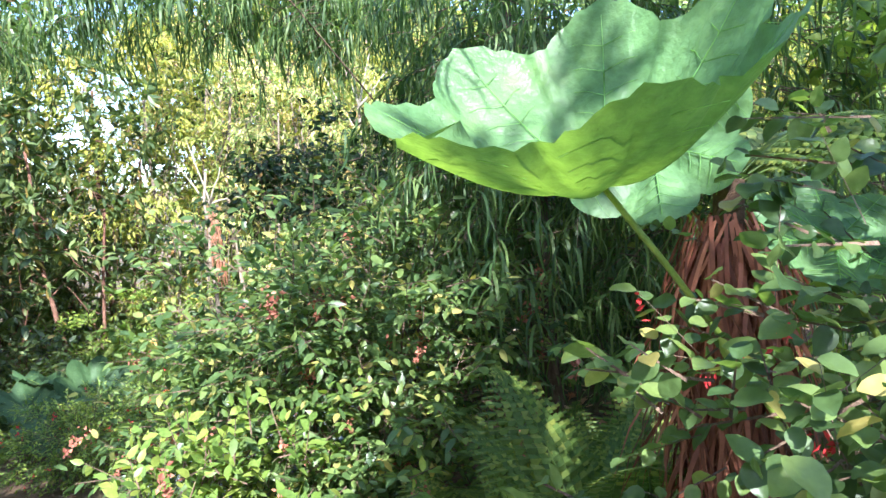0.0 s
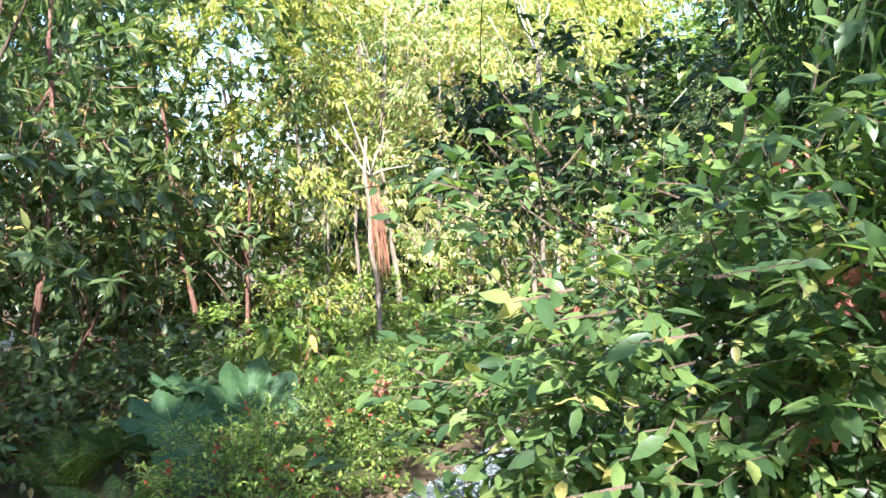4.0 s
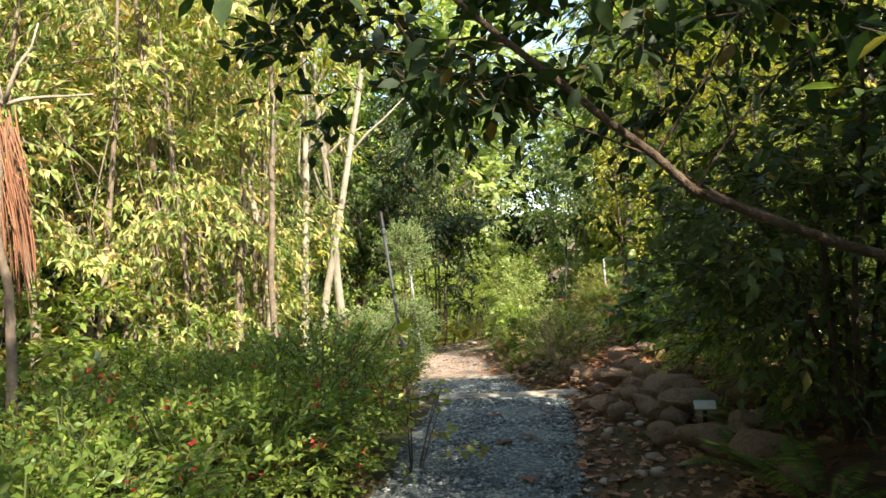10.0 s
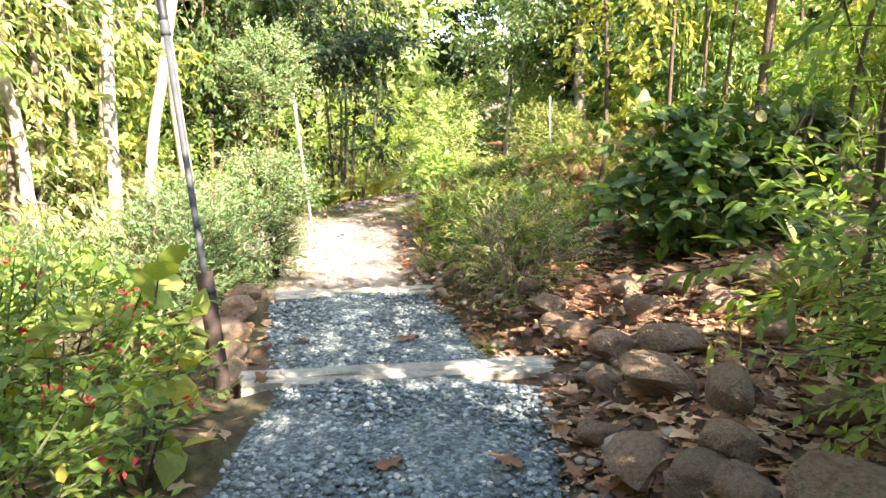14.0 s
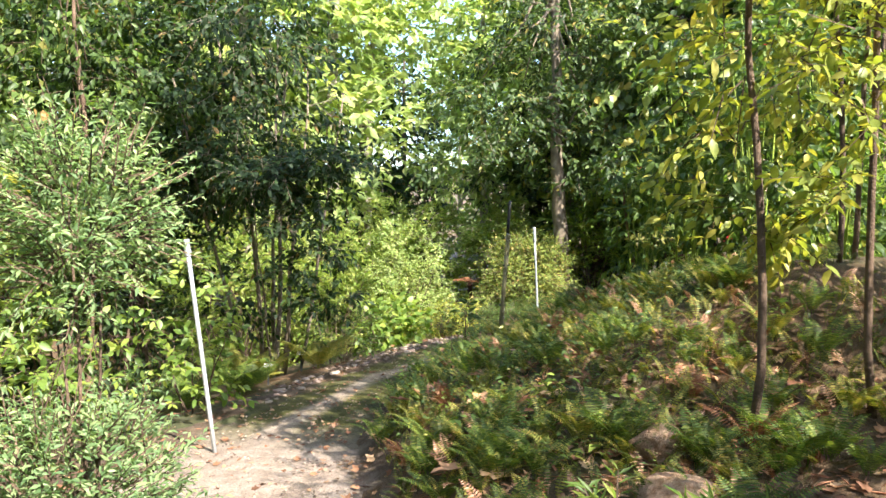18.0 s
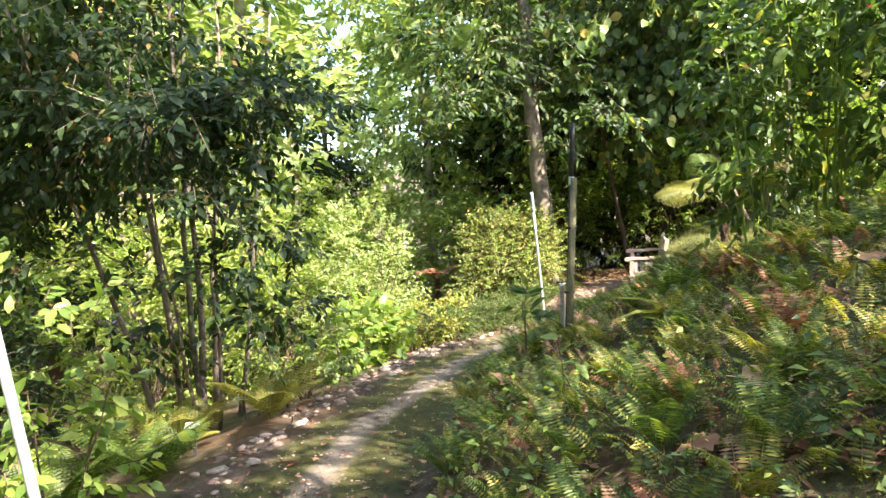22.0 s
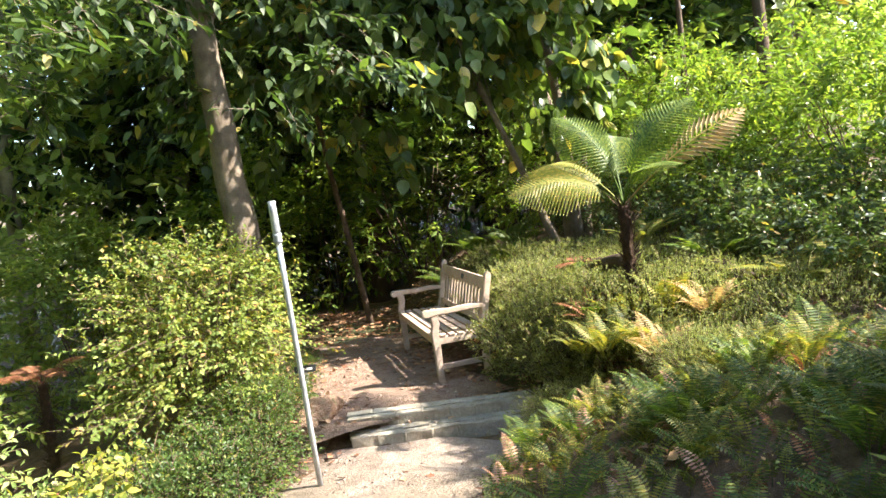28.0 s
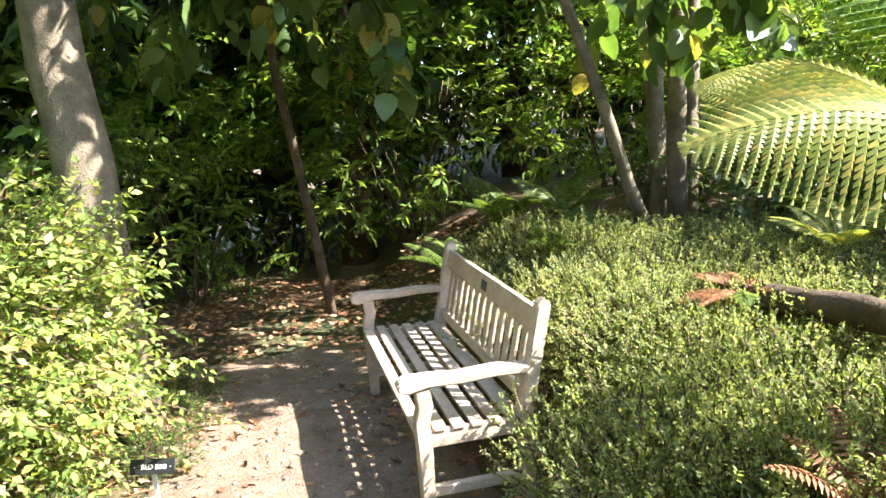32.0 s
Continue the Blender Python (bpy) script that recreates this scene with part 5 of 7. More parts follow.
zb = height(2.75, -2.35)
umbrella_plant((2.75, -2.35, zb), [((2.23, -1.68, 2.16), 0.45, 0.62, 17, -19, 0, (3.25, -1.85, zb)), ((2.76, -0.93, 2.30), 0.34, 0.10, 58, -22, -28, (3.3, -1.3, zb)), ((2.72, -1.80, 2.00), 0.19, 0.12, 38, 12, -20, (3.2, -2.0, zb))],
               "plant with huge cupped lobed leaves on long stalks")
gx, gy = -0.95, 4.55
zg = height(gx, gy)
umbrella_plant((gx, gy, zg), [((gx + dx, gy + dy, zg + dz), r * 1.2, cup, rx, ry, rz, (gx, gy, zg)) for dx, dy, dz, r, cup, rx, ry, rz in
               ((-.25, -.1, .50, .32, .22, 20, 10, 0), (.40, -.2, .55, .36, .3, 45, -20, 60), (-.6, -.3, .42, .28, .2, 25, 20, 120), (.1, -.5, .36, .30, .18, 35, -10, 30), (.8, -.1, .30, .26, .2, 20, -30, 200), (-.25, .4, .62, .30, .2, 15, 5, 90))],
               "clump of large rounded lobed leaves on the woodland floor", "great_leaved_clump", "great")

# the blurred shrub with pink flowers close by at the start
put("shrub", 2.50, -2.30, "soft-leaved shrub with small pinkish-red flowers", "shrub", 41, stems(R, 6, 0.12, 1.4, 0.007), [(-.1, .05, .95, .4, .36, .45), (.25, .2, 1.35, .5, .4, .45), (.55, .3, 1.2, .4, .4, .5), (.05, .1, .5, .4, .4, .35), (.3, -.1, 1.0, .35, .35, .5)], leaf_round(.8), "bush", 0.050, 620, clump=0, per=6, twig=0.18, flowers=("red", 50, SMALL, 0.02, "blossom", 0.03), limbs=8)

for k, (x, y, l) in enumerate(((-1.3, 3.6, .6), (-1.9, 4.3, .7), (-2.3, 5.0, .6), (-1.0, 2.6, .5), (-2.6, 3.4, .7), (-3.2, 4.4, .7), (-1.6, 1.6, .55))):
    fern((x, y, height(x, y)), "shaded fern on the woodland floor", 260 + k, 9, l, "fern", FROND_FINE, rise=1.1)
lu = put("shrub", -1.9, 5.6, "low dark-leaved undergrowth beneath the trees", "shrub", 43, stems(R, 7, 0.2, 0.8, 0.008), [(0, 0, .5, .6, .6, .45), (.3, .2, .8, .5, .5, .4)], leaf_ovate(.5), "rhodo", 0.10, 240, per=6, twig=0.24, group="low undergrowth")
for x, y, rz, s in ((-3.1, 6.4, 40, 1.1), (-2.4, 7.4, 120, 1.2), (-.9, 6.9, 200, 1.0), (-3.9, 5.2, 300, 1.1), (-2.7, 4.2, 20, .9), (-.3, 7.5, 80, 1.1), (.9, 7.8, 160, 1.0), (2.0, 8.5, 250, 1.0)):
    clone(lu, x, y, None, rz, s)

# leathery-leaved woodland on the left
RH = [([(0, 0, 0), (.1, .1, 1.2), (.35, .2, 2.6), (.45, .3, 4.4)], 0.05, 0.018), ([(-.15, .1, 0), (-.35, .1, 1.5), (-.5, .3, 3.6)], 0.04, 0.015), ([(.2, -.1, 0), (.6, -.2, 1.0), (.9, -.2, 1.5)], 0.025, 0.01)]
rh = put("tree", -2.95, 5.7, "slender tree with leathery whorled leaves and bare stems", "tree", 51, RH,
         [(0, 0, 3.6, 1.5, 1.4, 1.3), (.6, -.1, 2.3, 1.2, 1.1, .8), (-.6, .1, 2.2, 1.1, 1.1, .8), (1.2, .0, 1.35, .9, .8, .55), (-.4, -.3, 1.1, 1.0, .8, .6), (0, 0, 5.0, 1.3, 1.3, 1.0)], leaf_ovate(0.36, 0.1, 0.22), "rhodo", 0.165, 560, bark=BARK_RED,
         per=8, twig=0.26, whorl=True, droop=0.25, shell=0.2, limbs=12, group="whorled-leaf trees")
for x, y, rz, s in ((-4.3, 7.2, 70, 1.1), (-1.55, 7.3, 200, 0.95), (-3.3, 9.2, 130, 1.25), (-5.6, 5.4, 300, 1.0), (-4.6, 10.5, 20, 1.35), (-1.8, 10.2, 250, 1.3), (-6.6, 8.6, 160, 1.2), (-4.2, 3.4, 220, 0.9)):
    clone(rh, x, y, None, rz, s)
ws = put("sapling", -0.40, 5.95, "young whorled-leaf sapling with one yellowing leaf", "sapling", 52, [([(0, 0, 0), (-.1, -.05, .6), (.1, -.1, 1.1)], 0.012, 0.006)], [(.1, -.1, 1.2, .14, .12, .1), (-.3, 0, 1.55, .3, .25, .2), (.0, 0, .9, .35, .3, .2)], leaf_round(0.40, 0.1, 0.3), "bright", 0.17, 14, bark=BARK_RED, per=8, twig=0.2, whorl=True, keep=None)
one = Soup()
scatter(one, leaf_round(.42, .1, .3), np.array([[.12, -.12, 1.22]]), np.array([[.3, -.5, -.8]]), np.array([[.2, -.9, .3]]), .17)
part_of("yellow_leaf", one, LF["litter_gold"], ws, "one golden-yellow leaf")

# yellowing, vine-hung trees in the sun
YL = leaf_fold(0.36, 0.14, 0.3)
yt = put("tree", 0.55, 8.7, "sunlit tree hung with yellowing leaves and vines", "tree", 61, [([(0, 0, 0), (.05, .1, 1.6), (-.1, .1, 3.4), (.1, .2, 5.5)], 0.05, 0.02), ([(.4, .1, 0), (.6, .1, 2.0), (.8, .2, 4.6)], 0.04, 0.015), ([(-.4, -.1, 0), (-.5, 0, 2.4), (-.3, .1, 5.0)], 0.035, 0.012)],
         [(0, 0, 1.6, 1.0, .8, 1.1), (.5, .1, 3.0, 1.0, .9, 1.2), (-.5, 0, 3.2, 1.0, .9, 1.2), (0, .1, 4.8, 1.3, 1.1, 1.1), (.2, -.3, .7, 1.0, .6, .6)], YL, "yellow", 0.10, 820, bark=BARK_GREY, per=8, twig=0.32, droop=0.45, up=0.1, shell=0.3, limbs=26, clump=13, group="vine-hung trees")
for x, y, rz, s in ((1.75, 9.3, 100, 1.0), (2.75, 10.2, 210, 1.05), (1.1, 10.6, 300, 1.25), (3.3, 11.7, 45, 1.2)):
    clone(yt, x, y, None, rz, s)
gt = put("tree", -0.75, 8.3, "sunlit light-green tree with drooping leaves", "tree", 62, [([(0, 0, 0), (.0, .1, 2.0), (.1, .2, 5.0)], 0.05, 0.02), ([(.2, .1, 0), (.4, .1, 2.0), (.5, .2, 4.0)], 0.035, 0.012)],
         [(0, 0, 2.0, .9, .8, 1.1), (0, 0, 3.8, 1.2, 1.0, 1.1), (.2, 0, 5.4, 1.3, 1.1, 1.0), (-.3, -.2, .9, .8, .6, .6)], YL, "lime", 0.11, 700, bark=BARK_GREY, per=8, twig=0.34, droop=0.4, up=0.1, shell=0.3, limbs=14, clump=13, group="light-green drooping trees")
for x, y, rz, s in ((-2.2, 12.2, 90, 1.3), (0.2, 12.8, 200, 1.4), (2.2, 13.2, 300, 1.45), (4.3, 13.5, 20, 1.25)):
    clone(gt, x, y, None, rz, s)


gb = put("shrub", 0.15, 7.75, "leafy green shrub at the foot of the yellowing trees", "shrub", 63, stems(R, 8, 0.2, 1.3, 0.010, 0.004), [(0, 0, .8, .6, .55, .6), (.1, .1, 1.4, .5, .5, .45), (-.1, -.1, .35, .65, .5, .35)], leaf_fold(.42), "bright", 0.09, 420, per=7, twig=0.25, droop=0.3, group="shrubs under the yellowing trees")
for x, y, rz, s in ((-0.75, 7.3, 80, 1.1), (1.15, 8.2, 170, .9), (2.0, 8.75, 250, .8), (-1.5, 6.7, 30, .9)):
    clone(gb, x, y, None, rz, s)


def dead_trunk():
    at = (0.45, 7.2, height(.45, 7.2) - .03)
    up = 0.06 - at[2]
    rng = rng_of(65)
    root = thing("dead_trunk", at, "bare dead trunk wrapped in reddish dry vines", "tree")
    s, v = Soup(), Soup()
    tube(s, bend(rng, (0, 0, 0), (-.12, 0, 2.75 + up), 9, 0.12), np.linspace(.042, .018, 9), 8)
    part_of("trunk", s, BARK_GREY, root, smooth=True)
    for tip in ((.42, -.1, 2.4 + up), (-.35, .1, 3.2 + up), (.1, -.2, 2.8 + up), (-.5, 0, 2.9 + up)):
        b = Soup()
        tube(b, bend(rng, (-.09, 0, 2.3 + up), tip, 5, 0.1), np.linspace(.018, .005, 5), 5)
        part_of("branch", b, BARK_PALE, root)
    for k in range(60):
        a = rng.random() * 6.28
        z0, z1 = 2.3 + up - rng.random() * .5, 0.95 + up + rng.random() * .9
        tube(v, bend(rng, (.06 * math.cos(a) - .09, .06 * math.sin(a), z0), (.09 * math.cos(a + .4) - .03, .09 * math.sin(a + .4), z1), 7, 0.05), .0045, 3)
    tagged(part_of("vine_curtain", v, LF["dry"], root, "hanging reddish dry vine stems"), kind="stuff")
    return root


dead_trunk()


def pale_trunk(x, y, pts, r, label="slender pale-barked tree trunk in sunlight", arms=(), bark=None):
    bark = bark or BARK_PALE
    at = (x, y, height(x, y) - .03)
    rng = rng_of(int(x * 100))
    root = thing("pale_tree", at, label, "tree", "pale trunks behind the path")
    s = Soup()
    q = np.asarray(pts, float)
    fine = np.concatenate([bend(rng, q[i], q[i + 1], 6, 0.035)[:-1] for i in range(len(q) - 1)] + [q[-1:]])
    tube(s, fine, np.linspace(r, r * .55, len(fine)), 9)
    part_of("trunk", s, bark, root, smooth=True)
    for k in range(6):
        i = rng.integers(len(fine) // 2, len(fine))
        b = Soup()
        tube(b, bend(rng, fine[i], fine[i] + rng.normal(0, .5, 3) + (0, 0, 1.0), 5, 0.12), np.linspace(r * .4, .006, 5), 5)
        part_of("branch", b, BARK_PALE, root)
    for arm in arms:
        b = Soup()
        tube(b, bend(rng, fine[-1], arm, 6, 0.08), np.linspace(r * .5, r * .2, 6), 7)
        part_of("limb", b, BARK_PALE, root, smooth=True)
    l = Soup()
    foliage(rng, l, None, [(*(fine[-1] + (0, 0, .3)), 1.2, 1.2, .8)], 160, YL, .12, per=7, twig=.3, droop=.6)
    tagged(part_of("foliage", l, LF["lime"], root), kind="stuff")


pale_trunk(4.28, 11.45, [(0, 0, 0), (.25, .02, 1.5), (.62, .05, 3.1), (.95, .1, 4.6), (1.2, .2, 6.2)], .062)
pale_trunk(4.02, 11.2, [(0, 0, 0), (.06, .05, 1.8), (.16, .1, 3.6), (.2, .2, 5.8)], .066)
pale_trunk(3.25, 10.3, [(0, 0, 0), (-.05, 0, 1.5), (-.2, .1, 3.0), (-.1, .2, 5.4)], .055)
pale_trunk(2.72, 8.75, [(0, 0, 0), (-.10, -.1, 1.6), (-.07, -.3, 4.35)], .042, arms=((-.45, -.25, 5.6), (.25, -.2, 5.7), (.42, -.3, 4.9)), bark=BARK_GREY)
pale_trunk(5.0, 11.9, [(0, 0, 0), (-.1, .1, 2.0), (-.3, .2, 5.5)], .08, "brown-grey tree trunk behind feathery shrubs")

# flowering shrubs with red blooms beside the gravel
RF = rng_of(70)
fu = put("shrub", 1.05, 5.25, "loose green shrub dotted with small red flowers", "shrub", 71, stems(RF, 14, 0.3, 0.75, 0.006, 0.003), [(0, 0, .34, .62, .6, .33), (.2, .1, .46, .5, .5, .26), (-.25, -.1, .42, .45, .5, .26)], leaf_fold(.5), "bright", 0.045, 620, clump=5, per=7, twig=0.17, droop=0.1, limbs=3, bark=DULL_STEM,
         flowers=("red", 34, SMALL, 0.028, "blossom", 0.0), group="red-flowered shrubs")
fx = put("shrub", 2.05, 6.25, "loose bright shrub dotted with small red flowers", "shrub", 72, stems(RF, 14, 0.3, 0.8, 0.006, 0.003), [(0, 0, .4, .6, .6, .4), (.25, .1, .6, .5, .5, .3), (-.25, -.1, .5, .45, .5, .32)], leaf_fold(.5), "bright", 0.045, 560, clump=5, per=7, twig=0.18, droop=0.1, limbs=3, bark=DULL_STEM,
         flowers=("red", 40, SMALL, 0.028, "blossom", 0.0), group="red-flowered shrubs")
for ob, x, y, rz, s in ((fu, 0.2, 4.2, 40, 1.0), (fu, 1.55, 5.75, 190, .95), (fx, 1.3, 6.5, 100, 1.05), (fx, 2.55, 7.0, 220, .9), (fu, 0.4, 5.3, 250, 1.1), (fx, 0.6, 6.3, 20, 1.05), (fx, 1.9, 7.4, 300, 1.0), (fu, -.35, 3.2, 130, .9), (fx, -.2, 5.9, 130, 1.0)):
    clone(ob, x, y, None, rz, s)
put("shrub", 2.35, 5.62, "trailing bright shoots leaning over the gravel", "shrub", 73, stems(RF, 5, 0.1, 0.5, 0.005, 0.002), [(0, 0, .22, .28, .28, .2), (-.1, .2, .4, .3, .3, .2)], ROUND, "lime", 0.05, 30, per=6, twig=0.2, droop=0.3, keep=lambda p: p[:, 2] > 0, flowers=("red", 5, SMALL, 0.018, "blossom", 0.0))
put("shrub", 2.85, 6.75, "young plant with broad yellow-green leaves", "plant", 74, stems(RF, 5, 0.05, 0.5, 0.005, 0.003), [(0, 0, .42, .28, .25, .22)], BROAD, "lime", 0.13, 12, per=4, twig=0.14)
put("shrub", 2.95, 8.35, "clump of broad glossy green leaves", "plant", 75, stems(RF, 7, 0.1, 0.5, 0.006, 0.003), [(0, 0, .4, .45, .4, .3)], BROAD, "bright", 0.15, 40, per=5, twig=0.16)

# feathery blue-green shrubs left of the lower step
fs = put("shrub", 3.85, 9.35, "feathery blue-green shrub beside the step", "shrub", 81, stems(RF, 10, 0.15, 0.7, 0.008, 0.003), [(0, 0, .4, .5, .45, .4), (.2, .2, .62, .4, .35, .3)], NEEDLE, "blue", 0.055, 900, clump=0, per=12, twig=0.2, droop=0.05, up=0.6)
clone(fs, 3.05, 9.6, None, 100, 0.9)
put("shrub", 5.0, 10.0, "slender young tree with a round silvery-green crown", "shrub", 82, stems(RF, 4, 0.05, 1.7, 0.010, 0.004, .08), [(.02, .06, 1.82, .25, .25, .23), (-.02, .06, 1.58, .17, .17, .13), (-.12, -.12, .85, .3, .3, .2), (-.3, -.1, .4, .35, .3, .25)], leaf_plain(.34), "blue", 0.038, 1500, clump=0, per=12, twig=0.2, droop=0.1, up=0.5, keep=lambda p: .63 - .841 * p[:, 0] + .542 * p[:, 1] > .32)
clone(fs, 4.75, 11.3, None, 200, 0.75)
put("shrub", 5.55, 13.1, "leafy sapling with lime-green leaves", "shrub", 83, stems(RF, 6, 0.15, 1.1, 0.008, 0.003), [(0, 0, .7, .5, .5, .5), (.2, 0, .3, .5, .4, .3)], OVATE, "bright", 0.09, 90, per=6, twig=0.24)
put("shrub", 7.1, 13.7, "young shrub with large pale green leaves", "shrub", 84, stems(RF, 5, 0.15, 1.1, 0.008, 0.003), [(0, 0, 1.0, .4, .4, .4), (-.1, -.1, .45, .5, .45, .35)], OVATE, "bright", 0.095, 90, per=6, twig=0.24)

# the right-hand thicket
# the last two crown parts are unseen, added to shade the flowering shrubs
put("tree", 3.35, 2.55, "small arching tree leaning dark leafy limbs over the path", "tree", 91, [([(0, 0, 0), (-.25, .12, .8), (-.65, .42, 1.25), (-1.3, .75, 1.5), (-1.8, 1.0, 1.95), (-2.1, 1.35, 2.4)], 0.028, 0.007), ([(.1, .1, 0), (.2, .3, 1.6), (-.1, .6, 3.2)], 0.045, 0.015)],
    [(-2.0, 1.3, 2.35, .75, .6, .42), (-1.3, 1.1, 2.3, .7, .7, .55), (-.6, 1.0, 2.6, .8, .8, .7), (.1, .9, 3.0, .9, .9, .7), (.3, .5, 1.9, .6, .7, .7), (-1.3, 1.9, 2.9, .9, .7, .45), (-2.2, 1.7, 2.75, .6, .5, .3), (-1.5, 1.5, 2.0, .45, .4, .25), (-1.95, 1.6, 1.95, .5, .5, .2), (-1.3, 1.9, 2.05, .55, .5, .22), (-1.7, 2.1, 2.15, .6, .5, .2), (-.9, .35, 1.5, .5, .3, .4), (-.3, .0, 1.1, .45, .35, .5), (-1.3, .6, 1.75, .4, .3, .3), (.9, 1.1, 3.5, 1.0, .9, .6), (1.7, 1.3, 3.7, .9, .9, .6), (.9, .6, 2.6, .8, .7, .7), (-2.6, -1.5, 4.0, 1.0, .6, .3), (-3.6, -1.7, 3.9, .8, .6, .3)], OVATE, "dark", 0.085, 2200, per=6, twig=0.26, droop=0.35, shell=0.2, limbs=14,
    keep=lambda p: (p[:, 2] > 1.86) | (p[:, 0] > -1.15), z=-.03)
dk = put("shrub", 3.55, 3.55, "dense dark evergreen shrub beside the boulders", "shrub", 92, stems(RF, 8, 0.2, 1.8, 0.016, 0.005), [(0, 0, 1.0, .8, .8, .75), (.3, .0, 1.5, .75, .7, .55), (.3, .2, .5, .6, .5, .45)], leaf_fold(.45), "rhodo", 0.075, 1150, per=7, twig=0.24, droop=0.3, shell=0.3)
clone(dk, 4.3, 2.5, None, 220, 1.0)
tw = put("shrub", 4.5, 4.65, "fine twiggy shrub leaning over the boulders", "shrub", 93, stems(RF, 5, 0.12, 1.1, 0.006, 0.002), [(0, 0, .45, .5, .5, .4), (-.05, .1, .8, .45, .45, .35), (.15, .1, .3, .45, .4, .28)], leaf_fold(.36), "sunny", 0.058, 480, limbs=0, per=8, twig=0.24, droop=0.35)
clone(tw, 4.05, 4.0, None, 120, .85)
put("sapling", 4.62, 5.25, "slender sapling with feathery light leaves", "sapling", 94, [([(0, 0, 0), (.02, .02, 1.2), (-.02, .05, 2.6)], 0.016, 0.006)], [(.1, -.1, 2.3, .8, .7, .7), (0, 0, 1.5, .5, .45, .5), (0, 0, 3.0, .6, .6, .5)], LANCE, "bright", 0.08, 420, limbs=3, per=9, twig=0.26, droop=0.3)
put("shrub", 6.52, 6.66, "bush with large rounded dark green leaves", "shrub", 95, stems(RF, 8, 0.2, 0.9, 0.012, 0.005), [(.1, .2, .42, .6, .55, .38), (.3, .2, .62, .5, .5, .3), (0, .1, .3, .5, .45, .28)], leaf_round(.85, .1, .2), "bush", 0.09, 680, clump=6, per=5, twig=0.2, droop=0.2, shell=0.6)
put("shrub", 5.35, 7.45, "twiggy grey-green heath shrub", "shrub", 96, stems(RF, 26, 0.12, 0.55, 0.004, 0.002), [(0, 0, .3, .36, .36, .3)], NEEDLE, "hedge", 0.035, 360, clump=0, per=11, twig=0.2, up=0.8, bark=BARK_GREY)
put("shrub", 5.75, 8.05, "low spiky green groundcover tuft", "shrub", 97, stems(RF, 10, 0.15, 0.35, 0.004, 0.002), [(0, 0, .22, .5, .5, .22)], NEEDLE, "fern", 0.08, 240, per=10, twig=0.16, up=0.8)
put("shrub", 5.05, 5.35, "arching leafy shoots among the boulders", "shrub", 98, stems(RF, 7, 0.1, 0.6, 0.005, 0.002), [(0, 0, .35, .4, .4, .3)], LANCE, "bright", 0.10, 70, per=7, twig=0.26, droop=0.3)


def grass_tuft(x, y, h, n, seed, key, label):
    rng = rng_of(seed)
    root = thing("grass_tuft", (x, y, height(x, y) - .01), label, "grass")
    s = Soup()
    a = rng.random(n) * 6.28
    w = np.column_stack([np.cos(a) * .5, np.sin(a) * .5, np.full(n, 1.0)]) + rng.normal(0, .2, (n, 3))
    scatter(s, leaf_strap(.025, 1.0, 4), rng.normal(0, .03, (n, 3)) * (1, 1, 0), w, np.column_stack([-np.cos(a), -np.sin(a), np.full(n, .4)]), h * (.5 + .6 * rng.random(n)))
    part_of("leaf_blade", s, LF[key], root)
    return root


for k, (x, y, l) in enumerate(((2.35, 2.75, .4), (2.75, 3.3, .42), (2.55, 2.2, .5), (3.0, 3.75, .38), (3.4, 4.0, .35), (2.2, 3.35, .3))):
    fern((x, y, height(x, y)), "shaded green fern by the boulders", 250 + k, 8, l, "fern", FROND)
for k, (x, y, h, key) in enumerate(((5.45, 5.75, .55, "hedge"), (5.7, 5.5, .6, "fern"), (5.2, 5.0, .5, "fern"), (0.95, 2.9, .5, "strap"), (1.15, 2.55, .55, "strap"), (4.9, 7.2, .2, "fern"))):
    grass_tuft(x, y, h, 60, 200 + k, key, "tuft of long arching grassy leaves")

# sunlit saplings right of the path
sp = put("sapling", 7.6, 8.6, "thin dark-stemmed sapling with yellow-green leaves", "sapling", 101, [([(0, 0, 0), (.03, .02, 1.5), (-.03, .1, 3.2), (.05, .1, 4.6)], 0.022, 0.008)], [(.2, 0, 2.0, .6, .6, .6), (.2, 0, 3.1, .7, .7, .8), (.1, 0, 4.3, .6, .6, .6), (.1, .1, 1.2, .4, .4, .35)], leaf_ovate(.5, .1, .25), "lime", 0.085, 300, clump=4, per=7, twig=0.3, droop=0.2, shell=0.15, limbs=12, group="dark-stemmed saplings")
for x, y, rz, s in ((8.1, 8.2, 100, 1.0), (7.1, 6.3, 220, .8), (9.2, 6.8, 160, 1.1), (9.6, 8.8, 45, .95), (10.3, 8.9, 260, 1.0), (10.0, 8.0, 350, 1.05)):
    clone(sp, x, y, None, rz, s)

# slim tall tree behind the saplings; its unseen crown is added for shade
put("tree", 9.2, 7.9, "slim dark-barked tree with a high spreading crown", "tree", 127, [([(0, 0, -.1), (.05, .02, 2.5), (-.05, .1, 5.0), (.0, .3, 8.0)], .05, .02)], [(-.3, .3, 6.3, 1.5, .9, .6), (.6, .2, 7.2, 1.3, 1.0, .6), (-.6, .5, 8.0, 1.2, 1.0, .6), (.2, .4, 8.9, 1.0, .9, .6), (-1.4, .4, 3.9, 1.1, .7, .3), (-.3, .8, 4.6, 1.0, .7, .3)], OVATE, "dark", .13, 820, per=7, twig=.4, droop=.3, shell=.2, limbs=18, limb_from=.45)

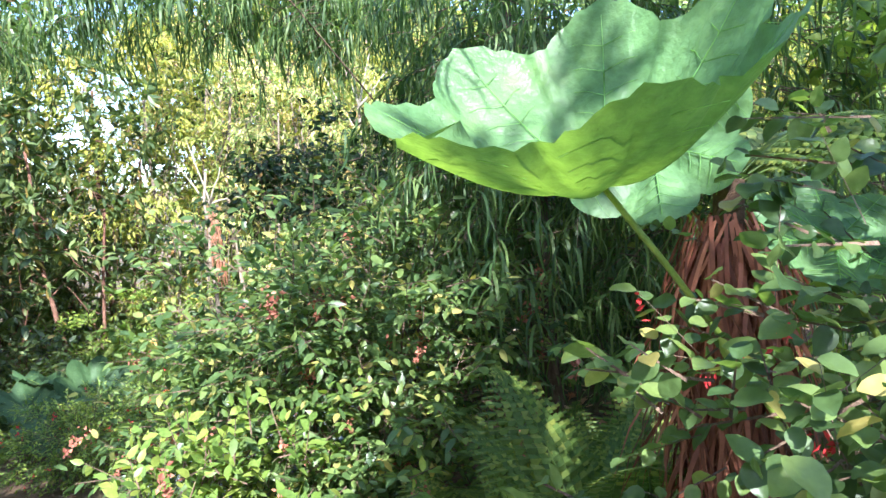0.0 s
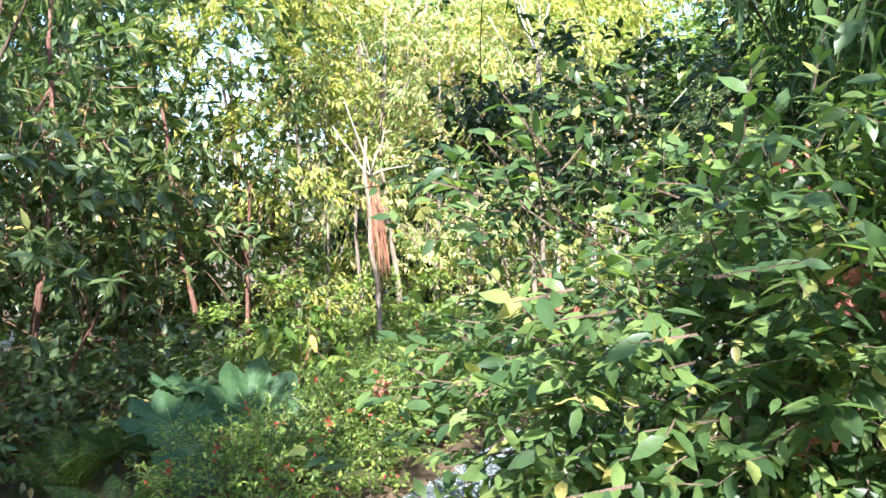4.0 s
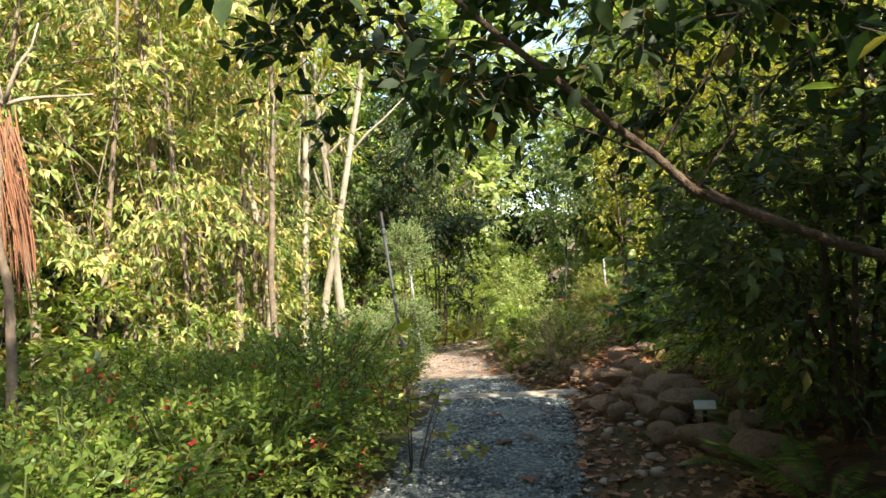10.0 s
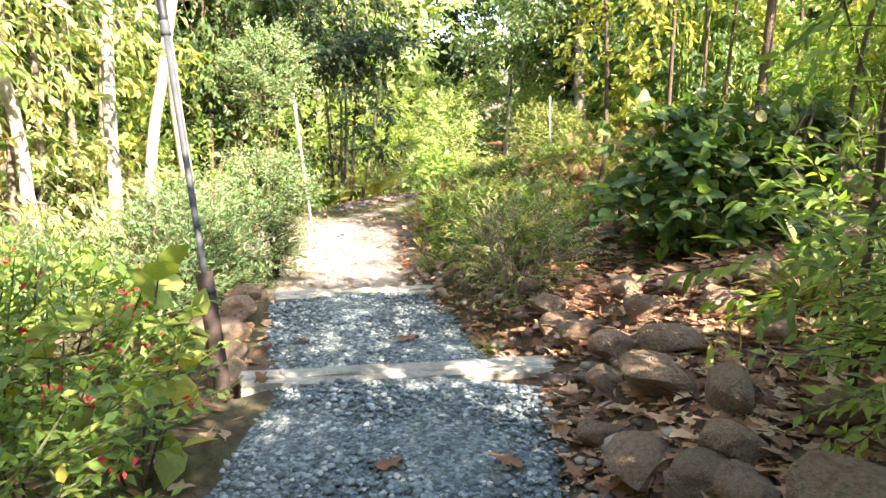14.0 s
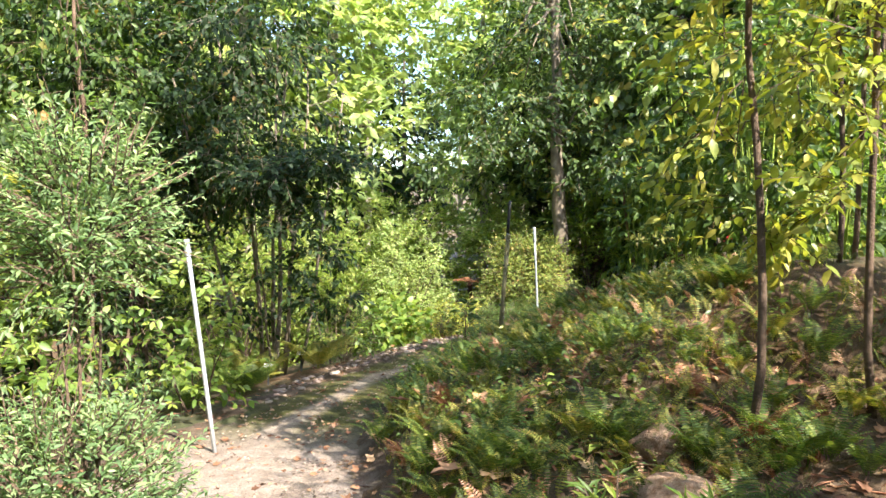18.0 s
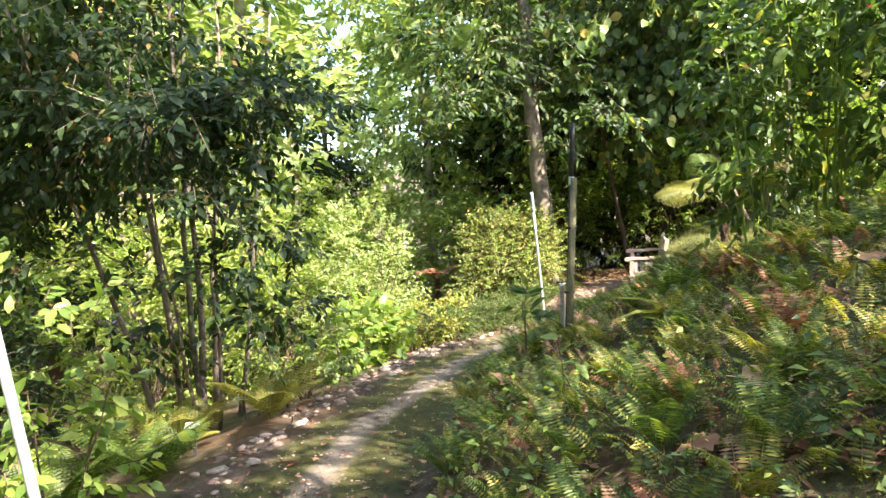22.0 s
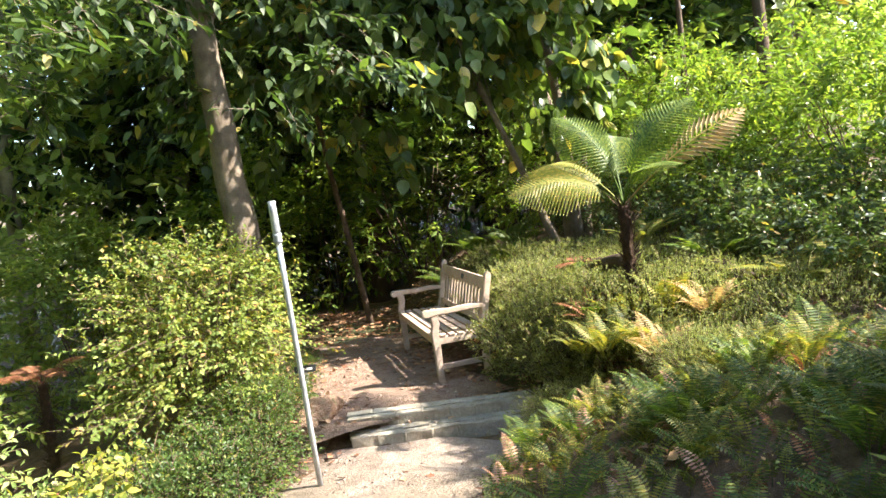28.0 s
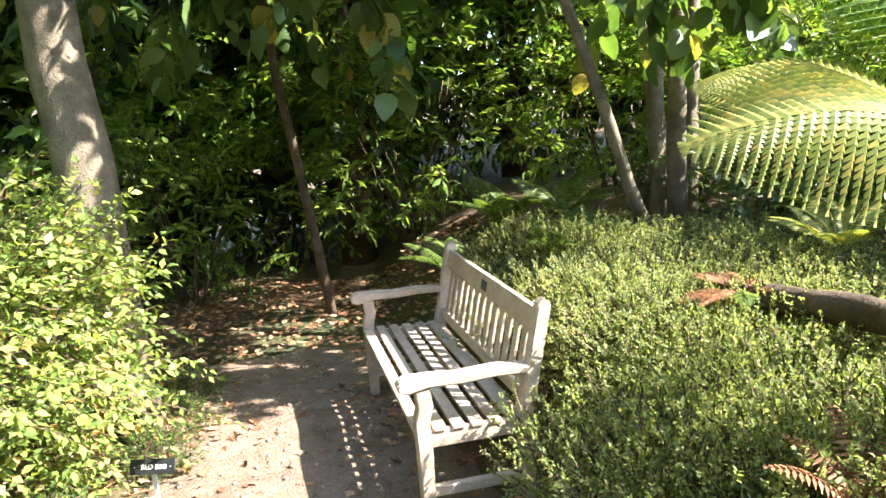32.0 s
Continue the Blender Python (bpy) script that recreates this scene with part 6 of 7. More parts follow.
# dark multi-stemmed tree left of the dirt path
put("tree", 9.6, 16.3, "many-stemmed tree with drooping dark glossy leaves", "tree", 111, [([(.0, 0, 0), (.1, 0, 2.0), (.2, .1, 5.0)], .04, .014), ([(.2, .1, 0), (.4, .1, 2.0), (.7, .1, 4.6)], .036, .012), ([(-.2, 0, 0), (-.4, -.1, 2.2), (-.8, 0, 4.8)], .036, .012), ([(-.1, -.2, 0), (-.2, -.3, 2.0), (-.1, -.6, 4.4)], .034, .012), ([(.3, -.15, 0), (.6, -.3, 2.0), (1.0, -.4, 4.2)], .03, .012), ([(-.4, .1, 0), (-.9, .1, 2.0), (-1.4, .1, 4.2)], .03, .012)],
    [(-.5, .2, 3.6, 1.05, 1.2, 1.2), (-.4, .1, 5.0, 1.0, 1.1, 1.1), (-.2, -.3, 2.9, .7, .7, .3), (-.9, -.4, 3.0, .9, .8, .4), (.4, .2, 2.1, .5, .5, .1), (-.3, 0, 6.2, .8, .8, .8), (-.9, .1, 1.9, .6, .5, .1), (-.6, .4, 1.3, .8, .6, .45)], leaf_ovate(.48, .12, .3), "dark", 0.12, 1000, bark=BARK_GREY, per=8, twig=0.45, droop=0.3, up=-0.05, shell=0.25, limbs=40, clump=6)
put("tree", 9.15, 15.35, "young tree with flat drooping layers of dark leaves", "tree", 126, [([(0, 0, 0), (.05, -.1, 1.2), (.1, -.2, 2.9)], .022, .008), ([(-.15, .1, 0), (-.3, .0, 1.3), (-.5, -.2, 2.7)], .018, .006)],
    [(.25, -.65, 2.85, .6, .5, .14), (-.45, -.55, 2.65, .65, .5, .12), (.25, -.65, 2.4, .5, .45, .05), (-.4, -.6, 2.1, .5, .4, .06), (.3, -.7, 1.68, .5, .45, .05), (-.3, -.5, 1.45, .5, .4, .05), (.25, -.65, 1.05, .5, .4, .05)], leaf_ovate(.5, .12, .3), "dark", 0.10, 420, per=8, twig=0.30, droop=0.12, up=-0.1, shell=0.1, limbs=16, clump=0, bark=BARK_GREY)
put("tree", 8.1, 17.5, "shaded dark-leaved tree behind the many-stemmed one", "tree", 128, [([(0, 0, -.1), (.05, 0, 2.0), (.1, .1, 5.2)], .05, .015)], [(0, 0, .9, .9, .7, .7), (-.1, 0, 2.1, 1.0, .8, .8), (.1, .1, 3.5, 1.1, .9, .9), (.1, .1, 5.0, 1.0, .9, .9)], leaf_ovate(.45, .12, .3), "dark", .12, 900, per=7, twig=.36, droop=.35, shell=.25, limbs=18, limb_from=.2)
put("tree", 7.3, 17.2, "light green drooping tree beyond the path", "tree", 112, [([(0, 0, 0), (.1, 0, 2.5), (0, .1, 6.0)], .06, .02), ([(.4, 0, 0), (.6, 0, 2.2), (.9, .1, 5.0)], .04, .015)], [(0, 0, 2.2, 1.3, 1.2, 1.3), (0, 0, 4.2, 1.6, 1.4, 1.3), (0, 0, 6.0, 1.2, 1.1, 1.1)], leaf_fold(.5, .12, .3), "mid", 0.13, 800, per=7, twig=0.4, droop=0.6, up=0.0, shell=0.25, limbs=30)
for k, (x, y) in enumerate(((8.1, 14.6), (8.7, 15.2), (7.6, 14.9), (9.3, 14.8))):
    fern((x, y, height(x, y)), "feathery green fern below the dark tree", 300 + k, 9, .75, "fern_gold" if k % 2 else "fern", FROND_FINE, rise=1.1)
put("shrub", 10.3, 15.6, "loose twiggy shrub beside the rubble edge", "shrub", 113, stems(RF, 9, .15, .7, .006, .002), [(0, 0, .45, .5, .5, .4)], LANCE, "mid", .07, 180, per=7, twig=.22)
put("shrub", 11.35, 15.95, "low shrub with broad bright green leaves", "shrub", 114, stems(RF, 7, .15, .6, .008, .003), [(0, 0, .38, .55, .45, .35), (.5, .2, .4, .5, .45, .35)], leaf_ovate(.7, .1, .2), "bright", .12, 200, per=5, twig=.18)
put("shrub", 12.6, 16.1, "low yellow-green groundcover beside the path", "shrub", 115, stems(RF, 8, .2, .45, .005, .002), [(0, 0, .28, .65, .45, .28), (.8, .1, .3, .6, .45, .3)], OVATE, "lime", .06, 420, per=6, twig=.16, flowers=("pink", 18, SMALL, .02, "blossom", 0.0))
put("shrub", 15.2, 19.9, "sunny yellow-green rounded shrub", "shrub", 116, stems(RF, 8, .2, 2.2, .018, .006), [(0, 0, 1.5, 1.1, 1.0, 1.2), (.1, 0, 2.6, .8, .8, .8), (-.2, 0, .7, 1.1, .9, .6)], leaf_plain(.4), "sunny", .10, 1000, per=8, twig=.26, droop=.1, up=.5)
put("shrub", 13.4, 19.6, "sunny light-green shrub in the clearing", "shrub", 117, stems(RF, 8, .2, 2.0, .018, .006), [(0, 0, 1.3, 1.0, 1.0, 1.1), (.3, 0, 2.2, .8, .8, .7)], leaf_plain(.4), "sunny", .11, 700, per=8, twig=.26)
put("shrub", 15.75, 16.52, "arching golden-green shrub with tiny leaves", "shrub", 118, stems(RF, 16, .2, 1.3, .008, .003), [(0, .05, .75, .82, .75, .58), (.1, .05, 1.12, .7, .68, .48), (-.4, -.05, .4, .65, .55, .4), (.4, .1, .6, .5, .5, .45)], leaf_fold(.55), "hedge", .05, 2100, clump=6, per=10, twig=.3, droop=.35, up=.5, limbs=40)
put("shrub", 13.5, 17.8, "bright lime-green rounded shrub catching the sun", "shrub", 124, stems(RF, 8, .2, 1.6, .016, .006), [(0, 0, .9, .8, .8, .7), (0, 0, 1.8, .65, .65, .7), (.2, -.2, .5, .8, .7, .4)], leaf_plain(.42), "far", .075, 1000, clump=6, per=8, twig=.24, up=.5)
hd = put("shrub", 14.35, 15.85, "low clipped fine-leaved hedge plant", "shrub", 119, stems(RF, 10, .2, .3, .005, .002), [(0, 0, .2, .42, .38, .22)], SMALL, "mid", .032, 420, clump=0, per=8, twig=.1, up=.6, group="low hedge plants")
for x, y, s in ((14.95, 15.85, 1.0), (13.7, 15.85, .95), (13.1, 15.8, .9), (15.35, 15.75, .8), (13.95, 15.55, .9), (14.5, 15.55, .9), (14.1, 16.2, 1.1), (13.4, 16.3, 1.1), (16.35, 15.95, .5), (16.8, 16.1, .55), (17.3, 16.25, .5), (15.6, 15.72, .45)):
    clone(hd, x, y, None, x * 50, s)

# the bank of ferns
FG = fern((7.9, 10.5, height(7.9, 10.5)), "arching green fern on the bank", 401, 11, .30, "fern", LADDER, group="ferns on the bank", rise=1.7)
FB = fern((8.3, 10.9, height(8.3, 10.9)), "half-dead brown and green fern on the bank", 402, 10, .29, "fern_brown", LADDER, group="ferns on the bank", rise=1.7)
FY = fern((7.4, 10.0, height(7.4, 10.0)), "yellowing fern on the bank", 403, 10, .28, "fern_gold", LADDER, group="ferns on the bank", rise=1.7)


def bracken(name, seed, n, region, key, size, label):
    """Fern fronds too many to pick apart, growing thick on the bank."""
    rng = rng_of(seed)
    pts = patch(seed, n, *region)
    n = len(pts)
    a = rng.random(n) * 6.28
    s = Soup()
    scatter(s, frond(13, .17, 1.0, rise=.5, sweep=.1, slim=.42), pts, np.column_stack([np.cos(a), np.sin(a), .6 + 1.3 * rng.random(n)]), np.array([0, 0, 1.0]) + rng.normal(0, .15, (n, 3)), size * (.6 + .8 * rng.random(n)))
    tagged(part_of(name, s, LF[key]), label, "ferns", kind="stuff")


def patch(seed, n, x0, x1, y0, y1, ok):
    rng = rng_of(seed)
    x, y = x0 + (x1 - x0) * rng.random(n), y0 + (y1 - y0) * rng.random(n)
    z, d, hw, s = along(x, y)
    m = ok(d - hw, -d - hw, s)
    return np.column_stack([x[m], y[m], heights(x[m], y[m])])


def on_bank(r, l, s):
    return (r > .1) & (r < 3.3) & (s < s_of(14.4, 14.4))


bracken("fern_bank", 601, 5200, (5.9, 15.0, 8.2, 13.8, on_bank), "fern_shade_tint", .20, "thick low green ferns covering the bank")
bracken("fern_bank", 602, 3000, (5.9, 15.0, 8.2, 13.8, on_bank), "fern_gold", .19, "yellowing ferns among the green on the bank")
bracken("fern_bank", 603, 500, (5.9, 15.0, 8.2, 13.8, on_bank), "fern_brown", .16, "dead brown fern fronds on the bank")
bracken("fern_bank", 604, 800, (5.9, 15.0, 8.2, 13.8, on_bank), "fern_tan", .20, "dry tan fern fronds standing on the bank")


def weeds(seed, n, region, key, size, label):
    """Low broad-leaved weeds growing through the ferns."""
    rng = rng_of(seed)
    pts = np.repeat(patch(seed, n, *region), 9, axis=0)
    m = len(pts)
    pts = pts + rng.normal(0, 1, (m, 3)) * (.06, .06, .05) + (0, 0, .12)
    a = rng.random(m) * 6.28
    s = Soup()
    scatter(s, leaf_fold(.5, .12, .25), pts, np.column_stack([np.cos(a), np.sin(a), rng.normal(.15, .3, m)]), np.array([0, -.2, 1.0]) + rng.normal(0, .3, (m, 3)), size * (.5 + .9 * rng.random(m)))
    tagged(part_of("weed_patch", s, LF[key]), label, "weeds", kind="stuff")


weeds(611, 230, (6.9, 9.8, 8.8, 13.2, on_bank), "bush", .042, "low leafy green weeds among the ferns")
weeds(613, 900, (6.2, 13.5, 8.6, 13.6, on_bank), "hedge", .018, "tiny-leaved olive groundcover between the ferns")
weeds(612, 70, (6.9, 9.4, 8.8, 13.2, on_bank), "bright", .055, "bright broad-leaved weeds among the ferns")
rb = random.Random(9)
made = 0
while made < 265:
    x, y = rb.uniform(5.8, 14.5), rb.uniform(8.0, 13.6)
    z, d, hw, s = [float(v[0]) for v in along(x, y)]
    if not 0.12 < d - hw < 2.9 or math.hypot(x - 10.55, y - 12.3) < 0.35 or s > s_of(14.2, 14.5):
        continue
    k = rb.random()
    clone(FG if k < .58 else FB if k < .68 else FY, x, y, None, rb.uniform(0, 360), rb.uniform(.7, 1.25))
    made += 1
put("sapling", 9.53, 12.38, "small upright sapling with dark broad leaves", "sapling", 121, [([(0, 0, 0), (.01, 0, .3), (0, 0, .52)], .007, .004)], [(0, 0, .46, .08, .08, .12)], leaf_ovate(.4, .1, .3), "mid", .14, 6, per=3, twig=.08)
put("sapling", 8.42, 11.49, "young plant with one big green leaf", "plant", 122, [([(0, 0, 0), (.01, 0, .18), (0, 0, .3)], .005, .003)], [(0, 0, .3, .06, .06, .06)], leaf_ovate(.55, .1, .3), "bright", .11, 3, per=2, twig=.08)
for k, (x, y) in enumerate(((11.6, 12.35), (9.9, 11.52))):
    fern((x, y, height(x, y)), "rosette of broad pale green leaves", 430 + k, 9, .30, "lime", leaf_ovate(.3, .1, .5), name="rosette_plant", category="plant", rise=1.0)
tl = put("tall_herb", 12.1, 11.1, "tall leafy herb with large soft leaves and red buds", "herb", 123, stems(RF, 7, .25, 2.7, .014, .008, .35), [(0, 0, 1.6, .6, .6, .8), (.1, 0, 2.5, .7, .7, .7), (0, 0, .8, .5, .5, .4)], leaf_round(.5, .12, .35, 5), "mid", .13, 200, per=5, twig=.3, droop=.4, bark=GREEN_STEM, limbs=5, flowers=("red", 3, SMALL, .035, "blossom", 0.0), group="tall herbs")
for x, y, rz, s in ((11.5, 11.45, 30, .62), (12.3, 10.3, 90, 1.0), (11.3, 10.0, 200, .9), (12.4, 9.7, 300, 1.0)):
    clone(tl, x, y, None, rz, s)
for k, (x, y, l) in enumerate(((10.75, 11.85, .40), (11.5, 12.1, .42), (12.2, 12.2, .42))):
    fern((x, y, height(x, y)), "large arching fern on top of the bank", 440 + k, 12, l, "fern_shade_tint", FROND_FINE, rise=1.6)

# round the bench
HG = put("shrub", 16.5, 13.52, "fluffy pale-green groundcover mound behind the bench", "shrub", 131, stems(RF, 6, .2, .3, .004, .002), [(0, 0, .16, .58, .46, .2), (.28, .1, .2, .46, .42, .19), (-.3, -.1, .2, .4, .4, .18)], leaf_plain(.55), "mound", .017, 2500, clump=0, per=15, twig=.075, up=1.1, shell=.8, limbs=0, group="groundcover mounds", keep=lambda p: p[:, 2] > .02, z=-.28)
MOUNDS = [(15.5, 13.2, -.14, 1.6), (15.85, 13.25, -.06, 1.7), (16.2, 13.32, 0, 1.7), (17.0, 13.62, .02, 1.6), (17.6, 13.75, .05, 1.5), (15.2, 13.12, -.02, 1.6), (15.6, 13.1, .02, 1.5), (16.1, 13.2, .08, 1.4), (16.6, 13.3, .12, 1.3), (17.2, 13.4, .14, 1.3), (17.8, 13.5, .16, 1.3), (18.3, 13.9, .16, 1.2),
          (15.2, 12.85, .14, 1.3), (15.35, 12.6, .16, 1.2), (15.9, 12.55, .18, 1.1), (16.5, 12.7, .16, 1.1), (17.1, 12.8, .20, 1.1)] + [(17.8, 12.9, .18, 1.1), (14.45, 12.3, .0, 1.2), (15.0, 12.2, .16, 1.1), (15.6, 11.9, .18, 1.1), (16.3, 11.9, .20, 1.1), (17.0, 12.1, .20, 1.1), (14.6, 11.7, .14, 1.1), (15.3, 11.3, .18, 1.1), (16.1, 11.1, .20, 1.1)]
for k, (x, y, top, tall) in enumerate(MOUNDS):
    clone(HG, x, y, top - .40 * tall, (k * 77) % 360, .95 + .15 * math.sin(k * 2.3), tall)
for k, (x, y) in enumerate(((14.32, 12.6), (13.6, 12.5), (14.6, 13.3))):
    clone(HG, x, y, height(x, y) - .06, k * 61, .55, .55)


for k, (x, y, q) in enumerate(((15.4, 11.5, .5), (16.0, 11.7, .55), (16.7, 11.5, .6), (17.4, 11.9, .6), (18.0, 12.4, .6), (14.9, 11.2, .5), (15.6, 10.8, .6), (16.4, 10.8, .6), (17.2, 11.0, .65), (18.4, 11.4, .7), (14.3, 11.2, .45), (15.1, 10.2, .6), (18.9, 12.9, .6), (16.0, 10.1, .6))):
    clone(lu, x, y, None, k * 83, q)
for k, (x, y) in enumerate(((15.7, 12.1), (16.9, 12.5), (16.2, 11.4), (14.9, 11.7), (17.6, 12.3))):
    fern((x, y, height(x, y) + .05), "green fern on the planted bank behind the bench", 480 + k, 9, .5, ("fern", "fern_gold")[k % 2], FROND, rise=1.1)


def tree_fern(x, y, z0, h, n, length, label, seed):
    rng = rng_of(seed)
    root = thing("tree_fern", (x, y, z0), label, "tree fern")
    s = Soup()
    line = bend(rng, (0, 0, -.2), (.03, 0, h), 9, .03)
    tube(s, line, np.linspace(.042, .040, 9), 12)
    part_of("trunk", s, TREEFERN_TRUNK, root, smooth=True)
    st = Soup()
    m = 420
    a, z = rng.random(m) * 6.28, rng.random(m) * h
    o = np.column_stack([np.cos(a), np.sin(a), np.zeros(m)])
    scatter(st, leaf_strap(.07, .3, 2), o * .038 + np.column_stack([np.zeros(m), np.zeros(m), z]), o * .45 + rng.normal(0, .3, (m, 3)) + (0, 0, .7), o, .11 * (.5 + rng.random(m)))
    part_of("stubble", st, TREEFERN_TRUNK, root)
    for k, (dx, dy, dz, ln, key, face) in enumerate(n):
        f = Soup()
        scatter(f, FROND_STIFF if key == "fern_straw" else FROND_TALL, np.array([[.03, 0, h]]), unit(np.array([[dx, dy, dz]])), np.array([[face, 0, 1.0]]), length * ln)
        part_of("frond", f, LF[key], root)
    return root


FROND_STIFF = frond(17, 0.24, 0.55, stalk=0.3, rise=0.45, sweep=0.7, slim=0.55)
FROND_TALL = frond(28, 0.27, 1.15, teeth=14, stalk=0.22, rise=0.55, sweep=0.36, slim=0.56)
tree_fern(15.16, 12.80, -.05, .72, [(-.45, .95, .30, 1.05, "fern_gold", -.9), (.1, .50, .95, 1.0, "fern", -.5), (-.15, -.55, .85, 1.05, "fern", -.6), (.15, -1, .50, 1.1, "fern_straw", -.8), (.7, .1, .75, 1.0, "fern", 0), (.7, -.7, .5, 1.0, "fern", 0), (.5, .8, .5, 1.0, "fern_gold", -.4), (-.7, -.5, .5, .75, "fern", 0)], 1.05,
          "young tree fern with golden-green spreading fronds", 141)
tree_fern(15.9, 18.3, height(15.9, 18.3), -.42 - height(15.9, 18.3), [(math.cos(k * 1.1), math.sin(k * 1.1), .35 + .2 * (k % 2), .5 + .1 * (k % 3), "fern_brown", 0) for k in range(9)], .8, "small fern with rust-brown dead fronds", 145)
for k, (x, y, l) in enumerate(((14.35, 12.85, .42), (14.72, 12.95, .42), (14.95, 12.95, .42), (14.6, 12.4, .45), (14.85, 12.6, .5), (15.0, 13.08, .42), (14.78, 13.2, .4), (14.5, 12.95, .42), (14.3, 13.1, .36), (14.15, 12.8, .4), (15.05, 12.75, .45))):
    fern((x, y, max(height(x, y), -.42) + .09 + .07 * (k % 3)), "fern with yellow-green and browning fronds", 450 + k, 12, l * .95, ("fern_gold", "fern_shade_tint", "fern_gold", "fern_straw", "fern_gold", "fern_brown")[k % 6], LADDER, rise=1.5)
fern((16.35, 13.1, .12), "rust-brown curled dead fern", 460, 9, .3, "fern_brown", FROND, rise=.3)

# big trees behind the bench
put("tree", 16.95, 16.45, "tall grey-brown tree with a dark leafy crown", "tree", 151, [([(0, 0, -.1), (.0, .05, 1.6), (-.12, .1, 3.6), (-.1, .2, 7.5)], .20, .09)],
    [(-.2, -.6, 3.4, 1.4, 1.2, .8), (-1.4, .4, 4.4, 1.6, 1.4, 1.1), (1.0, .2, 4.4, 1.6, 1.4, 1.1), (0, 0, 6.0, 2.2, 2.0, 1.4), (0, .2, 8.0, 1.7, 1.6, 1.3), (-.6, -1.3, 2.75, .5, .4, .4), (-2.4, .9, 3.2, 1.0, 1.0, 1.0)], leaf_ovate(.45), "crown", .14, 1500, bark=BARK_GREY, per=7, twig=.38, droop=.5, shell=.25, limbs=14, limb_from=.62)
put("tree", 18.5, 13.0, "many-trunked tree with large glossy heart-shaped leaves", "tree", 152, [([(0, 0, -.1), (-.25, .05, 1.2), (-.75, .2, 2.6), (-.9, .3, 4.0)], .075, .03), ([(.15, .1, -.1), (.2, .2, 1.8), (.1, .4, 4.4)], .08, .03), ([(.1, -.1, -.1), (.5, -.2, 1.6), (1.1, -.2, 4.0)], .06, .03), ([(-.2, .2, -.1), (-.6, .8, 1.6), (-.8, 1.4, 3.6)], .05, .02)],
    [(-.6, .2, 3.2, 1.3, 1.2, .9), (-.1, .9, 3.9, 1.6, 1.5, 1.2), (.6, -.2, 4.2, 1.6, 1.4, 1.1), (-.9, .9, 2.7, 1.0, .9, .7), (-.4, 1.8, 4.6, 1.6, 1.3, 1.2), (0, .3, 5.6, 1.5, 1.4, 1.0), (-1.05, -.1, 1.95, .45, .45, .35), (.2, 1.6, 2.4, 1.2, 1.0, .9), (-.75, .35, 1.9, .6, .6, .5), (-.3, -.5, 2.2, .7, .6, .5), (.2, .3, 2.6, .9, .9, .6), (-.8, 2.1, 2.7, .9, .8, .6), (-.5, 2.9, 3.0, 1.0, .9, .7), (-1.0, 2.2, 2.0, .7, .7, .45), (-.3, 3.2, 2.2, .9, .8, .6)], leaf_round(.85, .1, .3, 4), "heart", .17, 1550, bark=BARK_GREY, per=6, twig=.34, droop=.7, up=.0, shell=.35, limbs=34)
put("tree", 19.3, 15.9, "thin leaning dark-barked understorey tree", "tree", 153, [([(0, 0, -.1), (-.35, .1, 1.6), (-.6, .2, 3.6), (-.6, .3, 5.2)], .045, .025)], [(-.5, .2, 4.6, 1.4, 1.3, 1.1), (0, 0, 3.4, 1.2, 1.2, .8), (.3, .5, 2.2, 1.0, 1.0, .6)], leaf_ovate(.45), "dark", .12, 520, per=7, twig=.34, droop=.5)
for k, (x, y) in enumerate(((18.6, 14.6), (19.4, 14.3), (17.9, 13.75), (19.0, 13.8))):
    fern((x, y, height(x, y) + .02), "bright fern at the shaded wood's edge", 470 + k, 9, .65, "fern", FROND_FINE, rise=1.0)
us = put("shrub", 19.8, 17.6, "shaded dark green understorey shrub", "shrub", 154, stems(RF, 8, .25, 1.6, .014, .005), [(0, 0, 1.0, 1.1, 1.1, .9), (.4, .3, 1.9, .9, .9, .7)], leaf_plain(.4), "bright", .11, 560, per=8, twig=.3, group="understorey shrubs")
for x, y, rz, s in ((21.5, 15.5, 40, 1.2), (21.0, 13.2, 90, 1.0), (22.5, 17.4, 140, 1.4), (23.5, 14.0, 10, 1.5), (21.6, 11.0, 60, 1.1), (21.5, 9.0, 110, .9), (7.5, 19.0, 20, 1.5), (5.4, 16.0, 80, 1.2), (4.0, 15.2, 140, 1.2), (-.6, 11.0, 30, 1.1), (-3.0, 12.0, 30, 1.3), (9.5, 5.2, 200, 1.0)) + ((8.3, 6.0, 30, .75), (9.6, 6.9, 130, .8), (7.7, 5.1, 80, .7), (11.0, 7.0, 250, 1.05), (13.4, 6.7, 20, 1.1), (16.0, 6.4, 70, 1.0), (18.4, 7.2, 120, .9), (-5.4, 2.0, 0, 1.2), (-3.4, .6, 40, 1.0), (-3.2, -2.4, 90, 1.2), (5.6, .4, 90, 1.3), (5.2, -2.2, 10, 1.2)):
    clone(us, x, y, None, rz, s)
ul = put("shrub", 18.4, 19.4, "sunny yellow-green woodland shrub", "shrub", 156, stems(RF, 8, .25, 1.6, .014, .005), [(0, 0, 1.0, 1.1, 1.1, .9), (.4, .3, 1.9, .9, .9, .7)], leaf_plain(.4), "sunny", .11, 560, per=8, twig=.3, group="sunny woodland shrubs")
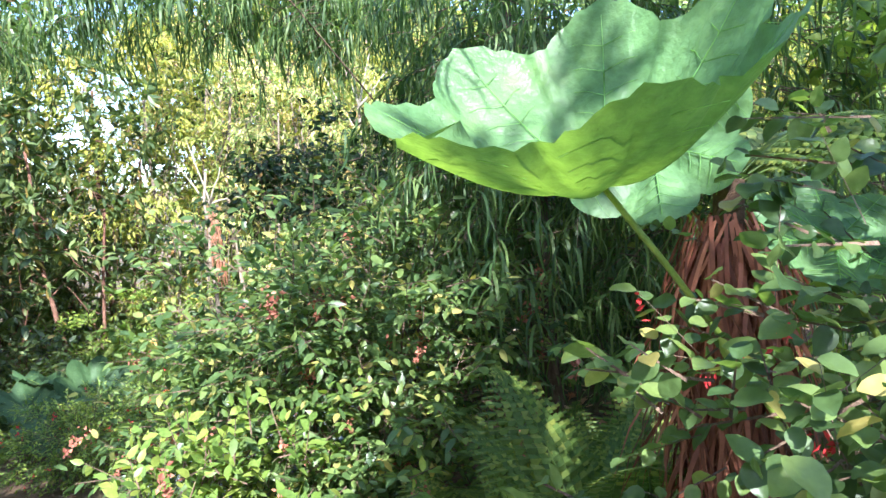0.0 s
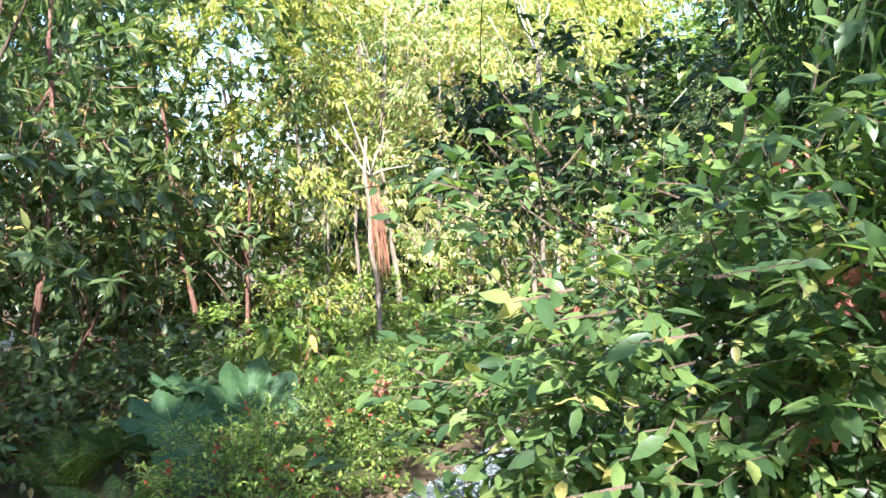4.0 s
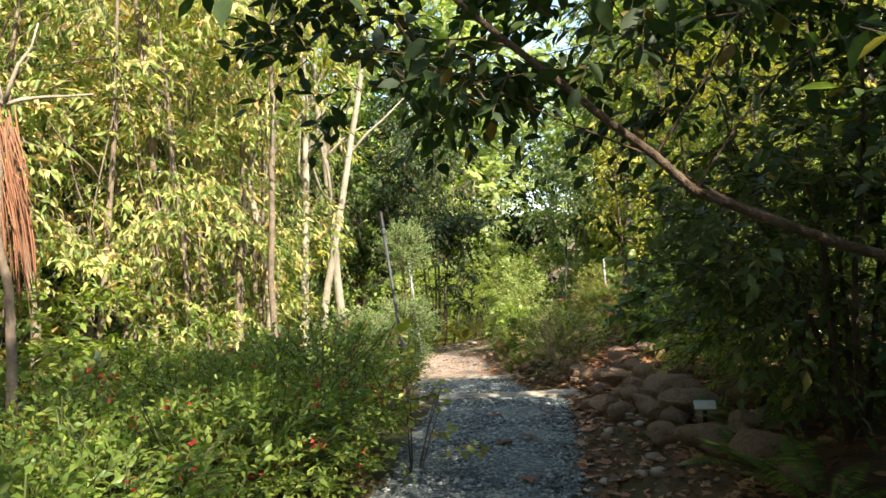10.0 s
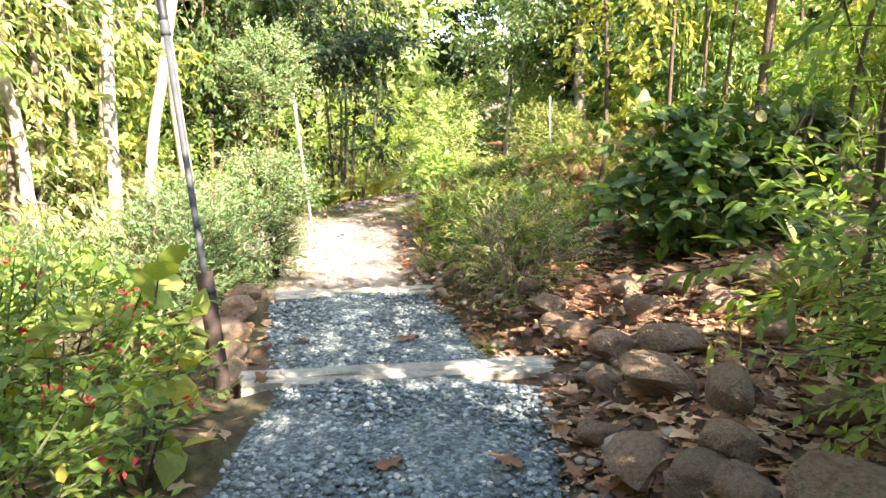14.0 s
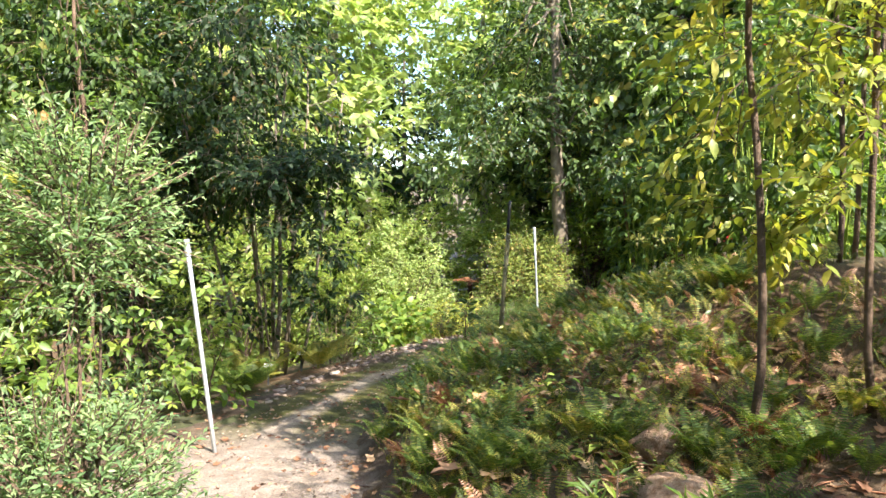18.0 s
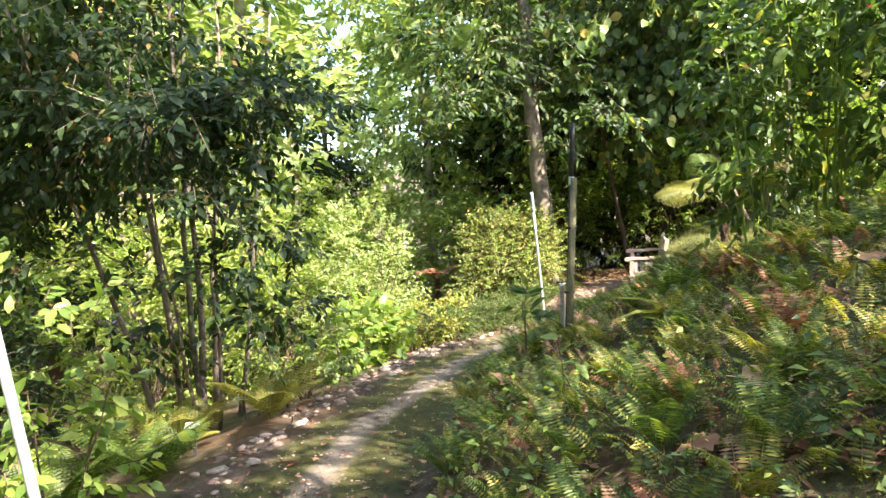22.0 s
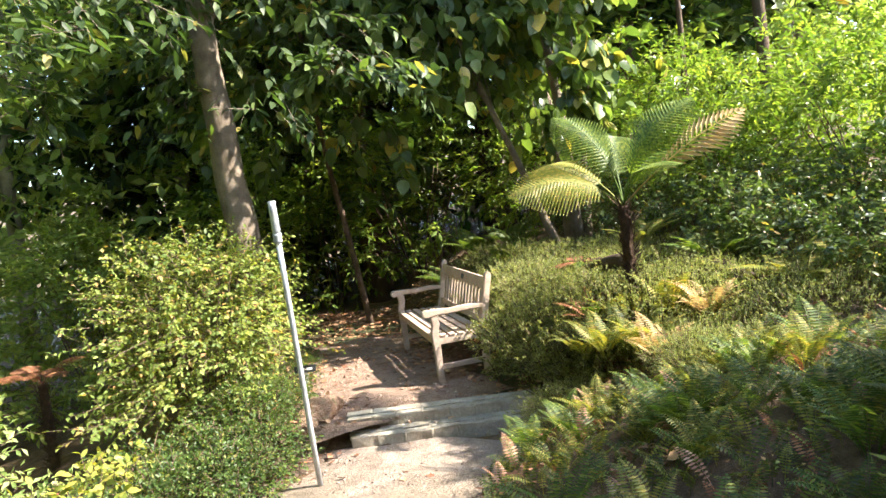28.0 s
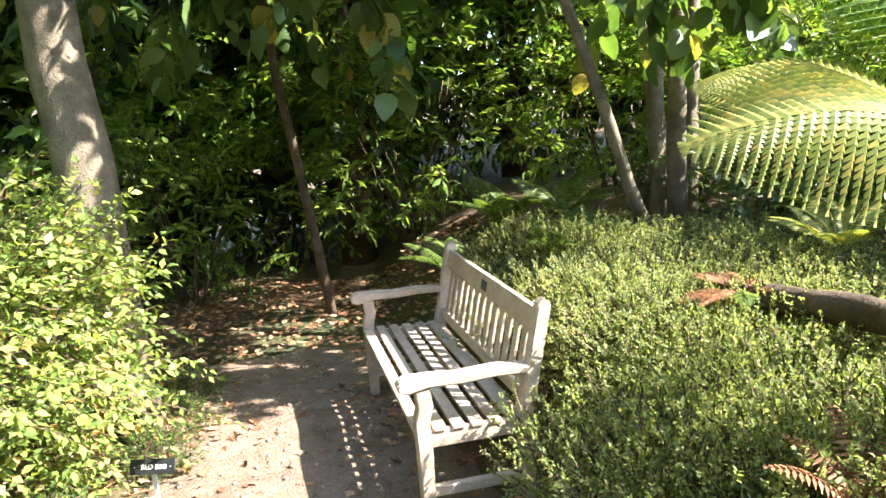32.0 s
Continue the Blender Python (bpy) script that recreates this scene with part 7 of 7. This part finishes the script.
for x, y, rz, s in ((20.5, 20.5, 260, 1.4), (16.4, 20.9, 300, 1.2), (12.2, 18.4, 110, .9), (10.8, 19.8, 60, 1.2), (12.4, 21.5, 20, 1.4), (14.0, 20.4, 70, 1.1)):
    clone(ul, x, y, None, rz, s)
for x, y, rz, q in ((16.9, 10.4, 20, .75), (17.9, 11.3, 100, .7), (18.7, 12.0, 200, .75), (15.7, 9.9, 300, .7), (16.5, 9.3, 60, .8), (14.6, 10.5, 140, .55)):
    clone(us, x, y, None, rz, q)
ls = put("shrub", 19.2, 11.0, "tall light-green leafy shrub on the bank", "shrub", 155, stems(RF, 9, .2, 1.2, .008, .003), [(0, 0, .8, .7, .7, .65), (.1, .1, 1.3, .55, .55, .4)], OVATE, "bright", .085, 420, per=8, twig=.26, up=.7, group="light-green bank shrubs")
for x, y, rz, s in ((20.2, 11.6, 40, 1.15), (18.4, 10.0, 90, 1.0), (19.9, 12.5, 140, 1.1), (17.0, 9.2, 200, .8)):
    clone(ls, x, y, None, rz, s)

# woods all round
w1 = put("tree", 11.5, 24.5, "tall mid-green woodland tree", "tree", 161, [([(0, 0, -.2), (.1, 0, 3), (0, .1, 9)], .2, .06)], [(0, 0, 4.2, 2.3, 2.2, 1.4), (.6, .3, 6.4, 2.4, 2.3, 1.6), (-.6, -.2, 8.0, 2.1, 2.0, 1.5), (.1, 0, 9.8, 1.6, 1.6, 1.3), (.4, -.5, 2.2, 1.9, 1.8, 1.1)], leaf_plain(.5), "mid", .30, 900, clump=4, per=7, twig=.6, droop=.4, shell=.2, limbs=7, group="woodland trees")
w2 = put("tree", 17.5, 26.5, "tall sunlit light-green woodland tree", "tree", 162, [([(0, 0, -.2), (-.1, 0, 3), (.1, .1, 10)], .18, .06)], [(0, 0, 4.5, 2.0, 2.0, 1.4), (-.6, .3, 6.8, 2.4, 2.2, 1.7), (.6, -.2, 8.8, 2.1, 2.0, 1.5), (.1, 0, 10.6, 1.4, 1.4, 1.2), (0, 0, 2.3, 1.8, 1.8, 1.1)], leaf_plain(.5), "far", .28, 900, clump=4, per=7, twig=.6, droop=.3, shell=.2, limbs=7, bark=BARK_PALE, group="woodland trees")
w3 = put("tree", 6.0, 22.0, "tall dark evergreen woodland tree", "tree", 163, [([(0, 0, -.2), (.05, 0, 4), (0, 0, 11)], .22, .05)], [(0, 0, 3.2, 2.2, 2.2, 1.2), (.2, .2, 5.2, 2.1, 2.1, 1.4), (-.2, 0, 7.4, 1.7, 1.7, 1.4), (0, 0, 9.4, 1.3, 1.3, 1.4), (0, 0, 1.5, 2.0, 2.0, .9)], leaf_plain(.4), "dark", .32, 900, clump=4, per=7, twig=.65, droop=.6, shell=.2, limbs=7, group="woodland trees")
# the first spot is an unseen tree, added to shade the left woodland floor
SPOTS = ((w1, -2.8, -5.2), (w1, 23.5, 11.5), (w2, 24.5, 8.5), (w2, 21.0, 22.5), (w2, 13.0, 23.0), (w2, 15.4, 22.6), (w2, 22.0, 19.8), (w1, 22.4, 16.5), (w3, 25.5, 11.0), (w1, 27.0, 9.5),  (w1, 3.0, 18.5), (w3, 1.0, 17.0), (w3, -6.0, 14.5), (w2, -0.5, 21.0), (w1, -9.5, 11.0), (w3, -10.5, 6.0), (w1, -9.5, 1.0), (w2, 4.5, 25.0), (w3, 9.5, 28.0)) + ((w1, 14.0, 30.0), (w3, 21.0, 29.0), (w3, 25.0, 21.0), (w2, 27.0, 26.5),
         (w1, 24.5, 16.8), (w3, 27.5, 17.5), (w3, 23.0, 19.5), (w1, 28.0, 12.5), (w3, 26.0, 14.5), (w1, 30.5, 21.0), (w2, 31.0, 15.5), (w1, 32.0, 8.0), (w2, 28.5, 4.5), (w3, 32.0, 1.0), (w2, 25.5, 8.0), (w2, 7.0, 26.5), (w2, 12.0, 34.0),
         (w3, -12.0, -6.0), (w1, -14.0, 0.0)) + ((w2, -14.0, 13.0), (w1, -9.0, 19.0), (w1, 1.0, 27.5), (w2, 8.0, 33.0), (w1, 18.5, 34.0), (w3, 27.0, 33.0), (w1, 36.0, 27.0), (w3, 37.0, 12.0), (w1, -17.0, 6.0), (w2, 38.0, 3.0), (w1, 36.0, -6.0),
         (w1, 34.0, 19.0), (w3, 14.5, 36.5), (w1, 24.0, 39.0), (w2, 33.0, 35.0), (w1, -12.0, -32.0), (w3, 0.0, -36.0), (w2, 12.0, -34.0), (w1, 24.0, -32.0), (w3, 36.0, -24.0), (w1, -24.0, -20.0))
for k, (ob, x, y) in enumerate(SPOTS):
    clone(ob, x, y, None, (k * 67) % 360, 1.0 + 0.4 * ((k * 37) % 10) / 10)
# two more out-of-view trees, added to shade the start and the near bank
clone(w3, 3.9, -7.0, None, 67, .95)
clone(w1, 7.2, .5, None, 40, .62)
pale_trunk(17.6, 24.2, [(0, 0, 0), (.05, 0, 4.0), (.2, .1, 7.0), (.5, .1, 10)], .14, "tall white-barked tree among green crowns")

pale_trunk(19.35, 10.5, [(0, 0, 0), (.05, 0, 3.0), (.0, .1, 6.5)], .09, "straight dark trunk rising behind the bank", bark=BARK)
pale_trunk(20.6, 11.2, [(0, 0, 0), (-.05, 0, 3.0), (.1, .1, 6.0)], .05, "thin dark trunk rising behind the bank", bark=BARK)

# fallen leaves
MAPLE = (np.array([(0, 0, 0), (-.28, .08, .03), (-.22, .3, .05), (-.5, .42, .08), (-.2, .55, .02), (-.12, .8, .06), (0, 1, .0), (.12, .8, .06), (.2, .55, .02), (.5, .42, .08), (.22, .3, .05), (.28, .08, .03), (0, .45, -.03)]), [np.array([(12, i, (i + 1) % 12) for i in range(12)])])


def litter(name, pts, size, seed, label, shape=MAPLE):
    rng = rng_of(seed)
    n = len(pts)
    s = Soup()
    a = rng.random(n) * 6.28
    scatter(s, shape, pts + (0, 0, .012), np.column_stack([np.cos(a), np.sin(a), rng.normal(0, .18, n)]), np.array([0, 0, 1.0]) + rng.normal(0, .28, (n, 3)), size * (.5 + .8 * rng.random(n)))
    return tagged(part_of(name, s, LF["litter"]), label, "leaves", kind="stuff")


litter("leaf_litter", np.concatenate([patch(1, 6400, 1.6, 8.5, 1.8, 10.5, lambda r, l, s: (r > -.1) & (r < 3.2)), patch(11, 2600, 3.8, 6.6, 4.6, 7.6, lambda r, l, s: (r > 0) & (r < 2.4)), patch(2, 1400, 2.2, 6.5, 6.5, 12.5, lambda r, l, s: (l > 0) & (l < 1.1)), patch(3, 1200, 6.0, 15.0, 8.0, 13.8, lambda r, l, s: (r > 0) & (r < 3.2))]), .085, 31, "dry brown and yellow fallen leaves on the bank")
litter("leaf_litter", np.concatenate([patch(4, 900, 4.4, 8.5, 8.6, 13.4, lambda r, l, s: (r < .1) & (l < .4) & (s > S2)), patch(5, 500, 7, 15.2, 12, 16, lambda r, l, s: (r < .1) & (l < .5)), patch(6, 1500, 15, 20, 13.4, 17.5, lambda r, l, s: (r < .3) & (l < 1.1) & ((l > -.35) | (r > -.3))), patch(26, 1100, 15, 20, 13.4, 17.5, lambda r, l, s: (r < .3))]) + (0, 0, .03), .055, 32, "small dry leaves scattered on the earth path")
litter("leaf_litter", np.concatenate([patch(8, 12000, 2.0, 6.5, 3.0, 9.0, lambda r, l, s: (r > -.10) & (r < .8)), patch(9, 1500, 14.0, 16.5, 12.0, 14.2, lambda r, l, s: (r > 0) & (r < 1.0))]), .05, 34, "small curled brown leaves along the stony edge")
litter("leaf_litter", patch(27, 60, 6.6, 9.6, 9.0, 12.2, lambda r, l, s: (r > .15) & (r < 2.6)) + (0, 0, .06), .17, 35, "large curled tan leaves lying among the ferns")
litter("leaf_litter", patch(28, 3600, 16.6, 21.0, 14.6, 18.2, lambda r, l, s: r < 9) + (0, 0, .02), .06, 36, "dark dry leaves over the shaded earth behind the bench")
litter("leaf_litter", patch(7, 2600, -6, 5, -5, 12, lambda r, l, s: (l > .2) | (r > .3)), .08, 33, "brown fallen leaves under the shrubs")
for k, (x, y, s_, key) in enumerate(((3.05, 5.65, .15, 0), (3.32, 5.55, .13, 1), (2.75, 5.0, .12, 2), (4.55, 7.62, .16, 1), (4.15, 7.95, .11, 0), (4.3, 7.35, .09, 2), (3.5, 6.3, .12, 2), (3.9, 6.0, .13, 0), (2.9, 6.2, .10, 1), (9.6, 14.1, .12, 2), (8.6, 13.6, .14, 2), (11.2, 14.9, .12, 0), (16.9, 15.35, .1, 1), (15.6, 15.1, .1, 1))):
    s = Soup()
    a = k * 2.1
    z, d, hw, _ = [float(v[0]) for v in along(x, y)]
    zz = -.155 if S1 < s_of(x, y) < S2 else z + .02
    scatter(s, MAPLE, np.array([[0, 0, 0.0]]), np.array([[math.cos(a), math.sin(a), .1]]), np.array([[.15, .1, 1.0]]), s_)
    lf = part_of("fallen_leaf", s, LF["litter"])
    lf.matrix_world = pose(x, y, zz, 8 * math.sin(k), 7 * math.cos(k * 2), 0)
    tagged(lf, "dry curled fallen leaf lying on the path", "leaf", "fallen leaves on the path")


def twig_litter(seed, pts, label):
    rng = rng_of(seed)
    n = len(pts)
    s = Soup()
    a = rng.random(n) * 6.28
    scatter(s, leaf_plain(.07, .03), pts + (0, 0, .016), np.column_stack([np.cos(a), np.sin(a), rng.normal(0, .12, n)]), np.array([0, 0, 1.0]) + rng.normal(0, .3, (n, 3)), .10 * (.4 + 1.3 * rng.random(n)))
    tagged(part_of("twig_litter", s, LF["dry"]), label, "twigs", kind="stuff")


twig_litter(71, np.concatenate([patch(41, 6000, 2.0, 8.5, 3.0, 10.5, lambda r, l, s: (r > -.08) & (r < 2.2)), patch(42, 2600, 2.0, 16, 7, 17, lambda r, l, s: (l > -.1) & (l < .7))]), "thin brown twigs and needles strewn beside the path")
twig_litter(72, patch(43, 2600, 13.5, 17.5, 12, 16.5, lambda r, l, s: (r < .9) & (l < .9) & ((r > -.15) | (l > -.2))), "thin dry twigs along the terrace edge")
